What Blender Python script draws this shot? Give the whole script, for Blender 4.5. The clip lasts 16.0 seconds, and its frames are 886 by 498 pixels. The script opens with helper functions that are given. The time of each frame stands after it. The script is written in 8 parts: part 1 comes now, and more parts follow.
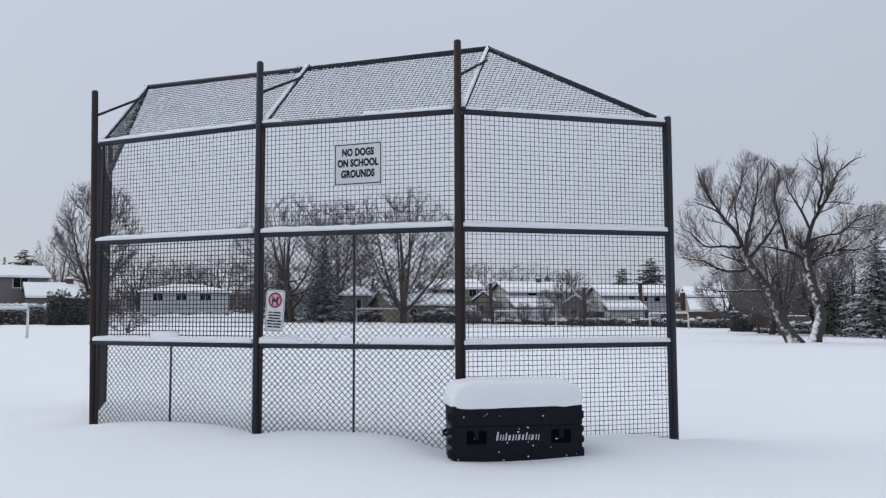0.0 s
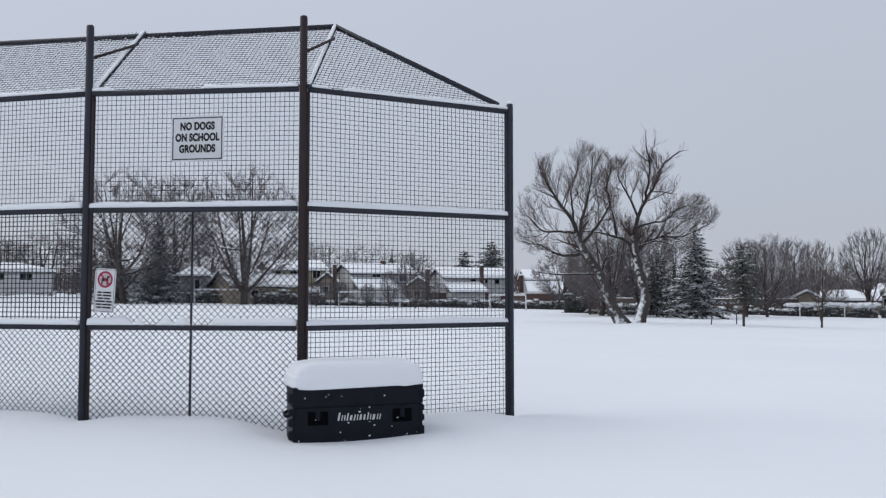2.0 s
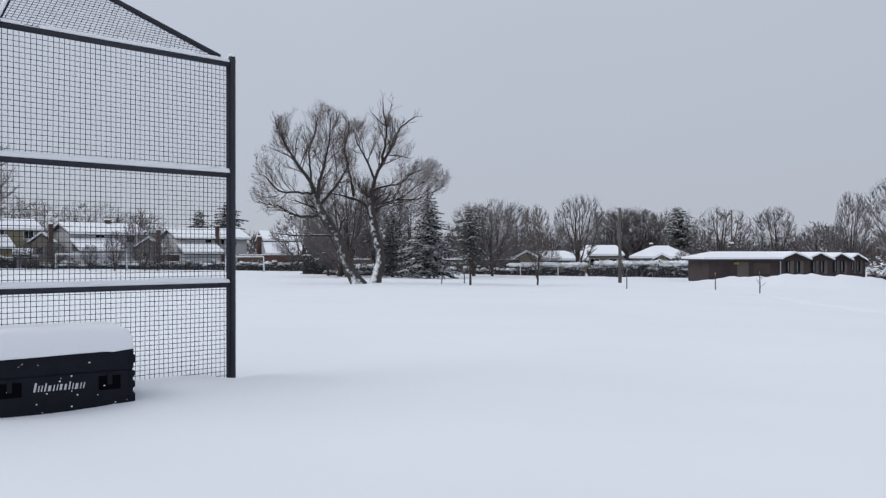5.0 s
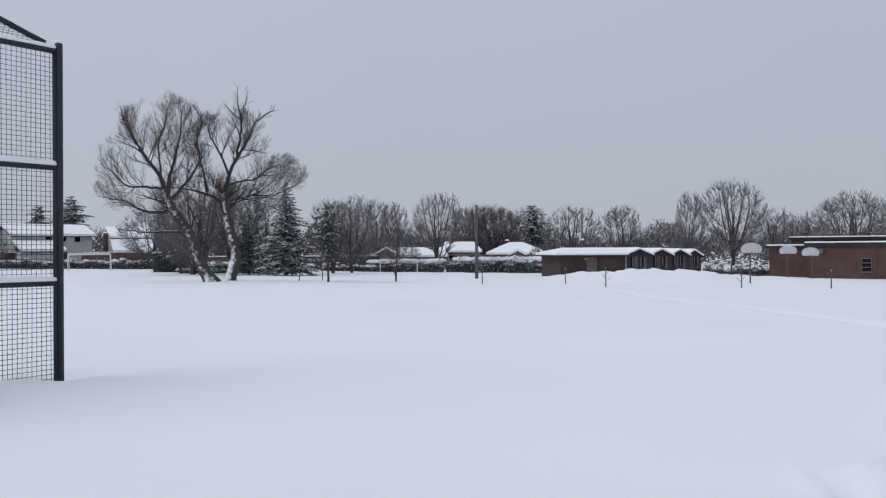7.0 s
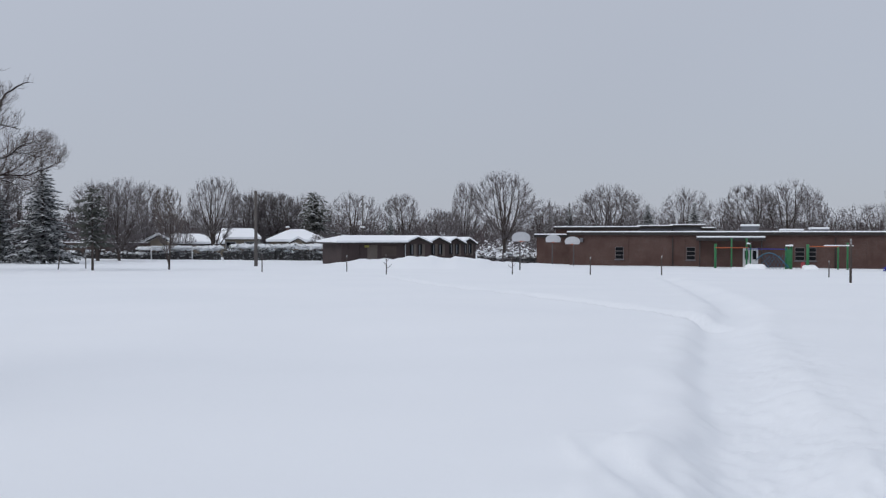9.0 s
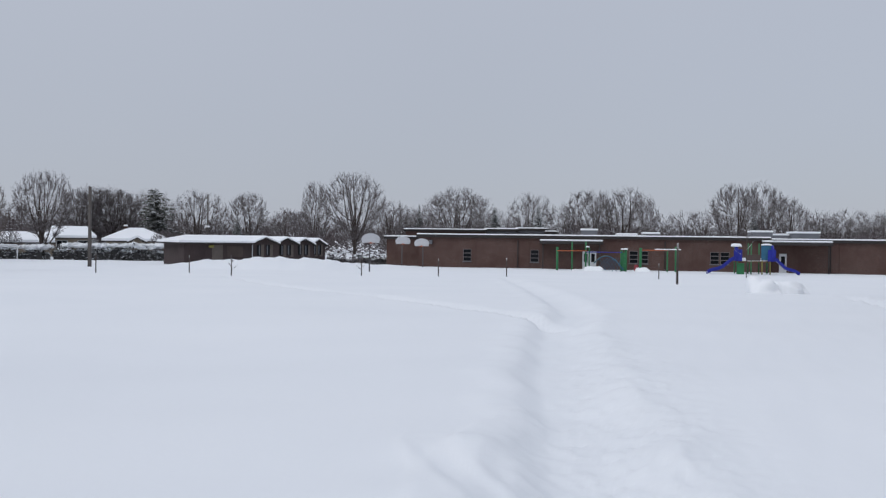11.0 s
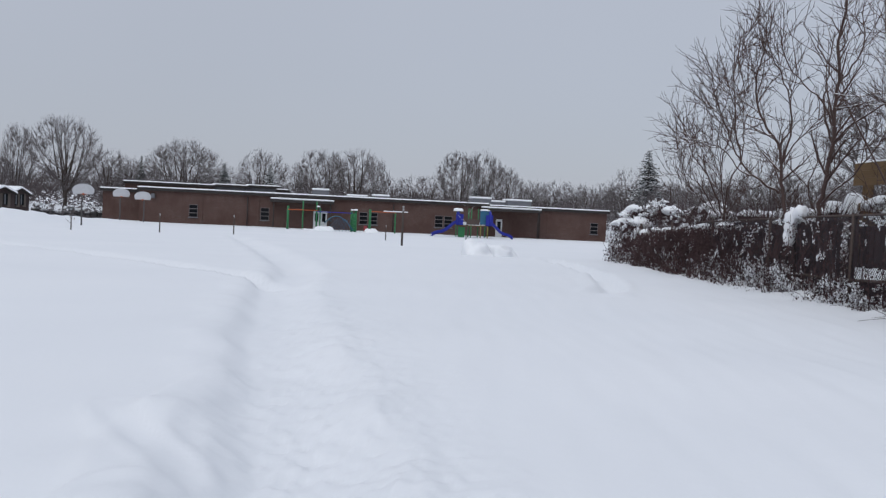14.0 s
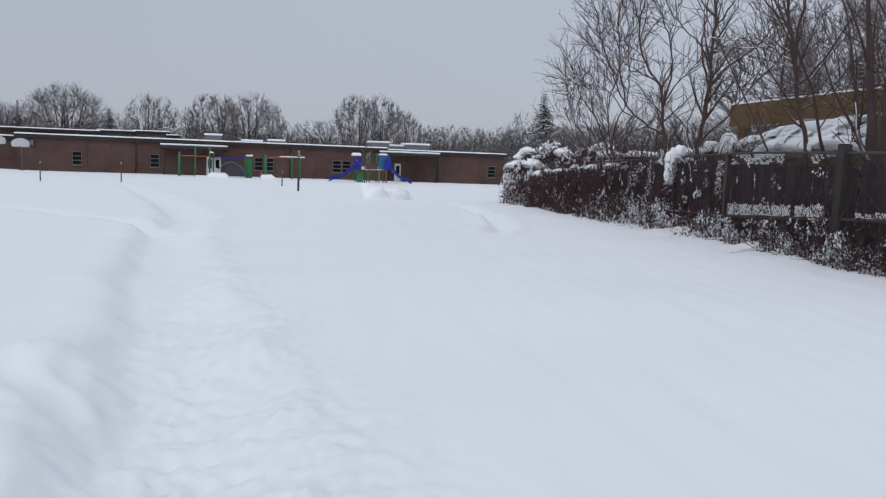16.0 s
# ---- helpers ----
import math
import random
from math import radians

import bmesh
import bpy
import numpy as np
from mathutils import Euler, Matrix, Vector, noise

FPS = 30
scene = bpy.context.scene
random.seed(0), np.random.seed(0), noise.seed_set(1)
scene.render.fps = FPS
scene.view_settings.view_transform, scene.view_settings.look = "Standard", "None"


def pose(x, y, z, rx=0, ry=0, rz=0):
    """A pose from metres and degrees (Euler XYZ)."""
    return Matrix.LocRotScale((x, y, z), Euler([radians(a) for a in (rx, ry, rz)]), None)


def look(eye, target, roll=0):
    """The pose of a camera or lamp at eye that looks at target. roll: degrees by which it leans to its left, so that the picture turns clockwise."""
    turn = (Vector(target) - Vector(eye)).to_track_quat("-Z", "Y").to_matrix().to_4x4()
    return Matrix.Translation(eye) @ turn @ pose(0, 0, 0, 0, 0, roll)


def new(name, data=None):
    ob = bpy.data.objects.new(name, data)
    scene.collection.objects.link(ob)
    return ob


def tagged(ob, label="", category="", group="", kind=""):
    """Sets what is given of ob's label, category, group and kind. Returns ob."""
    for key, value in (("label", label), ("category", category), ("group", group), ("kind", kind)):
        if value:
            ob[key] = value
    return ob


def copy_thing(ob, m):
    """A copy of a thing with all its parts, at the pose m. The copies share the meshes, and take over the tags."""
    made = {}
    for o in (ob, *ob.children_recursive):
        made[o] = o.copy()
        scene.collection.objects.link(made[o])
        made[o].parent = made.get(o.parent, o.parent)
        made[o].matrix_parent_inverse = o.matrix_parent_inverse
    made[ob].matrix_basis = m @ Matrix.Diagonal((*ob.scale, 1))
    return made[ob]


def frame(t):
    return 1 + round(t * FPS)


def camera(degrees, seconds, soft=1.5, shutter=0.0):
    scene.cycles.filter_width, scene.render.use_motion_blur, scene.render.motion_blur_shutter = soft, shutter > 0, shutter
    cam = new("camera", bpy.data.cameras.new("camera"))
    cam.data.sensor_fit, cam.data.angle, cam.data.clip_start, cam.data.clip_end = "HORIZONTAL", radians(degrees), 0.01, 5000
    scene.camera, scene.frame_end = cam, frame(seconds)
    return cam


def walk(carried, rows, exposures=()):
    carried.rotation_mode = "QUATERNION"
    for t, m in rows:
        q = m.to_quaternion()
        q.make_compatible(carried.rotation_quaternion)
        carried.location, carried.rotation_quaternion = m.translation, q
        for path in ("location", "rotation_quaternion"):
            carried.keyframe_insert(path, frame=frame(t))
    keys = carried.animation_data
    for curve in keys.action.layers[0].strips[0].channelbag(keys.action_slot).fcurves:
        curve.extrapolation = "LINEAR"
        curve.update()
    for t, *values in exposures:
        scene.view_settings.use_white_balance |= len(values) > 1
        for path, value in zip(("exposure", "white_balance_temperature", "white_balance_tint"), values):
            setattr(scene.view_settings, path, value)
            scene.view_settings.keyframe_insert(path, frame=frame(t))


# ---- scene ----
# camera: held by hand, panning from the backstop round to the hedge
cam = camera(56.32, 16.0, soft=1.3)
PATH = [
    (0.0, pose(-0.251, 0.218, 1.401, 94.28, 0.20, 0.00)),
    (0.5, pose(-0.249, 0.213, 1.402, 94.07, 0.23, -2.10)),
    (1.0, pose(-0.247, 0.208, 1.402, 93.62, -0.02, -4.67)),
    (1.5, pose(-0.251, 0.206, 1.398, 93.45, -0.09, -7.88)),
    (2.0, pose(-0.246, 0.206, 1.393, 92.99, -0.01, -10.74)),
    (2.5, pose(-0.232, 0.203, 1.385, 92.41, 0.22, -14.26)),
    (3.0, pose(-0.215, 0.198, 1.390, 92.03, 0.21, -17.48)),
    (3.5, pose(-0.217, 0.182, 1.385, 92.03, 0.17, -19.67)),
    (4.0, pose(-0.176, 0.186, 1.376, 91.42, 0.13, -22.60)),
    (6.5, pose(0.050, 0.037, 1.368, 89.86, 0.25, -36.09)),
    (7.0, pose(0.064, -0.013, 1.363, 90.05, 0.29, -38.13)),
    (7.5, pose(0.069, 0.012, 1.366, 90.05, 0.08, -40.36)),
    (8.0, pose(0.100, 0.039, 1.374, 89.80, -0.25, -45.05)),
    (8.5, pose(0.094, 0.043, 1.372, 89.52, 0.11, -50.06)),
    (9.0, pose(0.054, 0.067, 1.368, 89.15, -0.09, -53.24)),
    (11.5, pose(0.158, -0.062, 1.374, 89.42, -0.77, -66.10)),
    (12.0, pose(0.168, -0.123, 1.376, 89.26, -0.96, -68.57)),
    (12.5, pose(0.172, -0.131, 1.380, 88.49, -1.31, -70.54)),
    (13.0, pose(0.183, -0.178, 1.393, 87.98, -1.88, -73.13)),
    (13.5, pose(0.213, -0.186, 1.381, 87.73, -2.52, -77.21)),
    (14.0, pose(0.212, -0.181, 1.374, 87.06, -2.78, -81.83)),
    (14.5, pose(0.209, -0.180, 1.355, 85.73, -2.42, -84.38)),
    (15.0, pose(0.178, -0.187, 1.348, 85.33, -1.55, -85.55)),
    (15.5, pose(0.120, -0.255, 1.336, 84.90, -1.59, -87.15)),
    (16.0, pose(0.070, -0.329, 1.336, 83.56, -2.24, -88.75)),
]
walk(cam, PATH, [(0.0, 0.12), (4.0, 0.12), (7.0, 0.01), (16.0, -0.01)])
SKY_LOW, SKY_HIGH = 0.450, 0.62
SKY_SIDE = (-0.05, 0.02, 0.0)
SKY_TINT = (0.915, 0.985, 1.145)
SUN = 0.85

# ---- light: an overcast winter sky, brighter overhead and towards the houses ----
world = bpy.data.worlds.new("overcast_sky")
scene.world = world
world.use_nodes = True
wt = world.node_tree
wn = wt.nodes
wbg = wn["Background"]
sky = wn.new("ShaderNodeTexSky")
sky.sky_type = "NISHITA"
sky.sun_disc = False
sky.sun_elevation = radians(28)
sky.sun_rotation = radians(-60)
coord = wn.new("ShaderNodeTexCoord")
split = wn.new("ShaderNodeSeparateXYZ")
wt.links.new(coord.outputs["Generated"], split.inputs[0])
lift = wn.new("ShaderNodeMapRange")
lift.inputs["From Min"].default_value, lift.inputs["From Max"].default_value = 0.0, 1.0
lift.inputs["To Min"].default_value, lift.inputs["To Max"].default_value = SKY_LOW, SKY_HIGH
wt.links.new(split.outputs["Z"], lift.inputs["Value"])
side = wn.new("ShaderNodeVectorMath")
side.operation = "DOT_PRODUCT"
side.inputs[1].default_value = SKY_SIDE
wt.links.new(coord.outputs["Generated"], side.inputs[0])
one = wn.new("ShaderNodeMath")
one.operation = "ADD"
one.inputs[1].default_value = 1.0
wt.links.new(side.outputs["Value"], one.inputs[0])
cloud = wn.new("ShaderNodeTexNoise")
cloud.inputs["Scale"].default_value, cloud.inputs["Detail"].default_value = 1.6, 3.0
wt.links.new(coord.outputs["Generated"], cloud.inputs["Vector"])
cmap = wn.new("ShaderNodeMapRange")
cmap.inputs["To Min"].default_value, cmap.inputs["To Max"].default_value = 0.95, 1.05
wt.links.new(cloud.outputs["Fac"], cmap.inputs["Value"])
m1 = wn.new("ShaderNodeMath"); m1.operation = "MULTIPLY"
wt.links.new(lift.outputs[0], m1.inputs[0]); wt.links.new(one.outputs[0], m1.inputs[1])
m2 = wn.new("ShaderNodeMath"); m2.operation = "MULTIPLY"
wt.links.new(m1.outputs[0], m2.inputs[0]); wt.links.new(cmap.outputs[0], m2.inputs[1])
grey = wn.new("ShaderNodeVectorMath"); grey.operation = "SCALE"
grey.inputs[0].default_value = SKY_TINT
wt.links.new(m2.outputs[0], grey.inputs["Scale"])
mixs = wn.new("ShaderNodeMix"); mixs.data_type = "RGBA"
mixs.inputs["Factor"].default_value = 0.008
wt.links.new(grey.outputs[0], mixs.inputs["A"])
wt.links.new(sky.outputs[0], mixs.inputs["B"])
wt.links.new(mixs.outputs["Result"], wbg.inputs["Color"])
wbg.inputs["Strength"].default_value = 1.0

sun = new("sun", bpy.data.lights.new("sun", "SUN"))
sun.data.energy, sun.data.angle, sun.data.color = SUN, radians(40), (1.0, 0.985, 0.965)
sun.matrix_world = look((0, 0, 36), (30, -11, 0))

# ---- materials ----
def mat(name, rough=0.7, metal=0.0):
    m = bpy.data.materials.new(name)
    m.use_nodes = True
    b = m.node_tree.nodes["Principled BSDF"]
    b.inputs["Roughness"].default_value, b.inputs["Metallic"].default_value = rough, metal
    return m, m.node_tree, b


def noise_fac(nt, scale, detail=4.0, rough=0.55, stretch=None):
    tc = nt.nodes.new("ShaderNodeTexCoord")
    n = nt.nodes.new("ShaderNodeTexNoise")
    n.inputs["Scale"].default_value, n.inputs["Detail"].default_value, n.inputs["Roughness"].default_value = scale, detail, rough
    src = tc.outputs["Object"]
    if stretch:
        mp = nt.nodes.new("ShaderNodeMapping")
        mp.inputs["Scale"].default_value = stretch
        nt.links.new(src, mp.inputs[0])
        src = mp.outputs[0]
    nt.links.new(src, n.inputs["Vector"])
    return n.outputs["Fac"]


def ramp(nt, fac, stops):
    r = nt.nodes.new("ShaderNodeValToRGB")
    e = r.color_ramp.elements
    while len(e) < len(stops):
        e.new(0.5)
    for k, (p, c) in zip(e, stops):
        k.position, k.color = p, (*c, 1)
    nt.links.new(fac, r.inputs[0])
    return r.outputs[0]


def mixc(nt, fac, a, b, mode="MIX"):
    m = nt.nodes.new("ShaderNodeMix")
    m.data_type, m.blend_type = "RGBA", mode
    if isinstance(fac, (int, float)):
        m.inputs["Factor"].default_value = fac
    else:
        nt.links.new(fac, m.inputs["Factor"])
    for slot, v in (("A", a), ("B", b)):
        if isinstance(v, tuple):
            m.inputs[slot].default_value = (*v, 1)
        else:
            nt.links.new(v, m.inputs[slot])
    return m.outputs["Result"]


def bump(nt, b, fac, strength=0.3, dist=0.01):
    n = nt.nodes.new("ShaderNodeBump")
    n.inputs["Strength"].default_value, n.inputs["Distance"].default_value = strength, dist
    nt.links.new(fac, n.inputs["Height"])
    nt.links.new(n.outputs[0], b.inputs["Normal"])


def topped(nt, col, lo, hi, noise_scale=3.0, wind=None, snow=(0.84, 0.86, 0.88), amount=0.35):
    """Snow lying on the faces that look up, broken up by noise."""
    g = nt.nodes.new("ShaderNodeNewGeometry")
    s = nt.nodes.new("ShaderNodeSeparateXYZ")
    nt.links.new(g.outputs["Normal"], s.inputs[0])
    face = s.outputs["Z"]
    if wind:
        dp = nt.nodes.new("ShaderNodeVectorMath")
        dp.operation = "DOT_PRODUCT"
        dp.inputs[1].default_value = wind
        nt.links.new(g.outputs["Normal"], dp.inputs[0])
        face = dp.outputs["Value"]
        amount = 0.5
    n = noise_fac(nt, noise_scale, 3.0)
    a = nt.nodes.new("ShaderNodeMath"); a.operation = "MULTIPLY_ADD"
    nt.links.new(n, a.inputs[0]); a.inputs[1].default_value = amount * 2; a.inputs[2].default_value = -amount
    c = nt.nodes.new("ShaderNodeMath"); c.operation = "ADD"
    nt.links.new(face, c.inputs[0]); nt.links.new(a.outputs[0], c.inputs[1])
    r = nt.nodes.new("ShaderNodeMapRange")
    r.inputs["From Min"].default_value, r.inputs["From Max"].default_value = lo, hi
    nt.links.new(c.outputs[0], r.inputs["Value"])
    return mixc(nt, r.outputs[0], col, snow)


def plain(name, c1, c2, scale=6.0, rough=0.7, metal=0.0, bstr=0.15, bdist=0.004, stretch=None, snow=None, jitter=0.0, spec=0.25):
    m, nt, b = mat(name, rough, metal)
    b.inputs["Specular IOR Level"].default_value = spec
    f = noise_fac(nt, scale, 6.0, 0.6, stretch)
    f2 = noise_fac(nt, scale * 0.17, 2.0)
    col = mixc(nt, f, c1, c2)
    dark = tuple(0.75 * v for v in c1)
    f3 = ramp(nt, f2, [(0.45, (0, 0, 0)), (0.75, (1, 1, 1))])
    sc = nt.nodes.new("ShaderNodeMath"); sc.operation = "MULTIPLY"; sc.inputs[1].default_value = 0.5
    nt.links.new(f3, sc.inputs[0])
    col = mixc(nt, sc.outputs[0], col, dark)
    if jitter:
        oi = nt.nodes.new("ShaderNodeObjectInfo")
        mr = nt.nodes.new("ShaderNodeMapRange")
        mr.inputs["To Min"].default_value, mr.inputs["To Max"].default_value = 1 - jitter, 1 + jitter
        nt.links.new(oi.outputs["Random"], mr.inputs["Value"])
        hs = nt.nodes.new("ShaderNodeHueSaturation")
        nt.links.new(mr.outputs[0], hs.inputs["Value"]); nt.links.new(col, hs.inputs["Color"])
        col = hs.outputs[0]
    if snow:
        col = topped(nt, col, *snow)
    nt.links.new(col, b.inputs["Base Color"])
    bump(nt, b, f, bstr, bdist)
    return m


def snow_material(name, scale, bstr, bdist, a=(0.80, 0.825, 0.855), c=(0.875, 0.89, 0.91)):
    m, nt, b = mat(name, 0.75)
    f = noise_fac(nt, scale, 8.0, 0.62)
    g = noise_fac(nt, scale * 0.05, 3.0)
    col = mixc(nt, g, a, c)
    nt.links.new(col, b.inputs["Base Color"])
    b.inputs["Specular IOR Level"].default_value = 0.25
    bump(nt, b, f, bstr, bdist)
    return m


SNOW = snow_material("field_snow", 4.0, 0.22, 0.03)
SNOWCAP = snow_material("settled_snow", 14.0, 0.25, 0.012, (0.85, 0.87, 0.895), (0.915, 0.928, 0.945))
def frosted(name, stops=((0.8, (0.11, 0.09, 0.082)), (0.96, (0.38, 0.37, 0.38)), (1.04, (0.8, 0.82, 0.85)))):
    """Withered leaf and stalk matter plastered with fine snow."""
    m, nt, b = mat(name, 0.85)
    f = noise_fac(nt, 28.0, 4.0, 0.6)
    g = noise_fac(nt, 1.6, 3.0)
    s = nt.nodes.new("ShaderNodeMath")
    s.operation = "ADD"
    nt.links.new(f, s.inputs[0])
    nt.links.new(g, s.inputs[1])
    nt.links.new(ramp(nt, s.outputs[0], list(stops)), b.inputs["Base Color"])
    b.inputs["Specular IOR Level"].default_value = 0.2
    bump(nt, b, f, 0.3, 0.006)
    return m


FROSTED = frosted("snow_plastered_leaves")
RIMED = frosted("rimed_withered_leaves", [(0.95, (0.055, 0.039, 0.039)), (1.1, (0.17, 0.152, 0.153)), (1.22, (0.55, 0.56, 0.59))])
STEEL = plain("black_painted_steel", (0.025, 0.027, 0.037), (0.044, 0.046, 0.059), 18, 0.5, 0.0, 0.1)
RUST = plain("rusty_dark_steel", (0.048, 0.0312, 0.0288), (0.024, 0.0216, 0.0264), 9, 0.65, 0.0, 0.2)
WIRE = plain("black_coated_wire", (0.0286, 0.0312, 0.039), (0.0468, 0.0494, 0.0585), 25, 0.6, 0.0, 0.05)
SIGNWHITE = plain("sign_white_enamel", (0.66, 0.67, 0.68), (0.73, 0.74, 0.75), 5, 0.4, 0.0, 0.02)
SIGNBLACK = plain("sign_black_print", (0.018, 0.018, 0.02), (0.03, 0.03, 0.032), 20, 0.5, 0.0, 0.02)
SIGNRED = plain("sign_red_print", (0.30, 0.02, 0.05), (0.36, 0.03, 0.06), 20, 0.5, 0.0, 0.02)
SIGNPINK = plain("sign_faded_print", (0.55, 0.38, 0.42), (0.6, 0.45, 0.48), 20, 0.5, 0.0, 0.02)
BOXBLACK = plain("black_box_plastic", (0.009, 0.0102, 0.016), (0.0155, 0.017, 0.024), 30, 0.7, 0.0, 0.2, 0.002, spec=0.12)
# blacker than the shell: the shade inside the latch pockets, as a colour
POCKETSHADE = plain("pocket_shade_black", (0.003, 0.003, 0.004), (0.006, 0.006, 0.008), 30, 0.95, 0.0, 0.1, 0.002, spec=0.02)
BOXSIDE = plain("grey_box_side", (0.03, 0.032, 0.04), (0.07, 0.07, 0.078), 12, 0.55, 0.0, 0.2, 0.002)
LOGO = plain("pale_box_print", (0.55, 0.56, 0.58), (0.62, 0.63, 0.65), 12, 0.5, 0.0, 0.02)
BARK = plain("dark_bark", (0.05, 0.04, 0.035), (0.105, 0.085, 0.075), 5, 0.9, 0.0, 0.6, 0.02, (1, 1, 0.25), (0.5, 0.8, 2.5))
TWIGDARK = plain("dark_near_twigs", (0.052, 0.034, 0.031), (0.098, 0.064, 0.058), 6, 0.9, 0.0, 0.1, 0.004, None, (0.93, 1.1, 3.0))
BARKW = plain("willow_bark_snow_driven", (0.0408, 0.036, 0.0336), (0.102, 0.0912, 0.084), 5, 0.9, 0.0, 0.9, 0.05, (1, 1, 0.22), (0.66, 0.94, 4.2, (-0.72, -0.42, 0.55)))
BARKD = plain("dark_bough_bark", (0.03, 0.027, 0.026), (0.075, 0.066, 0.062), 6, 0.9, 0.0, 0.6, 0.02, (1, 1, 0.3), (0.72, 1.0, 2.5))
# TWIG and TWIGFAR are paled: the snowfall haze is put into their colour
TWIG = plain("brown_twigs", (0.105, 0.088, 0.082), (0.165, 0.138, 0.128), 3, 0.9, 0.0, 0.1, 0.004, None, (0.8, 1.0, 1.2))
TWIGFAR = plain("hazed_grey_twigs", (0.132, 0.118, 0.121), (0.192, 0.172, 0.174), 1.5, 0.9, 0.0, 0.1, 0.004, None, (1.05, 1.3, 0.8))
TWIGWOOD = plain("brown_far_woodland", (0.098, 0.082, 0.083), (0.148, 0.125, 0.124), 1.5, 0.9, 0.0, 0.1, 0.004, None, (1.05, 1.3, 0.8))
PINEGREEN = plain("grey_green_pine_needles", (0.066, 0.071, 0.062), (0.105, 0.108, 0.094), 5, 0.85, 0.0, 0.3, 0.01, None, (0.8, 1.05, 8.0))
NEEDLE = plain("spruce_needles", (0.05, 0.056, 0.055), (0.085, 0.09, 0.086), 5, 0.85, 0.0, 0.3, 0.01, None, (0.74, 1.05, 8.0))
# leaf colour lifted too, with the haze over the far hedges mixed in
HEDGE = plain("frozen_hedge_leaves", (0.055, 0.055, 0.057), (0.105, 0.099, 0.094), 3, 0.9, 0.0, 0.3, 0.01, None, (0.58, 0.95, 3.6))
VINE = plain("dead_vine_leaves", (0.048, 0.03, 0.032), (0.105, 0.064, 0.063), 4, 0.9, 0.0, 0.3, 0.01, None, (0.98, 1.2, 1.5))
BOARD = plain("weathered_fence_board", (0.034, 0.0195, 0.0205), (0.074, 0.044, 0.044), 7, 0.9, 0.0, 0.4, 0.006, (6, 6, 0.6), None, 0.35)
STEMRED = plain("red_brown_bark", (0.056, 0.037, 0.035), (0.115, 0.078, 0.071), 6, 0.9, 0.0, 0.5, 0.01, (1, 1, 0.3), (0.6, 0.9, 2.5))
TIMBER = plain("yellow_brown_timber", (0.115, 0.072, 0.036), (0.2, 0.125, 0.064), 4, 0.75, 0.0, 0.3, 0.005, (0.5, 6, 6), None, 0.15)
POLEWOOD = plain("grey_pole_wood", (0.09, 0.08, 0.075), (0.15, 0.135, 0.125), 4, 0.9, 0.0, 0.3, 0.01, (4, 4, 0.4))
GALV = plain("galvanised_steel", (0.30, 0.31, 0.33), (0.42, 0.43, 0.45), 10, 0.45, 0.6, 0.05)
WHITEPAINT = plain("white_painted_metal", (0.68, 0.69, 0.70), (0.76, 0.77, 0.78), 8, 0.5, 0.0, 0.05)
BOARDGREY = plain("backboard_grey", (0.47, 0.48, 0.5), (0.58, 0.59, 0.61), 6, 0.5, 0.0, 0.05)
POLEDARK = plain("dull_dark_pole_steel", (0.085, 0.08, 0.08), (0.14, 0.13, 0.128), 8, 0.6, 0.2, 0.05)
ORANGE = plain("orange_rim_paint", (0.40, 0.09, 0.03), (0.5, 0.13, 0.05), 9, 0.5, 0.0, 0.05)
GREEN = plain("green_play_paint", (0.03, 0.15, 0.06), (0.045, 0.2, 0.085), 8, 0.45, 0.0, 0.05)
BLUE = plain("blue_play_plastic", (0.018, 0.025, 0.25), (0.03, 0.04, 0.34), 8, 0.4, 0.0, 0.05)
TEAL = plain("teal_play_paint", (0.03, 0.12, 0.20), (0.05, 0.16, 0.26), 8, 0.45, 0.0, 0.05)
REDP = plain("red_play_plastic", (0.3, 0.05, 0.06), (0.36, 0.07, 0.08), 8, 0.4, 0.0, 0.05)
YELLOWG = plain("olive_play_paint", (0.22, 0.2, 0.05), (0.28, 0.25, 0.08), 8, 0.45, 0.0, 0.05)
FASCIA = plain("dark_roof_fascia", (0.032, 0.028, 0.028), (0.055, 0.05, 0.048), 3, 0.75, 0.0, 0.05)
UNITGREY = plain("grey_roof_unit", (0.13, 0.135, 0.15), (0.18, 0.185, 0.2), 4, 0.5, 0.2, 0.05)
DARKWALL = plain("dark_brown_siding", (0.046, 0.034, 0.034), (0.09, 0.066, 0.063), 3, 0.8, 0.0, 0.3, 0.01, (8, 8, 0.4))
PANELTAN = plain("dull_tan_panel", (0.11, 0.092, 0.08), (0.165, 0.14, 0.125), 5, 0.8, 0.0, 0.1, 0.004)
DOORWHITE = plain("white_door_paint", (0.62, 0.63, 0.64), (0.70, 0.71, 0.72), 8, 0.5, 0.0, 0.05)
FENCERED = plain("red_brown_garden_fence", (0.105, 0.066, 0.055), (0.165, 0.105, 0.088), 3, 0.85, 0.0, 0.3, 0.01, (5, 5, 0.4))
FENCEDARK = plain("dark_back_fence", (0.07, 0.055, 0.05), (0.12, 0.09, 0.08), 3, 0.85, 0.0, 0.3, 0.01, (5, 5, 0.4))


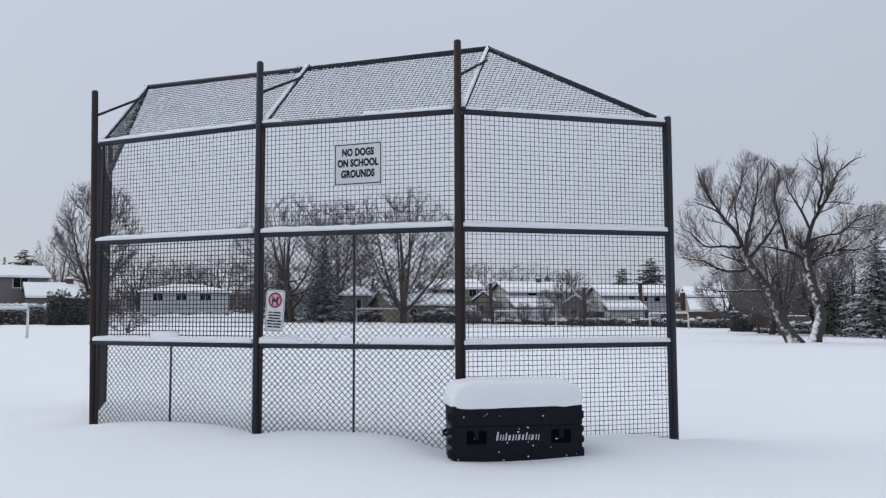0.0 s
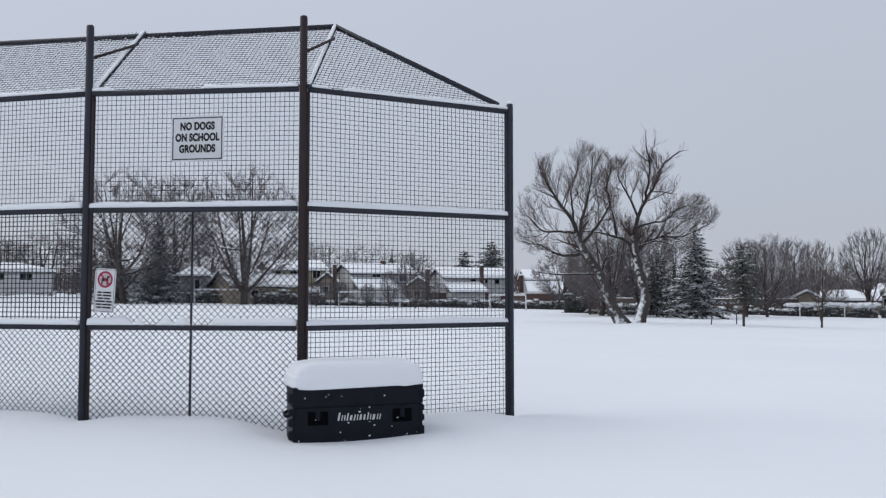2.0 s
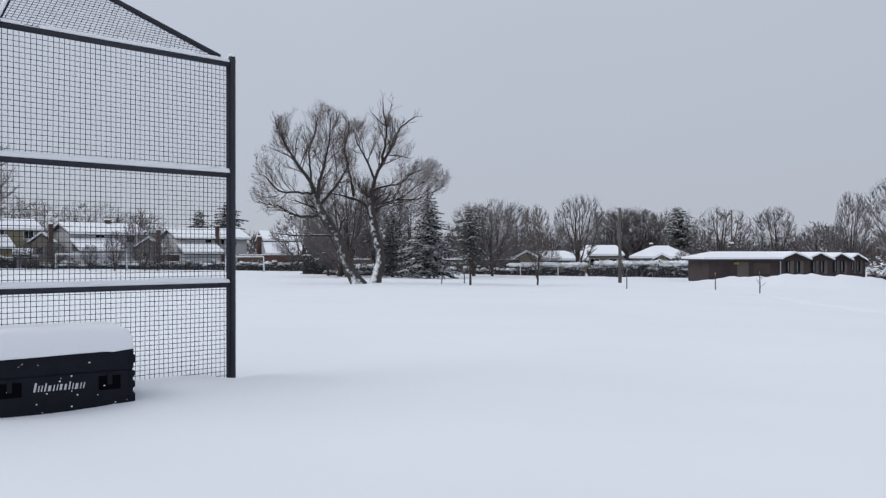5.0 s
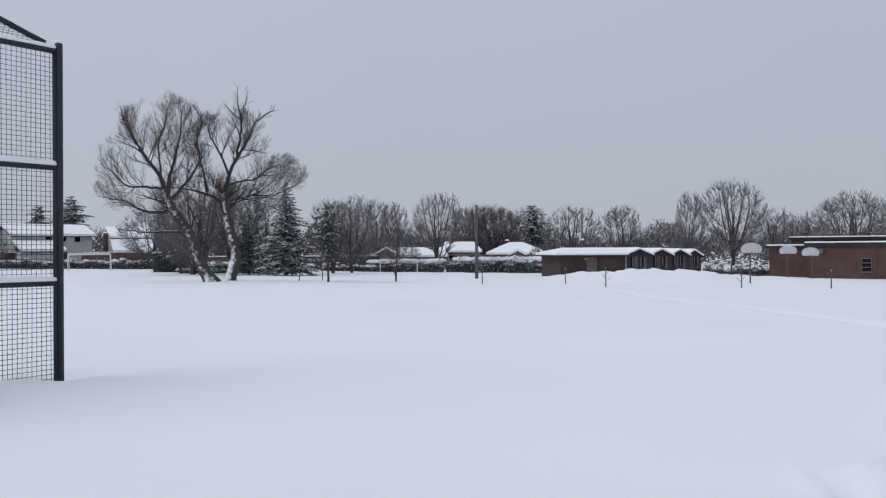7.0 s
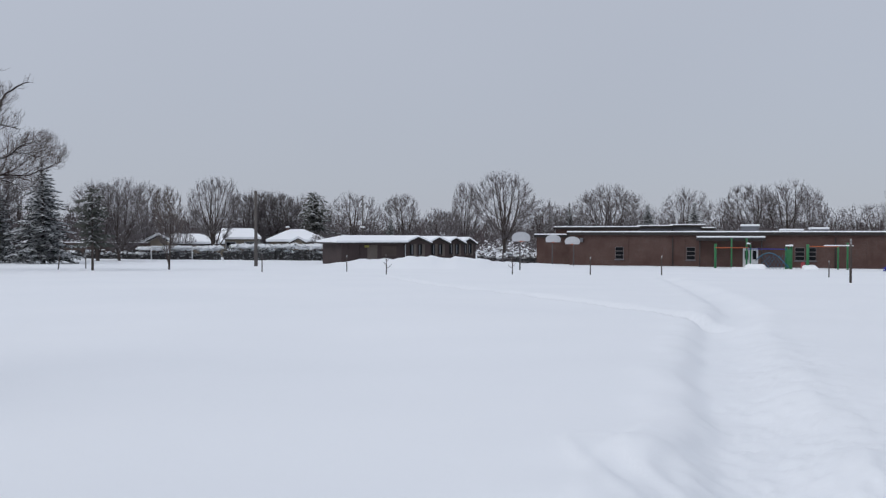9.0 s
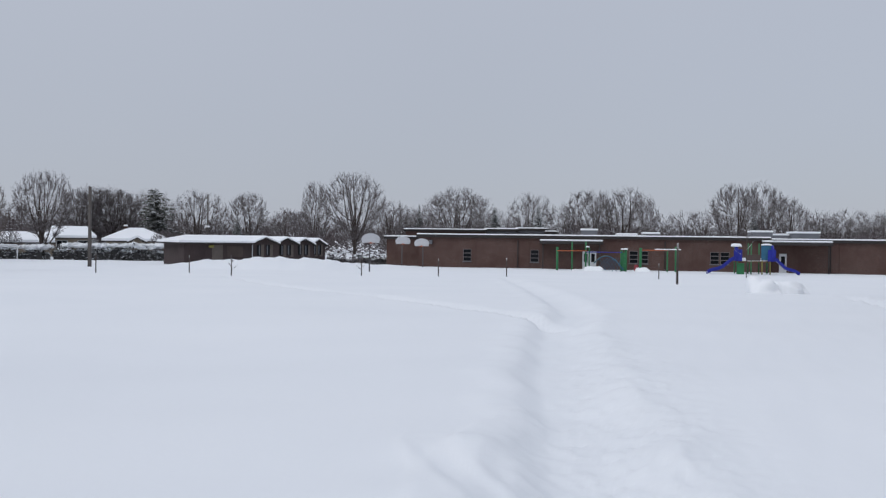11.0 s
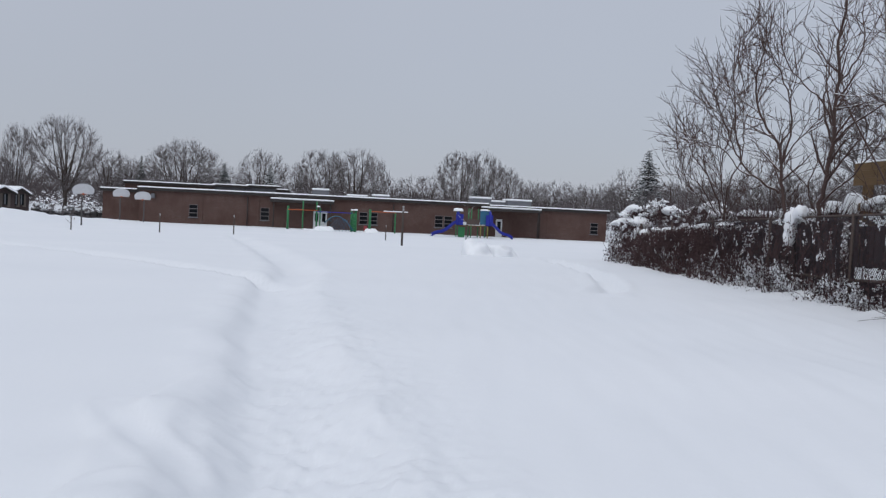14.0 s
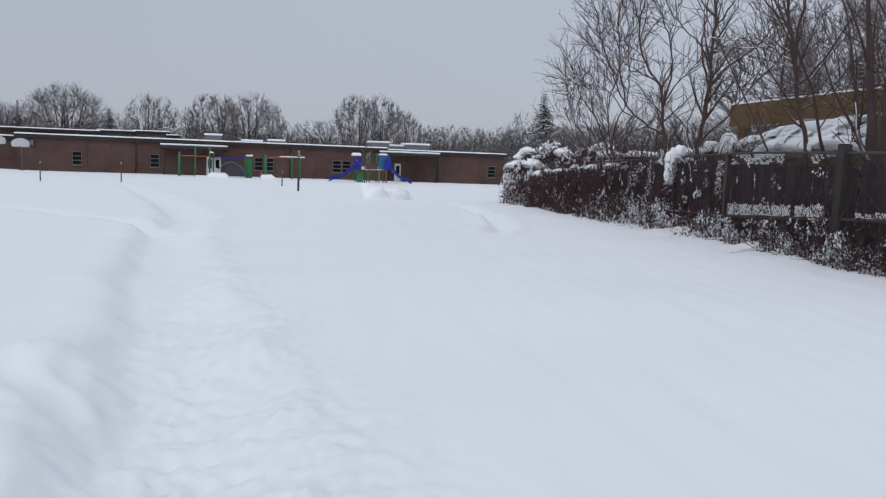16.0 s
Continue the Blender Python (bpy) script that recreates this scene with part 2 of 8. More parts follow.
def brick_material(name, a, b_, mortar):
    m, nt, b = mat(name, 0.85)
    tc = nt.nodes.new("ShaderNodeTexCoord")
    mp = nt.nodes.new("ShaderNodeMapping")
    mp.inputs["Rotation"].default_value = (radians(90), 0, 0)
    nt.links.new(tc.outputs["Object"], mp.inputs[0])
    br = nt.nodes.new("ShaderNodeTexBrick")
    br.inputs["Scale"].default_value = 1.0
    br.inputs["Brick Width"].default_value, br.inputs["Row Height"].default_value = 0.21, 0.067
    br.inputs["Mortar Size"].default_value = 0.006
    br.inputs["Color1"].default_value, br.inputs["Color2"].default_value, br.inputs["Mortar"].default_value = (*a, 1), (*b_, 1), (*mortar, 1)
    nt.links.new(mp.outputs[0], br.inputs["Vector"])
    f = ramp(nt, noise_fac(nt, 0.55, 6.0, 0.65), [(0.35, (0, 0, 0)), (0.65, (1, 1, 1))])
    col = mixc(nt, f, br.outputs["Color"], tuple(0.7 * v for v in a))
    f2 = noise_fac(nt, 1.2, 3.0, 0.5, (6, 6, 0.25))
    st = ramp(nt, f2, [(0.5, (0, 0, 0)), (0.8, (0.35, 0.35, 0.35))])
    col = mixc(nt, st, col, (0.10, 0.06, 0.05))
    nt.links.new(col, b.inputs["Base Color"])
    bump(nt, b, br.outputs["Fac"], 0.3, 0.004)
    return m


BRICK = brick_material("brown_red_brick", (0.106, 0.053, 0.042), (0.08, 0.043, 0.035), (0.14, 0.118, 0.105))


def glass_material():
    m, nt, b = mat("dark_window_glass", 0.2)
    b.inputs["Specular IOR Level"].default_value = 0.12
    b.inputs["Base Color"].default_value = (0.008, 0.009, 0.011, 1)
    f = noise_fac(nt, 1.5, 2.0)
    bump(nt, b, f, 0.03, 0.002)
    return m


GLASS = glass_material()
WINFRAME = plain("dull_window_frame", (0.15, 0.135, 0.135), (0.21, 0.19, 0.19), 6, 0.6, 0.0, 0.05)


def siding(name, c):
    m, nt, b = mat(name, 0.7)
    tc = nt.nodes.new("ShaderNodeTexCoord")
    w = nt.nodes.new("ShaderNodeTexWave")
    w.bands_direction = "Z"
    w.wave_profile = "SAW"
    w.inputs["Scale"].default_value = 0.8
    nt.links.new(tc.outputs["Object"], w.inputs["Vector"])
    f = noise_fac(nt, 1.2, 4.0)
    col = mixc(nt, f, c, tuple(0.8 * v for v in c))
    nt.links.new(col, b.inputs["Base Color"])
    bump(nt, b, w.outputs["Fac"], 0.4, 0.02)
    return m


SIDE_WHITE = siding("white_house_siding", (0.62, 0.625, 0.63))
SIDE_GREY = siding("grey_house_siding", (0.27, 0.265, 0.28))
SIDE_BEIGE = siding("beige_house_siding", (0.36, 0.325, 0.2))
SIDE_MAUVE = siding("mauve_grey_house_siding", (0.215, 0.195, 0.2))
SIDE_TAN = siding("tan_house_siding", (0.31, 0.26, 0.2))

# ---- mesh helpers ----
class Shape:
    """Collects corners and faces for one mesh."""

    def __init__(self):
        self.v, self.f = [], []

    def add(self, vs, fs):
        n = len(self.v)
        self.v.extend(tuple(p) for p in vs)
        self.f.extend(tuple(i + n for i in q) for q in fs)
        return self

    def box(self, x0, y0, z0, x1, y1, z1, ch=0.0, m=None):
        """A block with its upright and lying edges cut by ch."""
        c = min(ch, 0.45 * min(x1 - x0, y1 - y0, z1 - z0))
        if c <= 0:
            vs = [(x, y, z) for z in (z0, z1) for y in (y0, y1) for x in (x0, x1)]
            fs = [(0, 2, 3, 1), (4, 5, 7, 6), (0, 1, 5, 4), (2, 6, 7, 3), (0, 4, 6, 2), (1, 3, 7, 5)]
        else:
            def ring(i, z):
                a, b, d, e = x0 + i, x1 - i, y0 + i, y1 - i
                k = c
                return [(a + k, d, z), (b - k, d, z), (b, d + k, z), (b, e - k, z), (b - k, e, z), (a + k, e, z), (a, e - k, z), (a, d + k, z)]
            vs = ring(c, z0) + ring(0, z0 + c) + ring(0, z1 - c) + ring(c, z1)
            fs = [tuple(range(7, -1, -1)), tuple(range(24, 32))]
            for r in range(3):
                for i in range(8):
                    j = (i + 1) % 8
                    fs.append((r * 8 + i, r * 8 + j, r * 8 + 8 + j, r * 8 + 8 + i))
        if m is not None:
            vs = [m @ Vector(p) for p in vs]
        return self.add(vs, fs)

    def tube(self, pts, radii, sides=6, cap=True):
        """A tapering tube along the points."""
        pts = [Vector(p) for p in pts]
        if not hasattr(radii, "__len__"):
            radii = [radii] * len(pts)
        n = len(self.v)
        d = (pts[1] - pts[0]).normalized()
        a = d.orthogonal().normalized()
        for k, p in enumerate(pts):
            if k:
                e = (pts[min(k + 1, len(pts) - 1)] - pts[k - 1]).normalized()
                a = a - e * a.dot(e)
                a = a.normalized() if a.length > 1e-6 else e.orthogonal().normalized()
                d = e
            b = d.cross(a)
            for s in range(sides):
                w = 2 * math.pi * s / sides
                q = p + (a * math.cos(w) + b * math.sin(w)) * radii[k]
                self.v.append((q.x, q.y, q.z))
        for k in range(len(pts) - 1):
            for s in range(sides):
                t = (s + 1) % sides
                i = n + k * sides
                self.f.append((i + s, i + t, i + sides + t, i + sides + s))
        if cap:
            self.f.append(tuple(n + s for s in range(sides - 1, -1, -1)))
            i = n + (len(pts) - 1) * sides
            self.f.append(tuple(i + s for s in range(sides)))
        return self

    def mesh(self, name, material, smooth=False):
        me = bpy.data.meshes.new(name)
        me.from_pydata(self.v, [], self.f)
        me.materials.append(material)
        if smooth:
            me.shade_smooth()
        return me


def thing(name, x, y, z, turn, label, category, group="", kind=""):
    """An Empty at the base of a thing."""
    e = new(name)
    e.matrix_world = pose(x, y, z, 0, 0, turn)
    return tagged(e, label, category, group, kind)


def part(name, shape, material, parent, label="", smooth=False, at=(0, 0, 0), turn=0.0):
    me = shape if isinstance(shape, bpy.types.Mesh) else shape.mesh(name, material, smooth)
    ob = new(name, me)
    ob.parent = parent
    ob.matrix_basis = pose(*at, 0, 0, turn)
    if label:
        ob["label"] = label
    return ob


def piece(name, me, parent, m):
    """An object of its own on a shared mesh."""
    ob = new(name, me)
    ob.parent = parent
    ob.matrix_basis = m
    return ob


def lump(w, d, h, seed, nu=18, nv=7, rough=0.06, flat=0.55, corner=0.45):
    """A pillow of settled snow, flat below, rounded above."""
    s = Shape()
    vs, fs = [], []
    for j in range(nv):
        u = j / (nv - 1)
        a = u * math.pi / 2
        for i in range(nu):
            t = 2 * math.pi * i / nu
            cx, cy = math.cos(t), math.sin(t)
            p = corner
            ex = math.copysign(abs(cx) ** p, cx)
            ey = math.copysign(abs(cy) ** p, cy)
            r = math.cos(a) ** flat if u < 1 else 0.0
            x, y = ex * r * w / 2, ey * r * d / 2
            z = math.sin(a) * h
            k = noise.noise((x * 2.3 + seed, y * 2.3, z * 3 + seed * 0.7))
            vs.append((x * (1 + rough * k), y * (1 + rough * k), z * (1 + 2 * rough * k)))
    for j in range(nv - 1):
        for i in range(nu):
            k = (i + 1) % nu
            fs.append((j * nu + i, j * nu + k, (j + 1) * nu + k, (j + 1) * nu + i))
    fs.append(tuple(range(nu - 1, -1, -1)))
    s.add(vs, fs)
    return s


def smooth01(v):
    v = np.clip(v, 0, 1)
    return v * v * (3 - 2 * v)


def ground_z(x, y):
    """The lie of the field: level by the backstop, falling gently towards the school."""
    x, y = np.asarray(x, float), np.asarray(y, float)
    r, az = np.hypot(x, y), np.degrees(np.arctan2(x, y))
    fall = 0.05 + 0.85 * smooth01((az + 10) / 32) + 0.8 * smooth01((az - 18) / 42)
    fall = np.where((az < -140), 0.05 + 1.65 * smooth01((-140 - az) / 40), fall)
    d = 4 * np.log1p(np.exp(np.minimum((r - 21) / 4, 60)))
    s = np.minimum(d / 90, 1)
    z = -fall * (1 - (1 - s) ** 2)
    for bx, by, sx, sy, turn, h in MOUNDS:
        c, q = math.cos(radians(turn)), math.sin(radians(turn))
        u, v = (x - bx) * c + (y - by) * q, -(x - bx) * q + (y - by) * c
        rough = 1 + 0.1 * np.sin(u * 1.3 + by) + 0.08 * np.sin(u * 2.9 + v * 1.7) + 0.05 * np.sin(u * 6.1 - v * 2.3)
        z = z + h * rough * np.exp(-(np.abs(u / sx) ** 2.6) - (np.abs(v / sy) ** 2))
    return z


def gz(x, y):
    return float(ground_z(x, y))


def polar(az, r):
    return math.sin(radians(az)) * r, math.cos(radians(az)) * r

# ---- the snow field ----
MOUNDS = [(56.0, 45.2, 6.5, 2.2, -51, 1.2), (61.5, 43.9, 4.2, 2.0, -54, 0.95), (70.5, 45.5, 6.0, 2.5, -57, 0.55), (-34.7, 121.1, 20, 5, 16, 1.25)]
TRACKS = [
    ([(-2.5, -0.9), (-0.4, 0.0), (1.4, 0.5), (3.2, 0.88), (4.3, 1.12), (5.4, 1.56), (6.7, 2.03), (8.0, 2.6), (9.9, 3.25), (13.0, 4.3), (15.9, 4.9), (17.9, 5.7), (22.5, 7.8), (32.5, 12.3), (45.0, 18.0)], 0.42, 0.125, 0.025),
    ([(7.0, 2.2), (6.6, 2.24), (5.7, 2.26), (4.9, 2.2), (4.3, 2.05), (3.4, 1.68), (2.4, 1.4)], 0.26, -0.04, 0.0),
    ([(5.1, 2.6), (4.7, 2.28), (4.35, 1.95), (4.0, 1.6)], 0.1, 0.025, 0.012),
    ([(2.2, 1.75), (2.9, 1.62), (3.5, 1.62)], 0.16, 0.04, 0.02),
    ([(13.2, 4.45), (14.4, 5.35), (15.7, 7.1), (17.4, 9.65), (19.9, 13.2), (23.3, 17.9), (34.0, 29.5)], 0.22, 0.15, 0.015),
    ([(29.7, 0.3), (23.6, -0.72), (19.65, -1.15), (16.95, -1.27), (15.3, -1.03)], 0.24, 0.15, 0.045),
]


def field_snow():
    r = [0.25]
    while r[-1] < 900:
        r.append(r[-1] * (1.0105 if r[-1] < 14 else 1.0165 if r[-1] < 60 else 1.04) + 0.004)
    r = np.array(r)
    az = np.radians(np.concatenate([np.arange(-40, 126, 0.33), np.arange(126, 320, 3.0)]))
    na, nr = len(az), len(r)
    R, A = np.meshgrid(r, az, indexing="ij")
    X, Y = R * np.sin(A), R * np.cos(A)
    Z = ground_z(X, Y)
    # wind ripples and soft hollows
    Z = Z + 0.022 * np.sin(X * 0.9 + 1.3 * np.sin(Y * 0.31)) * np.sin(Y * 0.55 + 0.8 * np.sin(X * 0.27)) + 0.012 * np.sin(X * 2.1 + Y * 1.3 + np.sin(Y * 1.1))
    near = (R < 70)
    idx = np.argwhere(near)
    px, py = X[near], Y[near]
    dz = np.zeros_like(px)
    for pts, half, depth, berm in TRACKS:
        best = np.full_like(px, 1e9)
        along = np.zeros_like(px)
        run = 0.0
        sgn = np.zeros_like(px)
        for (ax, ay), (bx, by) in zip(pts, pts[1:]):
            L = math.hypot(bx - ax, by - ay)
            tx, ty = (bx - ax) / L, (by - ay) / L
            s = np.clip((px - ax) * tx + (py - ay) * ty, 0, L)
            ex, ey = px - ax - s * tx, py - ay - s * ty
            d = np.hypot(ex, ey)
            m = d < best
            best = np.where(m, d, best)
            along = np.where(m, run + s, along)
            sgn = np.where(m, np.sign(tx * ey - ty * ex), sgn)
            run += L
        w = half * (1 + 0.06 * np.sin(along * 2.3) + 0.05 * np.sin(along * 5.1 + 1) + 0.06 * sgn * np.sin(along * 3.7 + 2))
        q = best / w
        steps = 0.95 + 0.05 * np.sin(along * 7.3 + sgn * np.minimum(q, 1) * 2.6 + 1.4 * np.sin(along * 1.9))
        if run < 20:
            fade = min(1.2, 0.35 * run)
            steps = steps * smooth01(along / fade) * smooth01((run - along) / fade)
        if half > 0.35:
            dz -= depth * steps * np.where(sgn > 0, 1 - smooth01((q - 0.42) / 0.8), 1 - smooth01((q - 0.1) / 1.5))
        else:
            dz -= depth * steps * (1 - smooth01((q - 0.42) / 0.72))
        dz += berm * (1 + 0.4 * np.exp(-((along - 5) / 3.5) ** 2) * (sgn > 0)) * np.exp(-((q - 1.6) / 0.45) ** 2) * (1 + 0.5 * np.sin(along * 6.7 + sgn) * np.sin(along * 2.9))
    # wind-packed streaks along the fence side
    along_, over = px * 0.9866 + py * 0.163, -px * 0.163 + py * 0.9866
    streak = np.sin(over * 9.1 + 1.7 * np.sin(along_ * 0.63) + 0.9 * np.sin(along_ * 1.7 + over)) * np.sin(along_ * 0.83 + 1.3 * np.sin(over * 1.9))
    streak += 0.7 * np.sin(over * 17.3 + 2.1 * np.sin(along_ * 0.9 + 1.0)) * np.sin(along_ * 1.37 + 2.0 * np.sin(over * 2.7 + 2))
    dz += 0.0065 * streak * smooth01((0.26 * px - py - 0.3) / 1.2) * smooth01((px - 1.0) / 2.0) * smooth01((40 - px) / 20)
    # scalloped bank along the foot of the fence
    fx, fy = (px - 8.0) * 0.98676 + (py + 6.75) * 0.1621, -(px - 8.0) * 0.1621 + (py + 6.75) * 0.98676
    scallop = 0.55 + 0.3 * np.sin(fx * 4.3 + 1.2 * np.sin(fx * 1.7)) + 0.25 * np.sin(fx * 7.9 + 2.0 * np.sin(fx * 1.1 + 1)) + 0.2 * np.sin(fx * 2.1 + 2)
    reach = 0.42 + 0.16 * np.sin(fx * 2.9 + np.sin(fx * 1.3)) + 0.3 * smooth01((fx - 7.5) / 2) * smooth01((15 - fx) / 4)
    dz += 0.15 * np.clip(scallop, 0.1, 1.3) * np.exp(-np.maximum(0, (fy - 0.15) / reach) ** 2.2) * smooth01((fx - 4.4) / 1.2) * smooth01((25.5 - fx) / 2) * (fy > -1.0)
    # churned snow beside the trodden way
    lumps = np.zeros_like(px)
    for k in range(len(px)):
        if px[k] > 0.3 and R[idx[k][0], idx[k][1]] < 22:
            q = py[k] - 0.33 * px[k] + 0.25
            if -1.5 < q < 0.9:
                fade = max(0.0, 1 - q / (0.9 if px[k] < 6.5 else 0.5) if q > 0 else min(1.0, 1.6 + q * 1.07)) * (1.0 if px[k] < 9 else max(0.25, 1 - (px[k] - 9) / 9))
                v = noise.noise((px[k] * 2.1, py[k] * 2.1, 0.3))
                v2 = noise.noise((px[k] * 6.0, py[k] * 6.0, 4.3))
                lumps[k] = fade * (0.012 * v + 0.024 * v2 + 0.027 * noise.noise((px[k] * 12.0, py[k] * 12.0, 9.1)) + 0.014 * noise.noise((px[k] * 25.0, py[k] * 25.0, 2.1)))
    dz += lumps
    Z[near] += dz
    # snow drawn up or scooped at the posts and the box
    for hx, hy, hr, hh in [(*P1, 0.32, -0.06), (*P2, 0.3, -0.06), (*P4, 0.9, 0.03), (*P4, 0.22, -0.06), (-2.8, 9.8, 2.8, 0.1), (-3.5, 9.95, 1.0, 0.05), (-4.7, 11.0, 0.6, 0.12), (0.45, 8.1, 0.9, -0.025), (1.35, 9.1, 0.9, 0.07), (-0.75, 9.05, 0.7, 0.06), (3.35, 1.55, 0.3, 0.08), (3.95, 2.1, 0.4, 0.06), (4.9, 2.35, 0.35, 0.05), (5.6, 1.15, 0.3, 0.03), (-0.25, 8.75, 0.4, -0.06)]:
        Z += hh * np.exp(-((X - hx) ** 2 + (Y - hy) ** 2) / hr ** 2)
    vs = np.stack([X, Y, Z], -1).reshape(-1, 3)
    i = np.arange(nr - 1)[:, None] * na
    j = np.arange(na)[None, :]
    k = (j + 1) % na
    quads = np.stack([i + j, i + k, i + na + k, i + na + j], -1).reshape(-1, 4)
    me = bpy.data.meshes.new("ground")
    me.vertices.add(len(vs) + 1)
    me.vertices.foreach_set("co", np.concatenate([vs, [[0, 0, vs[0, 2]]]]).ravel())
    nq = len(quads)
    tri = np.stack([np.full(na, len(vs)), np.arange(na), (np.arange(na) + 1) % na], -1)[:, [0, 2, 1]]
    me.loops.add(nq * 4 + na * 3)
    me.loops.foreach_set("vertex_index", np.concatenate([quads.ravel(), tri.ravel()]))
    me.polygons.add(nq + na)
    me.polygons.foreach_set("loop_start", np.concatenate([np.arange(nq) * 4, nq * 4 + np.arange(na) * 3]))
    me.update(calc_edges=True)
    me.validate()
    me.materials.append(SNOW)
    me.shade_smooth()
    return tagged(new("ground", me), "wide school field under deep settled snow with trodden tracks", "snow field", "", "structure")


# the backstop's posts in plan
P1, P2, P3, P4 = (-4.56, 10.42), (-2.31, 9.40), (-0.09, 8.75), (2.29, 9.42)
P0 = (-5.52, 13.20)
field_snow()

# ---- the backstop ----
RAILS = (1.03, 2.25, 3.485)
ALONG = Vector((P3[0] - P1[0], P3[1] - P1[1], 0)).normalized()
AWAY = Vector((-ALONG.y, ALONG.x, 0))          # over the diamond, where the hood leans
HOOD = AWAY * 1.08 + Vector((0, 0, 0.98))


def v3(p, z):
    return Vector((p[0], p[1], z))


def square_mesh(o, ex, ey, step=0.05, r=0.0034, keep=None):
    """Welded wires over the parallelogram o, o+ex, o+ey; keep clips a triangle."""
    s = Shape()
    lx, ly = ex.length, ey.length
    nx, ny = max(2, round(lx / step)), max(2, round(ly / step))
    wob = 0.004
    for i in range(1, nx):
        t = i / nx
        top = 1.0 if keep is None else keep(t)
        if top > 0.04:
            k = wob * math.sin(i * 12.9898)
            s.tube([o + ex * (t + k / lx), o + ex * (t - k / lx) + ey * top], r, 3, False)
    for j in range(1, ny):
        t = j / ny
        end = 1.0 if keep is None else keep(None, t)
        if end > 0.03:
            s.tube([o + ey * t, o + ex * end + ey * t], r, 3, False)
    return s


def mesh_snow(o, ex, ey, seed, step=0.05, keep=None):
    """Snow held in short rolls along the level wires of a leaning mesh."""
    rng = random.Random(seed)
    s = Shape()
    nx, ny = max(2, round(ex.length / step)), max(2, round(ey.length / step))
    up = Vector((0, 0, 0.004))
    for j in range(1, ny - 2):
        t = j / ny
        for i in range(nx):
            u = (i + 0.08) / nx
            if keep and u > keep(None, t) - 0.02:
                break
            if rng.random() < 0.42 + 0.6 * noise.noise((u * 5 + seed, t * 4, 0)):
                a, b = o + ex * u + ey * t + up, o + ex * (u + rng.uniform(0.45, 0.8) / nx) + ey * t + up
                r = rng.uniform(0.004, 0.0075)
                s.tube([a, a.lerp(b, 0.5) + up * 0.4, b], [r * 0.5, r, r * 0.5], 4, False)
    return s


def chain_link(o, ex, h, cell=0.069, r=0.0049):
    """Woven zigzag wires over a standing strip."""
    s = Shape()
    n = round(ex.length / cell)
    rows = round(h / (cell / 2))
    d = ex / n
    out = AWAY * 0.003
    for i in range(n + 1):
        pts = []
        for j in range(rows + 1):
            a = i + (0.5 if j % 2 else 0.0) * (1 if i < n else -1)
            k = 0.002 * math.sin(i * 3.1 + j * 1.7)
            pts.append(o + d * a + Vector((0, 0, h * j / rows + k)) + out * (1 if j % 2 else -1))
        s.tube(pts, r, 3, False)
        # the other half of the weave
        pts = []
        if i < n:
            for j in range(rows + 1):
                a = i + (0.5 if j % 2 else 1.0)
                pts.append(o + d * a + Vector((0, 0, h * j / rows)) + out * (-1 if j % 2 else 1))
            s.tube(pts, r, 3, False)
    return s


def snow_strip(a, b, w, h, seed, gaps=()):
    """Snow lying along a rail: an uneven rounded bead with gaps where it has dropped off."""
    s = Shape()
    L = (b - a).length
    n = max(4, int(L / 0.06))
    d = (b - a).normalized()
    side = Vector((-d.y, d.x, 0)).normalized()
    up = side.cross(d) if side.cross(d).z > 0 else -side.cross(d)
    rows = []
    for i in range(n + 1):
        t = i / n
        k = 0.82 + 0.12 * noise.noise((t * L * 1.6 + seed, seed * 1.7, 0)) + 0.2 * noise.noise((t * L * 7 + seed, 3, seed))
        for g0, g1 in gaps:
            if g0 < t < g1:
                k *= 0.03
        if i in (0, n):
            k *= 0.8
        c = a + d * (L * t)
        ring = []
        for j in range(7):
            w_ = math.pi * j / 6
            ring.append(c + side * (math.cos(w_) * w / 2 * (0.7 + 0.3 * min(1, k))) + up * (math.sin(w_) ** 0.7 * h * k))
        rows.append(ring)
    vs = [p for q in rows for p in q]
    fs = []
    for i in range(n):
        for j in range(6):
            fs.append((i * 7 + j, (i + 1) * 7 + j, (i + 1) * 7 + j + 1, i * 7 + j + 1))
        fs.append((i * 7 + 6, (i + 1) * 7 + 6, (i + 1) * 7, i * 7))
    fs.append(tuple(range(7)))
    fs.append(tuple(n * 7 + 6 - j for j in range(7)))
    return s.add(vs, fs)


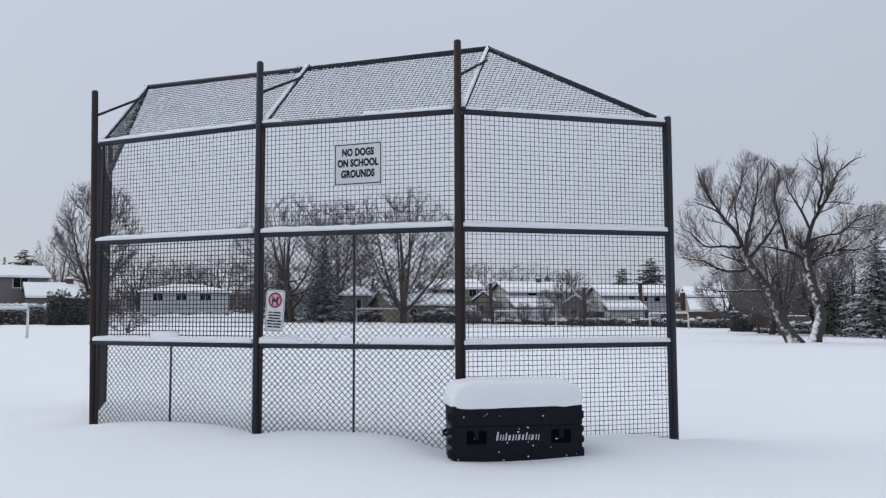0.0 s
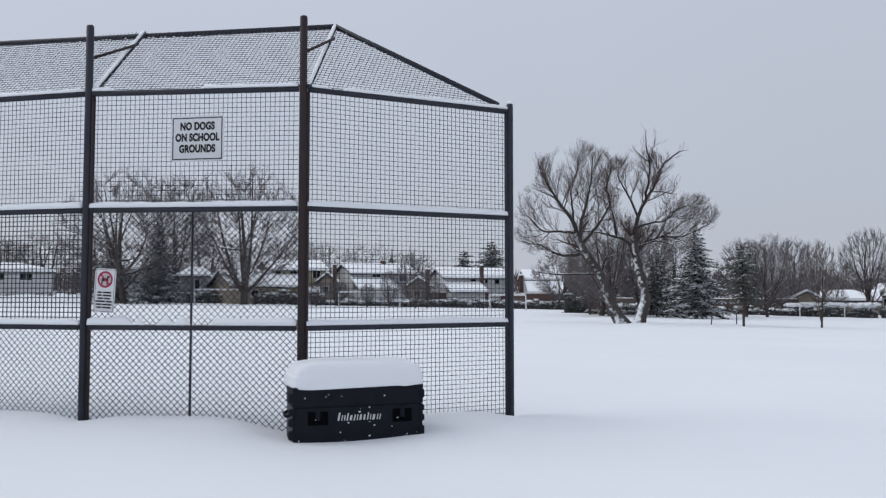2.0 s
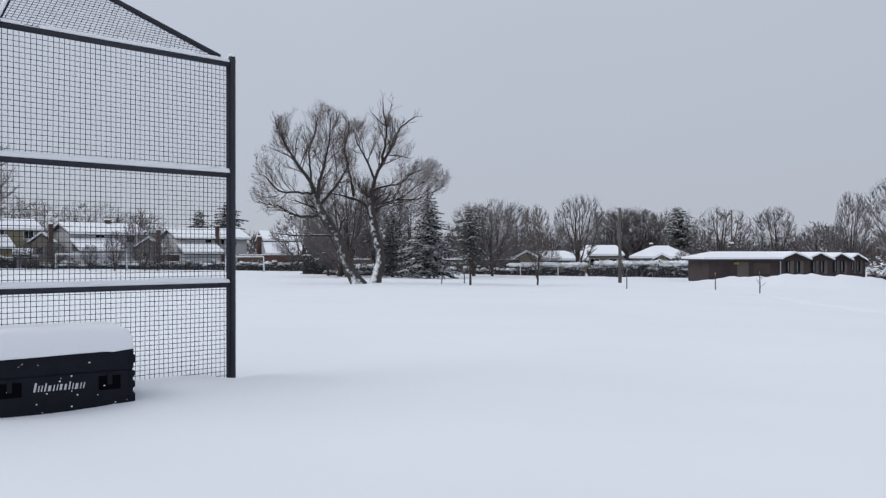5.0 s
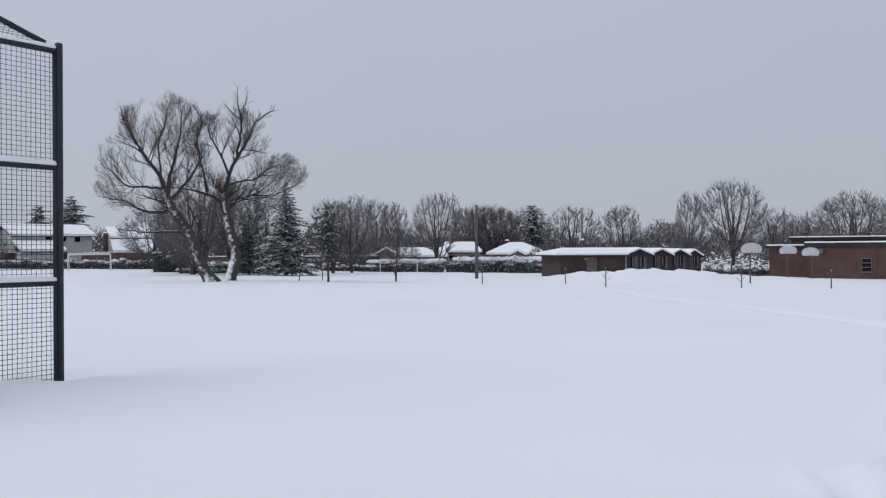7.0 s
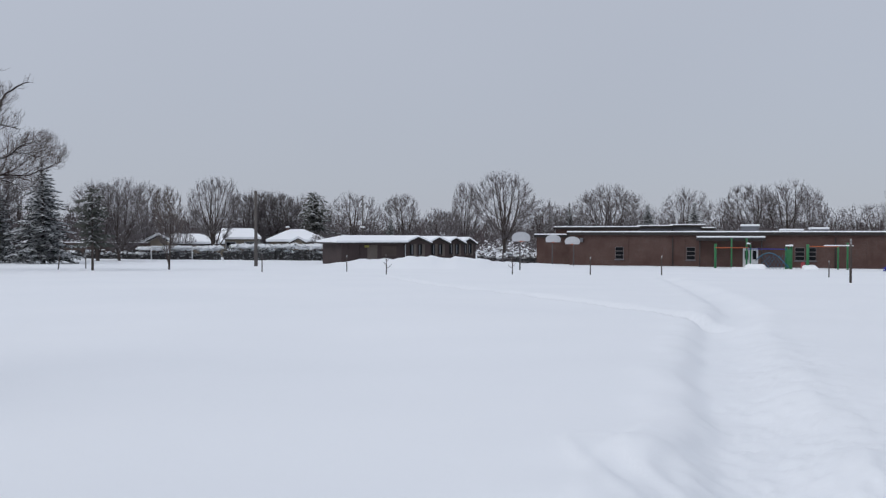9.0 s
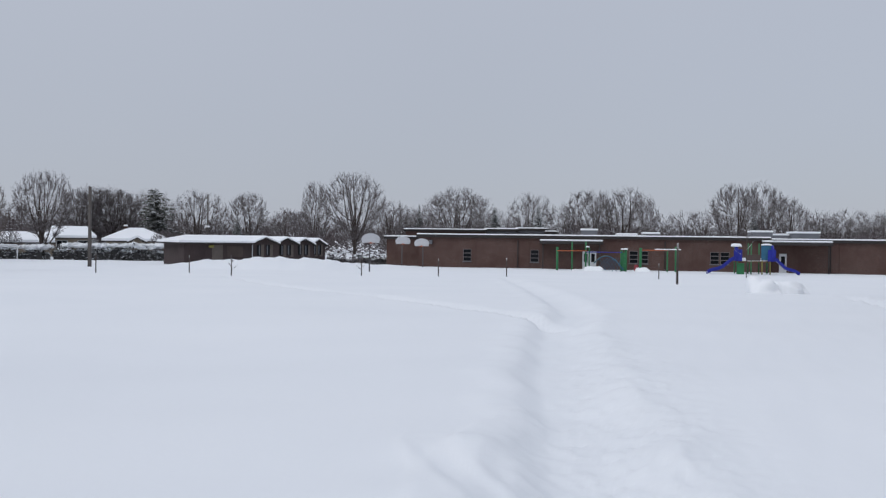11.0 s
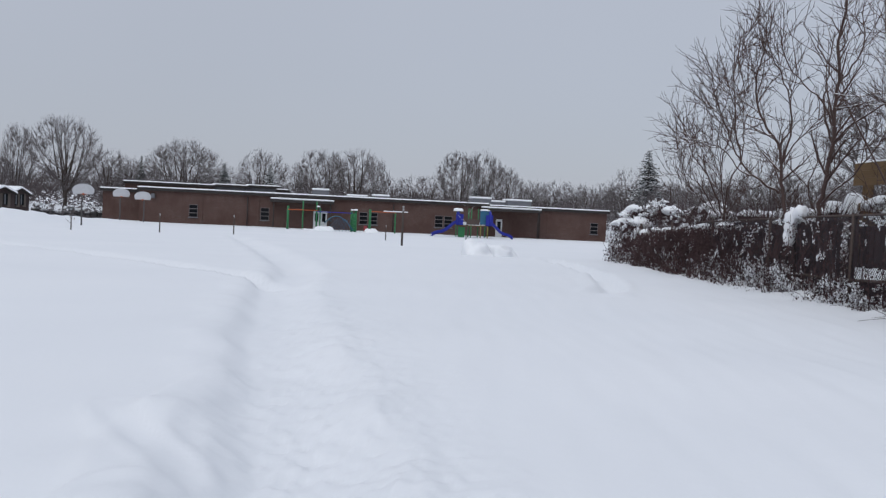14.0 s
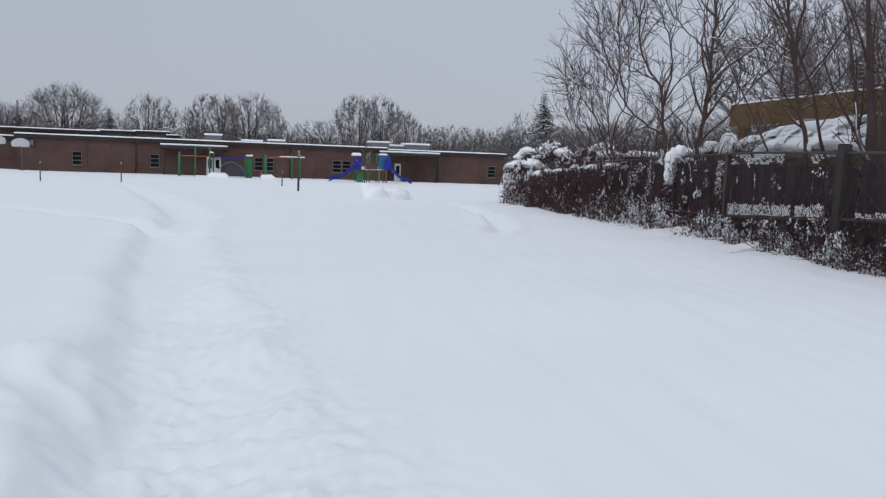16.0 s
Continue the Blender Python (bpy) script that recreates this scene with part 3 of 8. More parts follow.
def backstop():
    th = thing("baseball_backstop", 0, 0, 0, 0, "black steel baseball backstop with wire mesh, snow lying along its rails", "backstop")
    tops = [(P0, 4.2, "far"), (P1, 4.17, ""), (P2, 4.22, ""), (P3, 4.245, ""), (P4, 3.58, "")]
    for k, (p, z, _) in enumerate(tops):
        lean = Vector((0.045 if k == 1 else 0.0, 0, 0))
        s = Shape().tube([v3(p, -0.25) + lean, v3(p, z - 0.015) - lean, v3(p, z) - lean], [0.039, 0.039, 0.03], 14)
        part("post", s, RUST if k in (0, 1, 3) else STEEL, th, "rust-stained steel post" if k in (0, 1, 3) else "", True)
    cs = Shape().tube([v3(P4, 3.575), v3(P4, 3.60), v3(P4, 3.612)], [0.045, 0.04, 0.02], 10)
    part("snow_cap", cs, SNOWCAP, th, "", True)
    apex = {1: Vector((-4.22, 11.17, 4.42)), 2: v3(P2, 3.5) + HOOD, 3: v3(P3, 3.5) + HOOD}
    spans = [(P0, P1), (P1, P2), (P2, P3), (P3, P4)]
    for k, (a, b) in enumerate(spans):
        A, B = v3(a, 0), v3(b, 0)
        d = (B - A).normalized()
        a1, b1 = A + d * 0.05, B - d * 0.05
        for j, z in enumerate(RAILS):
            up = Vector((0, 0, z))
            part("rail", Shape().tube([a1 + up, b1 + up], 0.031, 10), STEEL, th, "", True)
            if k:
                w, h = (0.09, 0.072) if j < 2 else (0.08, 0.05)
                gaps = ()
                if (k, j) == (2, 0):
                    gaps = ((0.2, 0.24), (0.26, 0.36), (0.4, 0.42), (0.49, 0.6))
                    h = 0.095
                if (k, j) == (2, 2):
                    gaps = ((0.1, 0.55),)
                if (k, j) == (3, 2):
                    gaps = ((0.1, 0.17),)
                part("rail_snow", snow_strip(a1 + up + Vector((0, 0, 0.024)), b1 + up + Vector((0, 0, 0.024)), w, h, k * 7.3 + j * 2.1, gaps), SNOWCAP, th, "ridge of settled snow", True)
        # upright frame bars beside the posts
        for i, q in enumerate({0: (A + d * 0.06,), 1: (A + d * 0.115,), 2: (A + d * 0.056,), 3: (A + d * 0.052, B - d * 0.05)}[k]):
            part("frame_bar", Shape().tube([q + Vector((0, 0, -0.1)), q + Vector((0, 0, 3.46))], 0.021, 8), STEEL if i else RUST, th, "", True)
        a2, ex = A + d * 0.05, d * ((B - A).length - 0.1)
        off = AWAY * 0.012
        kinds = {0: ("s", "s", "s"), 1: ("c", "s", "s"), 2: ("c", "c", "s"), 3: ("s", "s", "s")}[k]
        for j, (z0, z1) in enumerate(((-0.08, 1.03), (1.03, 2.25), (2.25, 3.46))):
            o = a2 + Vector((0, 0, z0)) + off
            if kinds[j] == "s":
                s = square_mesh(o, ex, Vector((0, 0, z1 - z0)), r=0.0056 if (k, j) == (1, 1) else 0.0034)
            else:
                s = chain_link(o, ex, z1 - z0, r=0.006 if (k, j) == (2, 0) else 0.0049)
            part("wire_mesh", s, WIRE, th, "square welded wire" if kinds[j] == "s" else "diamond chain-link wire")
        if k in (1, 2):
            m = A.lerp(B, 0.51 if k == 1 else 0.5)
            part("centre_bar", Shape().tube([m + Vector((0, 0, -0.1)), m + Vector((0, 0, 1.03 if k == 1 else 2.25))], 0.0125, 8), STEEL, th, "", True)
    chunk = v3(P1, 1.055).lerp(v3(P2, 1.055), 0.47)
    part("snow_chunk", Shape().box(-0.2, -0.03, 0, 0.2, 0.03, 0.12, 0.012), SNOWCAP, th, "", True, tuple(chunk), math.degrees(math.atan2(ALONG.y, ALONG.x)))
    # hood: arms, top bar, braces and mesh
    for i, p in ((1, P1), (2, P2), (3, P3)):
        foot = v3(p, 3.5) + ALONG * 0.06
        hood = apex[i] - v3(p, 3.5)
        part("hood_arm", Shape().tube([foot, apex[i]], 0.028, 8), STEEL, th, "", True)
        part("arm_snow", snow_strip(foot + Vector((0, 0, 0.022)), apex[i] + Vector((0, 0, 0.022)), 0.045, 0.022, i * 3.7), SNOWCAP, th, "", True)
        part("brace", Shape().tube([v3(p, 3.86), foot + hood * 0.78], 0.016, 8), RUST, th, "", True)
    part("hood_bar", Shape().tube([apex[1] - ALONG * 0.03, apex[3] + ALONG * 0.02], 0.031, 10), STEEL, th, "", True)
    for i, (p, q) in ((1, (P1, P2)), (2, (P2, P3))):
        o, ex, ey = v3(p, 3.5), v3(q, 3.5) - v3(p, 3.5), (apex[i] - v3(p, 3.5)).lerp(apex[i + 1] - v3(q, 3.5), 0.5)
        part("hood_mesh", square_mesh(o, ex, ey, r=0.003), WIRE, th)
        tagged(part("mesh_snow", mesh_snow(o, ex, ey, i), SNOWCAP, th, "snow caught on the hood's wires"), kind="stuff")
    for i, (p, q) in ((3, (P3, P4)), (1, (P1, P0))):
        o, ex = v3(p, 3.5), v3(q, 3.5) - v3(p, 3.5)
        end = o + ex * 0.94 + Vector((0, 0, 0.05))
        part("wing_bar", Shape().tube([apex[i], end], 0.031, 10), STEEL, th, "", True)
        taper = lambda t, u=None: (1 - t) if u is None else (1 - u)
        part("hood_mesh", square_mesh(o, ex, apex[i] - o, r=0.003, keep=taper), WIRE, th)
        tagged(part("mesh_snow", mesh_snow(o, ex, apex[i] - o, 5 + i, keep=taper), SNOWCAP, th, "snow caught on the hood's wires"), kind="stuff")


backstop()


def lettering(name, body, size, material, parent, m):
    cu = bpy.data.curves.new(name, "FONT")
    cu.body, cu.size, cu.align_x, cu.align_y, cu.extrude, cu.offset = body, size, "CENTER", "CENTER", 0.0008, size * 0.052
    cu.space_character = 1.05
    cu.materials.append(material)
    ob = new(name, cu)
    ob.parent = parent
    ob.matrix_basis = m
    return ob


def sign_plate(w, h, r=0.025, t=0.003):
    """An upright plate with rounded corners, facing -y."""
    s = Shape()
    ring = []
    for cx, cz, a0 in ((w / 2 - r, h / 2 - r, 0), (-w / 2 + r, h / 2 - r, 90), (-w / 2 + r, -h / 2 + r, 180), (w / 2 - r, -h / 2 + r, 270)):
        for k in range(5):
            a = radians(a0 + k * 22.5)
            ring.append((cx + r * math.cos(a), cz + r * math.sin(a)))
    n = len(ring)
    vs = [(x, -t, z) for x, z in ring] + [(x, t, z) for x, z in ring]
    fs = [tuple(range(n - 1, -1, -1)), tuple(range(n, 2 * n))] + [(i, (i + 1) % n, n + (i + 1) % n, n + i) for i in range(n)]
    return s.add(vs, fs)


def sign_border(w, h, t=0.004, y=-0.0042):
    s = Shape()
    for x0, z0, x1, z1 in ((-w / 2, h / 2 - t, w / 2, h / 2), (-w / 2, -h / 2, w / 2, -h / 2 + t), (-w / 2, -h / 2 + t, -w / 2 + t, h / 2 - t), (w / 2 - t, -h / 2 + t, w / 2, h / 2 - t)):
        s.box(x0, y, z0, x1, y + 0.001, z1)
    return s


def signs():
    turn = math.degrees(math.atan2(ALONG.y, ALONG.x))
    c = v3(P2, 0).lerp(v3(P3, 0), SIGN_AT) - AWAY * 0.02
    th = thing("warning_sign", c.x, c.y, 2.985, turn, "white metal sign reading no dogs on school grounds", "sign")
    part("plate", sign_plate(0.59, 0.475, 0.04), SIGNWHITE, th)
    part("border", sign_border(0.552, 0.44, 0.011), SIGNBLACK, th)
    for z, body in ((0.125, "NO DOGS"), (0.008, "ON SCHOOL"), (-0.11, "GROUNDS")):
        lettering("lettering", body, 0.108, SIGNBLACK, th, pose(0, -0.005, z, 90) @ Matrix.Diagonal((0.735, 1, 1, 1)))
    c = v3(P2, 0).lerp(v3(P3, 0), 0.108) - AWAY * 0.05
    th = thing("notice_sign", c.x, c.y, 1.41, turn, "small white notice with a red no-dogs symbol and fine print", "sign")
    th.matrix_world = pose(c.x, c.y, 1.41, 0, 3, turn)
    part("plate", sign_plate(0.235, 0.455, 0.03), SIGNWHITE, th)
    part("border", sign_border(0.215, 0.435, 0.004), SIGNBLACK, th)
    ring, n = Shape(), 28
    for k in range(n):
        a, b = 2 * math.pi * k / n, 2 * math.pi * (k + 1) / n
        q = [(math.cos(w) * r, -0.005, 0.115 + math.sin(w) * r) for w, r in ((a, 0.066), (b, 0.066), (b, 0.086), (a, 0.086))]
        ring.add(q, [(0, 1, 2, 3)])
    a = radians(-45)
    ring.box(-0.078, -0.0066, -0.007, 0.078, -0.0058, 0.007, 0, Matrix.Translation((0, 0, 0.115)) @ Matrix.Rotation(radians(45), 4, "Y"))
    disc = Shape().add([(math.cos(2 * math.pi * k / n) * 0.072, -0.0045, 0.115 + math.sin(2 * math.pi * k / n) * 0.072) for k in range(n)], [tuple(range(n))])
    part("symbol_ground", disc, SIGNPINK, th)
    part("symbol_ring", ring, SIGNRED, th, "red ring and slash")
    blob = Shape().box(-0.04, -0.0054, 0.095, 0.035, -0.0047, 0.128, 0.0).box(0.02, -0.0054, 0.128, 0.05, -0.0047, 0.152).box(-0.04, -0.0054, 0.06, -0.026, -0.0047, 0.095).box(0.018, -0.0054, 0.06, 0.032, -0.0047, 0.095)
    part("symbol", blob, SIGNBLACK, th)
    rng = random.Random(4)
    for k in range(6):
        w = 0.07 + 0.025 * rng.random()
        z = -0.02 - k * 0.031
        cut = rng.uniform(-0.4, 0.4) * w
        for x0, x1 in ((-w, cut - 0.005), (cut + 0.005, w)):
            part("print_word", Shape().box(x0, -0.005, z - 0.0085, x1, -0.0042, z + 0.0085), SIGNBLACK, th)


SIGN_AT = 0.52
signs()


# ---- the equipment box ----
def equipment_box():
    th = thing("equipment_box", 0.43, 8.46, -0.122, BOX_TURN, "black plastic equipment box with thick snow on its lid", "storage box")
    th.matrix_world = th.matrix_world @ Matrix.Diagonal((1, 1, 1.09, 1))
    L, D, H = 1.26, 0.50, 0.575
    rib = Shape()
    # stepped shell: plinth, waist and a thicker rim
    rib.box(-L / 2, -D / 2, 0, L / 2, D / 2, 0.40, 0.014)
    part("body", rib, BOXBLACK, th)
    part("lid", Shape().box(-L / 2 - 0.004, -D / 2 - 0.004, 0.388, L / 2 + 0.004, D / 2 + 0.004, H, 0.016), BOXBLACK, th)
    part("side_panel", Shape().box(-L / 2 - 0.004, -D / 2 + 0.05, 0.03, -L / 2 + 0.01, D / 2 - 0.05, 0.39, 0.004), BOXSIDE, th, "grey side panel")
    # no hollow here: a flat panel carries each pocket's shade in its colour
    for x in (-0.40, 0.42):
        rec = part("latch_recess", Shape().box(x - 0.1, -D / 2 - 0.004, 0.235, x + 0.1, -D / 2 + 0.02, 0.36, 0.008), POCKETSHADE, th, "flat black panel with a latch pocket's shade painted in")
        part("latch", Shape().box(x - 0.022, -D / 2 - 0.016, 0.28, x + 0.022, -D / 2 + 0.002, 0.385, 0.006), BOXBLACK, rec, "black latch")
    for sx in (-1,):
        h = Shape().tube([(sx * (L / 2), -0.13, 0.33), (sx * (L / 2 + 0.045), -0.12, 0.31), (sx * (L / 2 + 0.05), 0, 0.30), (sx * (L / 2 + 0.045), 0.12, 0.31), (sx * (L / 2), 0.13, 0.33)], 0.014, 8)
        part("handle", h, BOXBLACK, th, "", True)
    for x in (-L / 2 + 0.06, L / 2 - 0.06):
        for z in (0.06, 0.13):
            part("corner_rib", Shape().box(x - 0.075, -D / 2 - 0.008, z - 0.015, x + 0.075, -D / 2 + 0.01, z + 0.015, 0.006), BOXBLACK, th)
    for sx in (-1, 1):
        for z0, z1 in ((0.02, 0.09), (0.12, 0.2), (0.235, 0.3), (0.33, 0.385), (0.44, 0.52)):
            part("corner_bumper", Shape().box(sx * L / 2 - 0.045, -D / 2 - 0.014, z0, sx * L / 2 + 0.016, -D / 2 + 0.05, z1, 0.012), BOXBLACK, th)
    # the maker's mark as plain slanted strokes
    mark = Shape()
    x = -0.215
    for k, (w, h) in enumerate([(0.022, 0.09), (0.012, 0.06), (0.012, 0.06), (0.016, 0.08), (0.028, 0.055), (0.014, 0.06), (0.012, 0.06), (0.024, 0.06), (0.022, 0.06), (0.016, 0.08), (0.012, 0.06), (0.028, 0.055), (0.012, 0.06), (0.012, 0.06)]):
        sh = Matrix(((1, 0, 0.2, x), (0, 1, 0, 0), (0, 0, 1, 0.27), (0, 0, 0, 1)))
        mark.box(0, -D / 2 - 0.0035, 0, w * 0.8, -D / 2 - 0.0015, h * 0.8, 0, sh)
        x += w + 0.0135
    part("printed_mark", mark, LOGO, th, "pale slanted printed mark")
    heap = lump(L + 0.03, D + 0.05, 0.212, 3.3, 110, 26, rough=0.035, flat=0.17, corner=0.24)
    for i, (x, y, z) in enumerate(heap.v):
        k = noise.noise((x * 7, y * 7, z * 7)) + 0.5 * noise.noise((x * 19, y * 19, z * 19))
        low = max(0.0, 1 - z / 0.05)
        heap.v[i] = (x * (1 + 0.012 * k), y * (1 + 0.02 * k), z + 0.008 * k - low * (0.006 + 0.03 * max(0.0, noise.noise((x * 5, y * 5, 2.0)))) - 0.05 * max(0.0, -x - 0.35) ** 1.2 * (z > 0.1))
    part("snow_cap", heap, SNOWCAP, th, "thick pillow of snow", True, (0, 0, H - 0.005))
    rng = random.Random(8)
    fl = Shape()
    for k in range(26):
        x, z = rng.uniform(-0.6, 0.6), rng.uniform(0.05, 0.5)
        a = rng.uniform(0.003, 0.008)
        fl.box(x - a, -D / 2 - 0.008, z - a, x + a * rng.uniform(0.8, 2.2), -D / 2 + 0.004, z + a * rng.uniform(0.5, 1.2), a * 0.6)
    tagged(part("stuck_snow", fl, SNOWCAP, th), kind="stuff")


BOX_TURN = 7.0
equipment_box()

# ---- trees ----
def limb(out, rng, p, d, L, r, depth, spec):
    """Grows one branch and its side branches into out[depth]."""
    seg = spec["seg"][depth]
    pts, rad = [p], [r]
    d = d.normalized()
    tip = r * spec["taper"][depth]
    for k in range(seg):
        w = spec["wild"][depth]
        d = (d + Vector((rng.gauss(0, w), rng.gauss(0, w), rng.gauss(0, w) + spec["lift"][depth]))).normalized()
        p = p + d * (L / seg)
        pts.append(p)
        rad.append(r + (tip - r) * (k + 1) / seg)
    out[depth].append((pts, rad))
    if depth + 1 < len(spec["seg"]):
        n = spec["kids"][depth]
        n = int(n) + (rng.random() < n - int(n))
        for k in range(n):
            t = spec["from"][depth] + (1 - spec["from"][depth]) * (k + rng.random()) / n
            f = min(t * seg, seg - 0.001)
            i = int(f)
            q = pts[i].lerp(pts[i + 1], f - i)
            e = (pts[i + 1] - pts[i]).normalized()
            a = radians(rng.uniform(*spec["angle"][depth]))
            side = e.orthogonal().normalized()
            side.rotate(Matrix.Rotation(rng.uniform(0, 2 * math.pi), 3, e))
            if spec["flat"] and depth:
                side.z *= 0.6
            nd = e * math.cos(a) + side * math.sin(a)
            rr = rad[i] + (rad[i + 1] - rad[i]) * (f - i)
            limb(out, rng, q, nd, L * spec["ratio"][depth] * rng.uniform(0.75, 1.2) * (1.1 - 0.45 * t), max(rr * spec["thin"][depth], spec["min"]), depth + 1, spec)


def wood(lines, sides):
    s = Shape()
    for pts, rad in lines:
        s.tube(pts, rad, sides, False)
    return s


FINE = 0.0011


def crown_tree(name, seed, H, W, base, r, label, n_limb=9, n_sub=150, n_twig=1700, upright=1.4, twig=None, n_fine=16000):
    """A leafless tree: trunk, limbs, branches and twigs that fill an uneven rounded crown."""
    rng = random.Random(seed)
    cz, sz = base + (H - base) * 0.5, (H - base) * 0.5

    def inside(lo, hi):
        d = Vector((rng.gauss(0, 1), rng.gauss(0, 1), rng.gauss(0.12, 1))).normalized()
        k = rng.uniform(lo, hi) * (1 + 0.1 * noise.noise(d * 1.7 + Vector((seed, 0, 0))) + 0.04 * noise.noise(d * 4.0 + Vector((0, seed, 0))))
        return Vector((d.x * W / 2 * k, d.y * W / 2 * k, cz + d.z * sz * k))

    def curve(a, b, n, sag):
        m = a.lerp(b, 0.5) + Vector(((b.x - a.x) * 0.12, (b.y - a.y) * 0.12, -sag * (b - a).length)) + Vector((rng.gauss(0, 1), rng.gauss(0, 1), rng.gauss(0, 1))) * 0.05 * (b - a).length
        return [a * (1 - t) ** 2 + m * 2 * t * (1 - t) + b * t * t for t in [k / n for k in range(n + 1)]]

    def join(nodes, tip):
        N = np.array([q for q, _ in nodes])
        d = N - np.array(tip)
        c = np.sqrt((d ** 2).sum(1)) + upright * np.maximum(0, d[:, 2] + 0.1 * H)
        i = int(np.argmin(c))
        return Vector(nodes[i][0]), nodes[i][1]

    trunk, limbs, subs, twigs, tips = [], [], [], [], []
    top = Vector((rng.gauss(0, 0.03) * H, rng.gauss(0, 0.03) * H, H * 0.72))
    tp = curve(Vector((0, 0, -0.2)), top, 7, 0.0)
    tr = [r * (1 - 0.85 * k / 7) for k in range(8)]
    trunk.append((tp, tr))
    nodes = [(tuple(q), w) for q, w in zip(tp[2:], tr[2:])]
    for k in range(n_limb):
        a = 6.283 * (k + rng.random() * 0.7) / n_limb
        u = rng.uniform(0.0, 1.0)
        tip = Vector((math.cos(a) * W * 0.5 * (0.72 - 0.45 * u), math.sin(a) * W * 0.5 * (0.72 - 0.45 * u), cz + sz * (-0.25 + 0.95 * u)))
        i = rng.randint(1, 4)
        c = curve(tp[i], tip, 5, 0.16)
        w = tr[i] * 0.55
        rad = [w * (1 - 0.75 * j / 5) for j in range(6)]
        limbs.append((c, rad))
        nodes += [(tuple(q), x) for q, x in zip(c[1:], rad[1:])]
    sub_nodes = list(nodes[3:])
    for k in range(n_sub):
        tip = inside(0.35, 0.86)
        q, w = join(nodes, tip)
        c = curve(q, tip, 3, 0.1)
        w = max(min(w * 0.5, 0.034), 0.013)
        rad = [w * (1 - 0.55 * j / 3) for j in range(4)]
        subs.append((c, rad))
        sub_nodes += [(tuple(x), y) for x, y in zip(c[1:], rad[1:])]
    for k in range(n_twig):
        tip = inside(0.62, 0.97) if k % 3 else inside(0.88, 0.97)
        q, w = join(sub_nodes, tip)
        c = curve(q, tip, 2, 0.06)
        twigs.append(([c[0], c[1], c[2]], [0.009, 0.0075, 0.004]))
        tips.append(c)
    th = thing(name, 0, 0, 0, 0, label, "tree")
    part("trunk", wood(trunk + limbs, 6), BARK, th, "", True)
    crown = wood(subs, 3)
    for pts, rad in twigs:
        a = (pts[2] - pts[0]).orthogonal().normalized()
        a.rotate(Matrix.Rotation(rng.uniform(0, 3.14), 3, (pts[2] - pts[0]).normalized()))
        a *= 1.35
        crown.add([pts[0] + a * rad[0], pts[0] - a * rad[0], pts[1] - a * rad[1], pts[1] + a * rad[1], pts[2]], [(0, 1, 2, 3), (3, 2, 4)])
    # the finest twigs, slender spikes off the last forks
    for k in range(n_fine):
        c = rng.choice(tips)
        t = rng.uniform(0.05, 0.98)
        q = c[0].lerp(c[1], t * 2) if t < 0.5 else c[1].lerp(c[2], t * 2 - 1)
        e = (c[2] - c[0]).normalized()
        out = Vector((q.x, q.y, (q.z - cz) * 0.9)).normalized()
        d = (e * 0.6 + out * 0.4 + Vector((rng.gauss(0, 0.45), rng.gauss(0, 0.45), rng.gauss(0.05, 0.4)))).normalized() * H * rng.uniform(0.012, 0.036)
        a = d.orthogonal().normalized()
        a.rotate(Matrix.Rotation(rng.uniform(0, 3.14), 3, d.normalized()))
        w = FINE * H * (1.35 - 0.75 * t)
        crown.add([q + a * w, q - a * w, q + d], [(0, 1, 2)])
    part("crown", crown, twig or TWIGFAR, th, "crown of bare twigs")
    # snow lying along the branches
    lie = Shape()
    for pts, rad in limbs + subs:
        for a, b, ra, rb in zip(pts, pts[1:], rad, rad[1:]):
            if abs((b - a).normalized().z) < 0.8 and rng.random() < 0.5:
                lo, hi = rng.uniform(0, 0.3), rng.uniform(0.6, 1.0)
                up = Vector((0, 0, 1))
                t = 0.009 + 0.3 * ra
                lie.tube([a.lerp(b, lo) + up * ra * 0.8, a.lerp(b, (lo + hi) / 2) + up * (ra * 0.8 + 0.004), a.lerp(b, hi) + up * rb * 0.8], [t * 0.6, t, t * 0.5], 3, False)
    tagged(part("lying_snow", lie, SNOWCAP, th, "thin snow along the branches"), kind="stuff")
    return th


def height_of(th):
    return max(v.co.z for ch in th.children for v in ch.data.vertices)


def crest_of(th):
    return np.percentile([v.co.z for ch in th.children for v in ch.data.vertices], 99.5)


def width_of(th):
    return 2 * np.percentile([math.hypot(v.co.x, v.co.y) for ch in th.children for v in ch.data.vertices], 96)


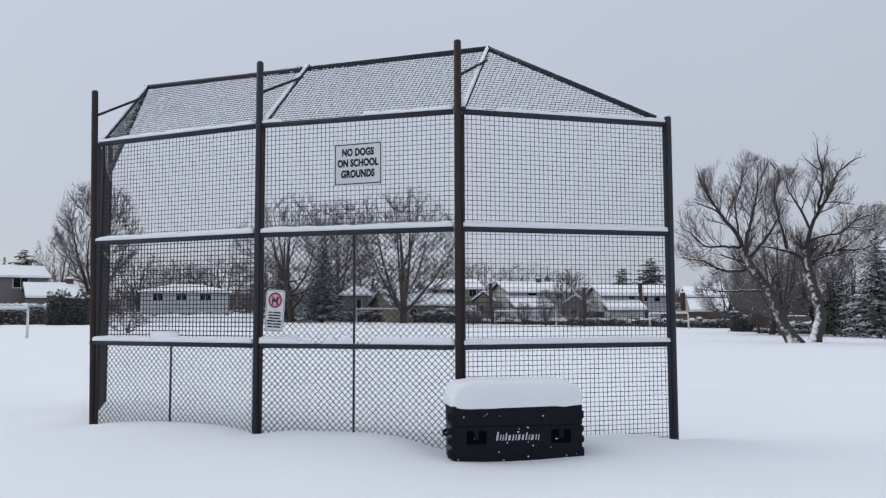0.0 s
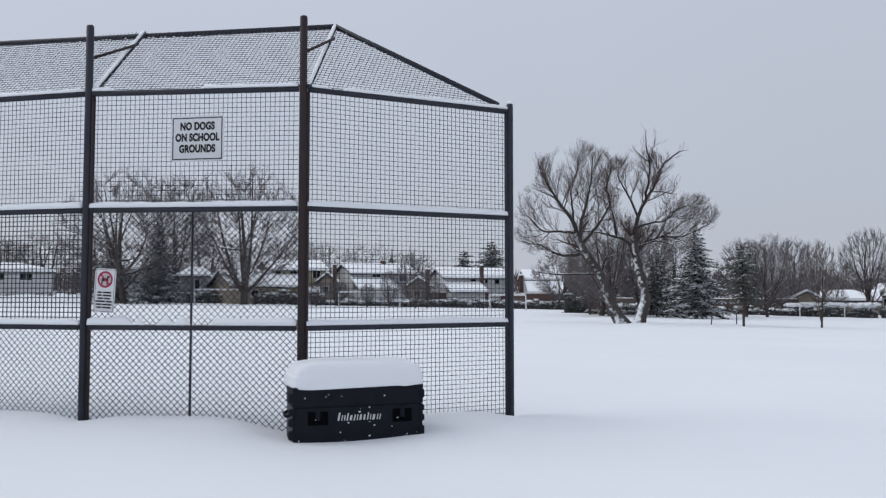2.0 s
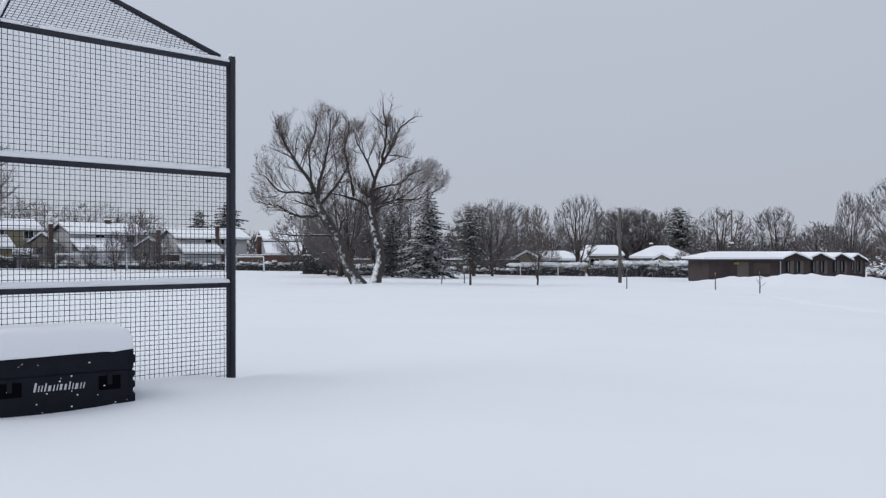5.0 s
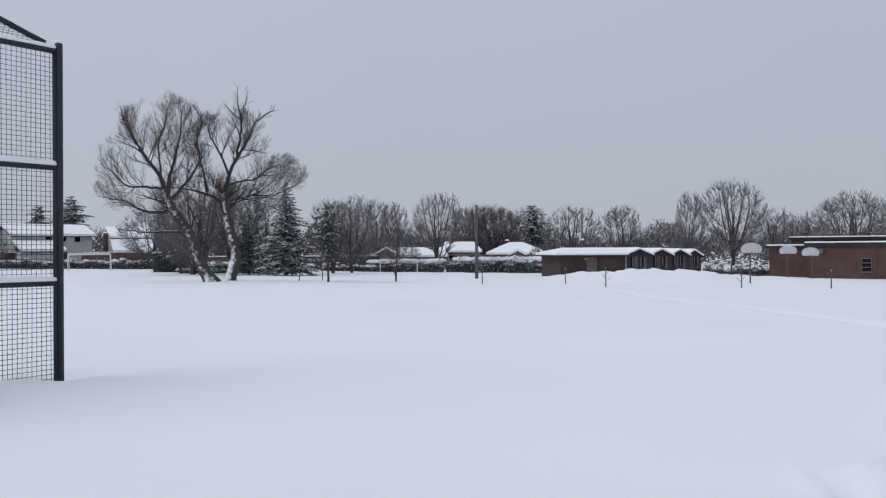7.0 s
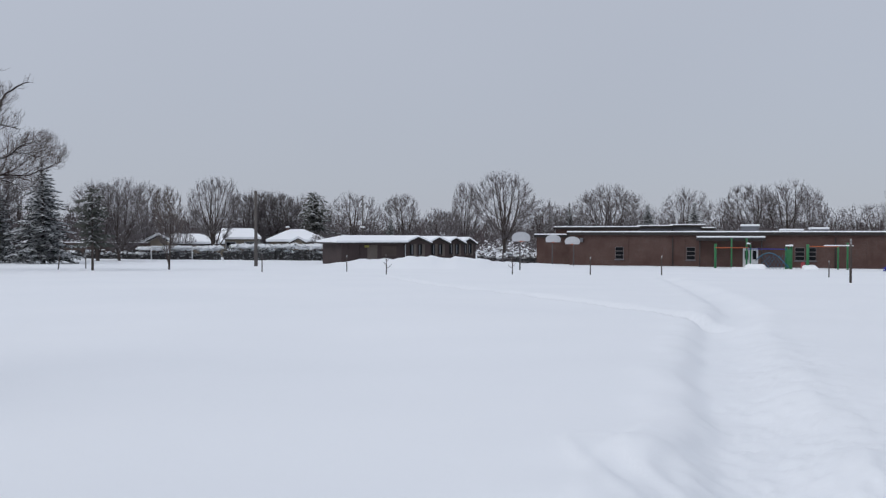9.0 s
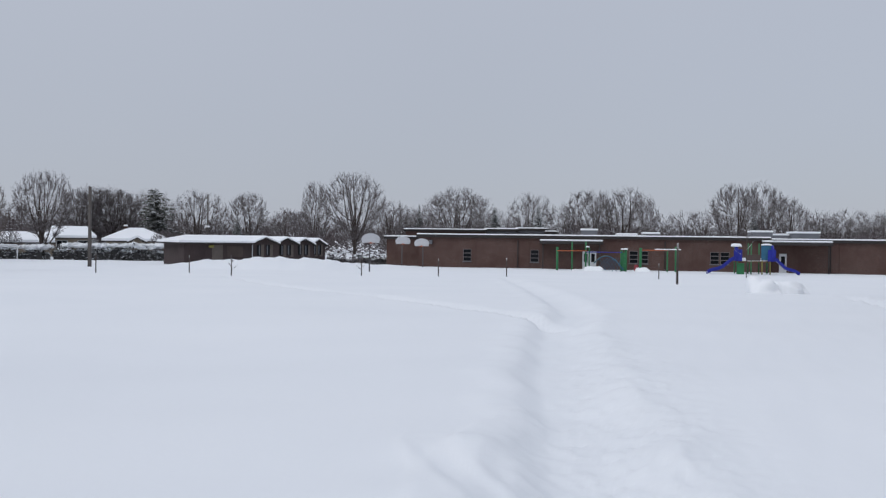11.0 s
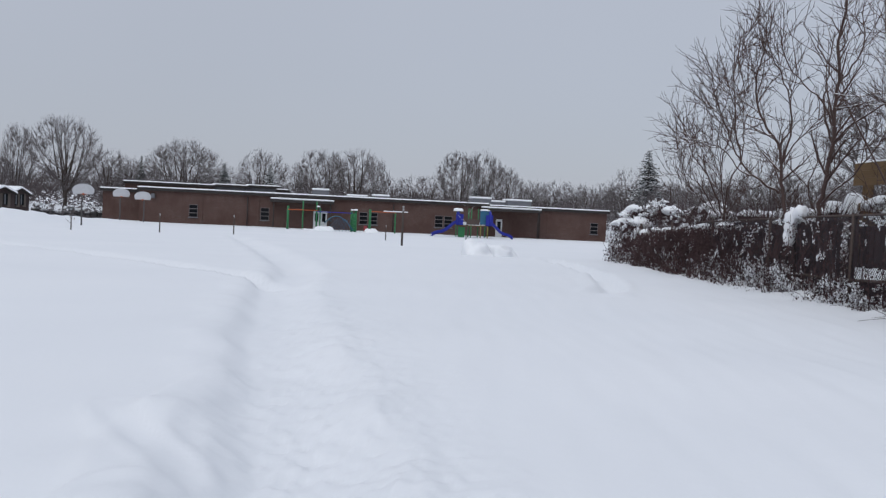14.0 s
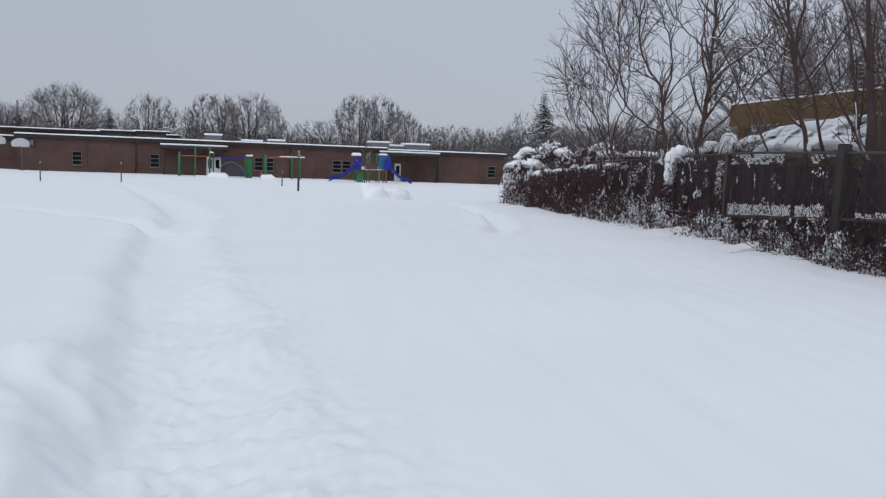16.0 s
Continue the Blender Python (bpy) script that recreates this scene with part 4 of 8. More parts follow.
def conifer(name, seed, H, W, label, clear=0.05, droop_=1.0, dome=False):
    """A spruce: whorls of drooping boughs with side sprays, thinning to a leader."""
    rng = random.Random(seed)
    th = thing(name, 0, 0, 0, 0, label, "conifer")
    part("trunk", Shape().tube([(0, 0, -0.2), (0, 0, H * 0.5), (0, 0, H)], [H * 0.018, H * 0.011, 0.015], 6), BARK, th, "", True)
    s = Shape()
    n = int((10 if dome else 19) * H)
    for k in range(n):
        u = clear + (0.985 - clear) * ((k + rng.random()) / n) ** 1.12
        z = u * H
        a = k * 2.39996 + rng.gauss(0, 0.25)
        reach = W / 2 * min(1.0, ((1 - u) / (1 - clear)) ** 0.86) * (1 + 0.16 * noise.noise((math.cos(a) * 1.3, math.sin(a) * 1.3 + seed, u * 7)))
        if dome:
            v = (u - clear) / (1 - clear)
            reach = W / 2 * max(0.05, 1 - (1.75 * v - 0.75) ** 2 if v > 0.43 else 0.72 + 0.65 * v) ** 0.6 * (1 + 0.35 * noise.noise((math.cos(a) * 1.6, math.sin(a) * 1.6 + seed, u * 5)))
        L = max(0.12, reach * rng.uniform(0.55, 1.2))
        dr = Vector((math.cos(a), math.sin(a), 0))
        sd = Vector((-dr.y, dr.x, 0))
        droop = rng.uniform(0.02, 0.4) * L * (1 - 0.7 * u) * droop_
        m = max(3, int(L / 0.25))
        for i in range(m):
            t = (i + 0.6) / m
            c = Vector((0, 0, z)) + dr * (L * t) + Vector((0, 0, 0.25 * L * t - (droop + 0.22 * L) * t * t))
            w = (L * 0.3 * (1.1 - t) + 0.09) * rng.uniform(0.7, 1.3)
            for sg in (-1, 1):
                tip = c + sd * (sg * w) + dr * (w * rng.uniform(0.3, 0.9)) + Vector((0, 0, -w * rng.uniform(0.1, 0.95)))
                b = min(0.13 + 0.1 * rng.random(), 0.05 + 0.16 * L)
                s.add([c - dr * b, tip, c + dr * b * 1.3, c + Vector((0, 0, min(0.09, 0.3 * b)))], [(0, 1, 3), (3, 1, 2), (0, 2, 1)])
    part("crown", s, PINEGREEN if dome else NEEDLE, th, "dark boughs dusted with snow")
    return th


def kept(ob, bushy=False):
    return dict(ob=ob, h=crest_of(ob) if bushy else height_of(ob), w=width_of(ob))


ROUNDS = [kept(crown_tree("bare_tree", sd, 10, w, bs, 0.24, "leafless grey-brown tree behind the snowy field", nl, n_twig=1200, n_fine=14000), True) for sd, w, bs, nl in ((11, 8.0, 1.2, 9), (23, 7.0, 1.6, 8), (37, 9.5, 0.8, 11), (41, 6.0, 1.8, 7), (53, 8.0, 2.4, 16))]
DISTANT = [kept(crown_tree("bare_tree", sd, 10, w, 1.2, 0.24, "leafless grey tree far behind the snowy field", 8, 110, 620, n_fine=5200), True) for sd, w in ((13, 7.6), (29, 6.6))]
YOUNG = [kept(crown_tree("young_tree", 61, 5.2, 2.3, 1.3, 0.075, "young leafless tree standing in the snow", 6, 60, 520, n_fine=4000, twig=TWIG)), kept(conifer("young_pine", 67, 5.2, 2.4, "young pine with snow-speckled needles on a bare stem", 0.3, 0.4, True))]
PINES = [kept(conifer("pine_tree", 15, 9.0, 6.0, "rounded dark pine dusted with snow behind the houses", 0.12, 0.4, True))]
SPRUCES = [kept(conifer("spruce_tree", s, 9.0, w, "dark spruce dusted with snow at the field edge")) for s, w in ((5, 4.6), (9, 4.0))]
used = set()


def plant(kind, i, H, W, az, r, turn=0, group="trees round the field", label=""):
    if kind == "b" and r >= 134:
        kind, i = "d", i % 2
    proto = {"d": DISTANT, "b": ROUNDS, "s": SPRUCES, "y": YOUNG, "p": PINES}[kind][i]
    key = (kind, i)
    if key not in used:
        used.add(key)
        x, y = polar(az, r)
        k, w = H / proto["h"], W / proto["w"]
        proto["ob"].matrix_world = pose(x, y, gz(x, y) - 0.1, 0, 0, turn) @ Matrix.Diagonal((w, w, k, 1))
        tagged(proto["ob"], label, "", group)
        proto["ob"]["base"] = 1
        return proto["ob"]
    x, y = polar(az, r)
    k, w = H / proto["h"], W / proto["w"]
    o = proto["ob"]
    keep = o.matrix_basis.copy()
    o.matrix_basis = Matrix.Identity(4)
    ob = copy_thing(o, pose(x, y, gz(x, y) - 0.1, 0, 0, turn) @ Matrix.Diagonal((w, w, k, 1)))
    o.matrix_basis = keep
    return tagged(ob, label, "", group)



# ---- trees round the field: kind, form, height, width, bearing, distance, turn ----
plant("b", 2, 17.0, 16.0, -10.4, 112, 0)
plant("b", 0, 17.4, 15.0, -2.9, 108, 67)
plant("b", 1, 17.6, 11.3, -7.3, 125, 134)
plant("b", 3, 18.7, 11.4, -22.8, 125, 201)
plant("b", 0, 13.3, 9.5, -24.8, 140, 268)
plant("b", 2, 10.8, 12.6, -20.1, 140, 335)
plant("p", 0, 11.8, 5.6, -27.0, 150, 42)
plant("s", 1, 10.6, 3.5, -28.0, 150, 109)
plant("s", 0, 11.8, 6.6, -8.4, 112, 176)
plant("s", 1, 10.5, 5.6, -11.1, 118, 243)
plant("b", 2, 11.4, 16.1, -18.4, 165, 310)
plant("b", 3, 12.4, 14.9, -15.1, 165, 17)
plant("b", 3, 12.8, 13.6, -12.2, 165, 84)
plant("b", 1, 13.6, 16.1, -5.1, 165, 151)
plant("b", 3, 13.2, 14.9, -0.2, 165, 218)
plant("b", 1, 11.7, 11.2, 2.5, 165, 285)
plant("b", 0, 11.5, 12.4, 5.4, 165, 352)
plant("b", 3, 10.6, 9.9, 8.5, 165, 59)
plant("b", 3, 10.9, 14.9, -17.3, 165, 126)
plant("b", 0, 10.4, 12.4, -26.4, 165, 193)
plant("p", 0, 9.9, 4.6, 12.1, 150, 260)
plant("p", 0, 11.2, 6.0, 13.9, 145, 327)
plant("s", 1, 10.2, 1.9, 7.1, 150, 34)
plant("b", 1, 7.4, 3.6, 8.3, 116, 101)
plant("b", 3, 3.0, 2.0, 5.4, 104, 168)
plant("b", 1, 4.6, 2.4, 6.9, 101, 235)
plant("b", 0, 4.0, 2.8, 8.7, 103, 302)
plant("b", 2, 5.0, 3.5, 9.5, 105, 9)
plant("b", 1, 3.1, 3.1, 1.9, 104, 76)
plant("b", 3, 3.2, 2.9, 3.4, 106, 143)
plant("s", 0, 8.4, 4.9, 27.45, 74, 210)
plant("s", 1, 7.0, 3.2, 25.0, 78, 277)
plant("b", 1, 7.7, 7.2, 21.3, 80, 344)
plant("y", 1, 5.0, 2.1, 30.3, 52, 51)
plant("y", 0, 5.5, 1.9, 34.9, 54, 118)
plant("b", 2, 8.9, 8.3, 32.2, 100, 185)
plant("b", 0, 8.8, 6.2, 33.6, 104, 252)
plant("b", 4, 9.5, 6.3, 37.86, 100, 319)
plant("b", 2, 7.0, 7.5, 35.9, 132, 20)
plant("b", 0, 6.6, 7.0, 38.6, 134, 77)
plant("s", 1, 2.6, 1.8, 40.7, 103, 40)
plant("b", 3, 3.6, 3.2, 45.0, 104, 61)
plant("b", 1, 3.2, 2.6, 35.9, 101, 61)
plant("b", 1, 7.4, 7.4, 18.6, 110, 26)
plant("b", 0, 9.8, 7.8, 40.5, 130, 160)
plant("b", 3, 9.3, 8.8, 42.2, 130, 227)
plant("b", 1, 9.2, 7.8, 39.8, 130, 294)
plant("b", 1, 9.6, 8.8, 41.5, 130, 1)
plant("p", 0, 9.5, 5.2, 44.4, 120, 68)
plant("b", 2, 9.4, 7.7, 44.1, 128, 135)
plant("b", 0, 9.4, 8.9, 47.1, 125, 202)
plant("b", 3, 9.1, 5.9, 50.3, 120, 269)
plant("b", 2, 7.0, 5.0, 52.8, 118, 336)
plant("s", 1, 5.9, 2.8, 49.6, 118, 43)
plant("b", 3, 10.4, 4.0, 54.8, 112, 110)
plant("b", 4, 11.5, 8.3, 57.4, 108, 177)
plant("b", 2, 8.9, 8.8, 60.0, 130, 311)
plant("b", 1, 6.9, 6.6, 53.7, 125, 18)
plant("b", 0, 8.4, 7.1, 61.0, 135, 85)
plant("s", 1, 8.4, 2.7, 61.9, 125, 152)
plant("b", 2, 10.3, 11.7, 64.6, 120, 219)
plant("b", 0, 9.9, 8.0, 21.9, 76, 286)
plant("b", 2, 7.8, 5.4, 20.6, 84, 353)
plant("b", 3, 9.0, 6.6, 24.1, 80, 60)
plant("b", 2, 8.0, 6.9, 26.1, 84, 194)
plant("b", 1, 7.6, 5.4, 30.6, 86, 261)
plant("b", 2, 7.8, 5.6, 31.9, 86, 328)
plant("b", 2, 10.5, 10.5, 64.5, 122, 35)
plant("s", 0, 7.8, 4.6, 67.1, 118, 102)
plant("b", 0, 10.2, 7.9, 69.6, 128, 169)
plant("s", 1, 8.0, 5.0, 70.1, 118, 236)
plant("b", 1, 10.4, 8.8, 73.6, 124, 303)
plant("b", 0, 10.6, 9.5, 75.8, 120, 10)
plant("b", 2, 10.1, 5.7, 77.0, 126, 77)
plant("b", 3, 11.1, 7.2, 83.0, 122, 144)
plant("b", 0, 11.8, 7.8, 84.6, 130, 211)
plant("b", 1, 9.3, 6.8, 86.0, 122, 278)
plant("b", 2, 8.0, 8.4, 79.9, 140, 345)
plant("b", 0, 7.6, 6.3, 78.4, 140, 52)
plant("b", 3, 7.9, 7.3, 61.7, 138, 119)
plant("b", 0, 7.8, 8.3, 67.3, 138, 186)
plant("b", 0, 8.2, 8.3, 81.2, 138, 253)
plant("b", 1, 8.1, 7.3, 88.0, 138, 320)
plant("b", 2, 8.3, 7.3, 89.6, 138, 27)
plant("b", 2, 8.0, 7.3, 91.0, 138, 94)
plant("b", 2, 8.3, 6.2, 93.0, 138, 161)
plant("b", 0, 10.8, 8.3, 94.6, 138, 228)
plant("b", 3, 8.3, 6.2, 60.2, 138, 295)
plant("b", 0, 9.1, 7.3, 72.0, 138, 2)
plant("s", 0, 10.5, 5.9, 95.7, 94, 69)
plant("s", 1, 7.0, 3.0, 84.1, 100, 136)
plant("b", 1, 7.5, 8.3, 96.6, 110, 203)
plant("s", 1, 10.6, 3.8, 111.6, 60, 270)
plant("b", 0, 9.7, 11.7, 114.4, 60, 337)
plant("b", 1, 8.3, 8.1, 112.9, 36, 44)
plant("b", 2, 7.9, 6.8, 116.9, 30, 111)
plant("s", 0, 6.0, 3.8, 115.8, 32, 178)
plant("b", 1, 4.6, 6.6, 98.6, 52, 21)
plant("b", 3, 4.4, 6.0, 101.4, 47, 88)
plant("b", 0, 4.8, 6.2, 104.2, 44, 155)
plant("b", 2, 4.6, 6.4, 107.2, 42, 222)
plant("b", 1, 5.2, 5.4, 110.0, 44, 289)
plant("b", 2, 7.2, 8.0, 88.8, 126, 15)
plant("b", 0, 7.0, 7.5, 91.6, 124, 130)
plant("b", 3, 7.4, 8.0, 94.2, 120, 245)
plant("b", 1, 6.8, 8.0, 97.4, 112, 300)
plant("y", 0, 1.5, 3.3, -20.9, 60, 245)

# ---- the two old willows in the field ----
def branching(limbs, rng, levels, depth_spread=0.28, inside=None):
    """Side growth on drawn limbs. limbs: (across, up) runs with the radius at both ends; each level: gap, length range,
    angle range, lift, wobble, share of the parent's radius, least radius, bare share. Gives the wood, level by level."""
    drawn, known = [], []
    for pts, r0, r1 in limbs:
        start = 0.0
        if known:
            start = min(known, key=lambda k: (k[0] - pts[0][0]) ** 2 + (k[2] - pts[0][1]) ** 2)[1]
        lean = rng.uniform(-1, 1) * depth_spread * (1.0 if drawn else 0.25)
        fine, run = [], 0.0
        for i in range(len(pts) - 1):
            p0, p1, p2, p3 = (Vector(pts[max(0, min(len(pts) - 1, i + k))]) for k in (-1, 0, 1, 2))
            for k in range(4):
                t = k / 4
                q = 0.5 * (2 * p1 + (p2 - p0) * t + (2 * p0 - 5 * p1 + 4 * p2 - p3) * t * t + (3 * p1 - p0 - 3 * p2 + p3) * t ** 3)
                L = (p2 - p1).length
                fine.append(Vector((q.x + rng.gauss(0, 0.022) * L, start + lean * (run + L * t), q.y + rng.gauss(0, 0.022) * L)))
            run += L
        fine.append(Vector((pts[-1][0], start + lean * run, pts[-1][1])))
        n = len(fine) - 1
        rad = [r0 + (r1 - r0) * (k / n) ** 0.85 for k in range(n + 1)]
        drawn.append((fine, rad))
        known += [(q.x, q.y, q.z) for q in fine]
    out, parents = [drawn], drawn
    for gap, lo, hi, a0, a1, lift, wob, share, least, bare in levels:
        made = []
        for pts, rad in parents:
            L = [0.0]
            for u, v in zip(pts, pts[1:]):
                L.append(L[-1] + (v - u).length)
            s_ = L[-1] * bare + gap * rng.random()
            while s_ < L[-1] + 0.3 * gap:
                f = min(s_, L[-1] * 0.999)
                i = max(k for k in range(len(L)) if L[k] <= f)
                i = min(i, len(pts) - 2)
                t = (f - L[i]) / max(1e-6, L[i + 1] - L[i])
                p, e = pts[i].lerp(pts[i + 1], t), (pts[i + 1] - pts[i]).normalized()
                r = max(least, min((rad[i] + (rad[i + 1] - rad[i]) * t) * share, rad[0] * share))
                side = e.orthogonal().normalized()
                side.rotate(Matrix.Rotation(rng.uniform(0, 6.283), 3, e))
                side.y *= 0.75
                side.z += 0.25
                ang = radians(rng.uniform(a0, a1))
                d = (e * math.cos(ang) + side.normalized() * math.sin(ang)).normalized()
                size = rng.uniform(lo, hi) * (1.15 - 0.5 * f / L[-1])
                seg = 4 if hi > 0.8 else 3
                line = [p]
                for k in range(seg):
                    d = (d + Vector((rng.gauss(0, wob), rng.gauss(0, wob), rng.gauss(0, wob) + lift))).normalized()
                    q = line[-1] + d * (size / seg)
                    if inside and k and not inside(q):
                        break
                    line.append(q)
                if len(line) > 1:
                    m = len(line) - 1
                    made.append((line, [r * (1 - 0.6 * k / m) for k in range(m + 1)]))
                s_ += gap * rng.uniform(0.6, 1.4)
        out.append(made)
        parents = made
    return out


def spikes(s, lines, rng, each, lo, hi, r, lift):
    """The last fine twigs, slender spikes along the lines."""
    for pts, _ in lines:
        for _ in range(each):
            i = rng.randrange(len(pts) - 1)
            q = pts[i].lerp(pts[i + 1], rng.random())
            e = (pts[i + 1] - pts[i]).normalized()
            d = (e + Vector((rng.gauss(0, 0.4), rng.gauss(0, 0.4), rng.gauss(lift, 0.3)))).normalized() * rng.uniform(lo, hi)
            a = d.orthogonal().normalized() * r
            b = d.normalized().cross(a)
            s.add([q + a, q - a * 0.5 + b * 0.87, q - a * 0.5 - b * 0.87, q + d], [(0, 1, 3), (1, 2, 3), (2, 0, 3)])
    return s


def willow(name, x, y, turn, limbs, crowns, seed, label):
    """Trunk and boughs bend as they grew; branches and upswept twigs fill the crown round them."""
    rng = random.Random(seed)
    th = thing(name, x, y, gz(x, y) - 0.12, turn, label, "tree", "old willows")

    def inside(q):
        k = 1 + 0.3 * noise.noise((q.x * 0.9, q.z * 0.9, seed)) + 0.25 * noise.noise((q.x * 2.3, q.z * 2.3, q.y))
        return any(((q.x - cx) / rx) ** 2 + (q.y / 3.4) ** 2 + ((q.z - cz) / rz) ** 2 < k for cx, cz, rx, rz in crowns)

    wood_ = branching(limbs, rng, (
        (0.21, 0.9, 2.8, 25, 62, 0.08, 0.15, 0.36, 0.014, 0.25),
        (0.2, 0.45, 1.15, 22, 55, 0.14, 0.12, 0.5, 0.008, 0.15),
        (0.14, 0.3, 0.7, 20, 48, 0.15, 0.10, 0.6, 0.0048, 0.1)), 0.3, inside)
    for pts, rad in wood_[0][1:]:
        rad[:] = [0.8 * r for r in rad]
    # the foot of the trunk flares into the snow
    pts, rad = wood_[0][0]
    for k, f in enumerate((1.5, 1.25, 1.1)):
        rad[k] *= f
    part("trunk", wood(wood_[0][:1], 14), BARKW, th, "dark furrowed trunk with wind-driven snow", True)
    for bough in wood_[0][1:]:
        part("bough", wood([bough], 8), BARKD, th, "dark bare bough", True)
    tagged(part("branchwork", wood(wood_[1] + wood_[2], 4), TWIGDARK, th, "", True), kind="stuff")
    part("crown", spikes(wood(wood_[3], 3), wood_[3], rng, 3, 0.12, 0.42, 0.0042, 0.25), TWIG, th, "fine bare twigs")
    lie = Shape()
    for pts, rad in wood_[0] + wood_[1]:
        for a, b, ra, rb in zip(pts, pts[1:], rad, rad[1:]):
            if abs((b - a).normalized().z) < 0.72 and rng.random() < (0.75 if ra > 0.05 else 0.4):
                t = 0.008 + 0.42 * ra
                lie.tube([a + Vector((0, 0, ra * 0.75)), a.lerp(b, 0.5) + Vector((0, 0, ra * 0.8)), a.lerp(b, rng.uniform(0.7, 1)) + Vector((0, 0, rb * 0.75))], [t * 0.6, t, t * 0.5], 5, False)
    tagged(part("lying_snow", lie, SNOWCAP, th, "snow along the boughs", True), kind="stuff")
    return th


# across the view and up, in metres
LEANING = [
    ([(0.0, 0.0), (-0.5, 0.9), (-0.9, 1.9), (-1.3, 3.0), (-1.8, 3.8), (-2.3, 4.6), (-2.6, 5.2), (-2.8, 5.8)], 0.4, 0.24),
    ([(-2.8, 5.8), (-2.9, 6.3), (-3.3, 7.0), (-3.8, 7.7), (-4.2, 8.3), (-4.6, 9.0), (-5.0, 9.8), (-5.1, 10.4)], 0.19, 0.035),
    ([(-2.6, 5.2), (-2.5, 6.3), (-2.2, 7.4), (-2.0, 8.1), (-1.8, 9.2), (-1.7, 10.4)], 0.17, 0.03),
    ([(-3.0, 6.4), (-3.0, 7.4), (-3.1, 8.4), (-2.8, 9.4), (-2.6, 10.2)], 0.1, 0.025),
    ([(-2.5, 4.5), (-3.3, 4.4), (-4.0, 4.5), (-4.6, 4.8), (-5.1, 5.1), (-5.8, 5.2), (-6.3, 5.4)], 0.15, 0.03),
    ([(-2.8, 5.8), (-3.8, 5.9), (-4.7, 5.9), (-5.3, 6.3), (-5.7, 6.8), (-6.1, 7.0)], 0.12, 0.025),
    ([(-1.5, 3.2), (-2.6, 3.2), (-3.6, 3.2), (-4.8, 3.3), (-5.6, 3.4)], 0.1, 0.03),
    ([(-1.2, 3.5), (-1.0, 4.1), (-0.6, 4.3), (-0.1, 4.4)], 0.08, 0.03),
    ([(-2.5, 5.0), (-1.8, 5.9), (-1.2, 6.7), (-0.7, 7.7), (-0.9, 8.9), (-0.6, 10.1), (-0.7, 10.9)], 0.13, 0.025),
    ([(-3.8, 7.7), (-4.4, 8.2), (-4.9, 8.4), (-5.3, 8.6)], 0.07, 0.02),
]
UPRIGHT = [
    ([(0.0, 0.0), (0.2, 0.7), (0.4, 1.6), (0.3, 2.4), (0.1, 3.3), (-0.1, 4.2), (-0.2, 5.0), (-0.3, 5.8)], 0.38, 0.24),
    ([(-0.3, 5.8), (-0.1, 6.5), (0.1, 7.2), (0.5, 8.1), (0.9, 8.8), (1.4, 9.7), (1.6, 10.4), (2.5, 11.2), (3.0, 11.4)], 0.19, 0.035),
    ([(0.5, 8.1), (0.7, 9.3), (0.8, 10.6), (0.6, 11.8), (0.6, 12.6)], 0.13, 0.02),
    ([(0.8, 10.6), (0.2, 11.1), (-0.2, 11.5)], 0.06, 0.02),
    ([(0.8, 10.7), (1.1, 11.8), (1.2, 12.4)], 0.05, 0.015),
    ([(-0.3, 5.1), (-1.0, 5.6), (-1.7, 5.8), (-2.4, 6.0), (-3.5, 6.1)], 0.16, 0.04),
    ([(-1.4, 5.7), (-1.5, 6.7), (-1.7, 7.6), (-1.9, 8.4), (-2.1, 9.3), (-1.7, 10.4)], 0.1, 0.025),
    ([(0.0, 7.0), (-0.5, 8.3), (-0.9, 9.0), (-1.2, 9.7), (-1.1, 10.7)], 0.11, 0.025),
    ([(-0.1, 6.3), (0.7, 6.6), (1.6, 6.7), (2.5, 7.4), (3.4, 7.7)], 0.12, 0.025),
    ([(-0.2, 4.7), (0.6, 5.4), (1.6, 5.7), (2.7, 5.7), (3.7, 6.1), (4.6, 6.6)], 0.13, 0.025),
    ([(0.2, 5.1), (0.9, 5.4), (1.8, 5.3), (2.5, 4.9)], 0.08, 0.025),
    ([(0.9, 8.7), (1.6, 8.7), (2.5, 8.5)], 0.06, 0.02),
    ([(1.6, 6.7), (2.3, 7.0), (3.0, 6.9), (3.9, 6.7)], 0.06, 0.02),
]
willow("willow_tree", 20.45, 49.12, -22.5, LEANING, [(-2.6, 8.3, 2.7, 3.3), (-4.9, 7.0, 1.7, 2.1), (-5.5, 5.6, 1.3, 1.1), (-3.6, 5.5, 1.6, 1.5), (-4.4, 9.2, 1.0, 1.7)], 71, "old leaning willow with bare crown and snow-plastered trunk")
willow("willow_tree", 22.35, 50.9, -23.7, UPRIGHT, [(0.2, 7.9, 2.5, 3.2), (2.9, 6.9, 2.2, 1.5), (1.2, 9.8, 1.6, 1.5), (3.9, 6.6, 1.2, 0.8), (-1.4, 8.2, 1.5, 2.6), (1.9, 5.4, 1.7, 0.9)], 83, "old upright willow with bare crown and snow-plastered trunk")


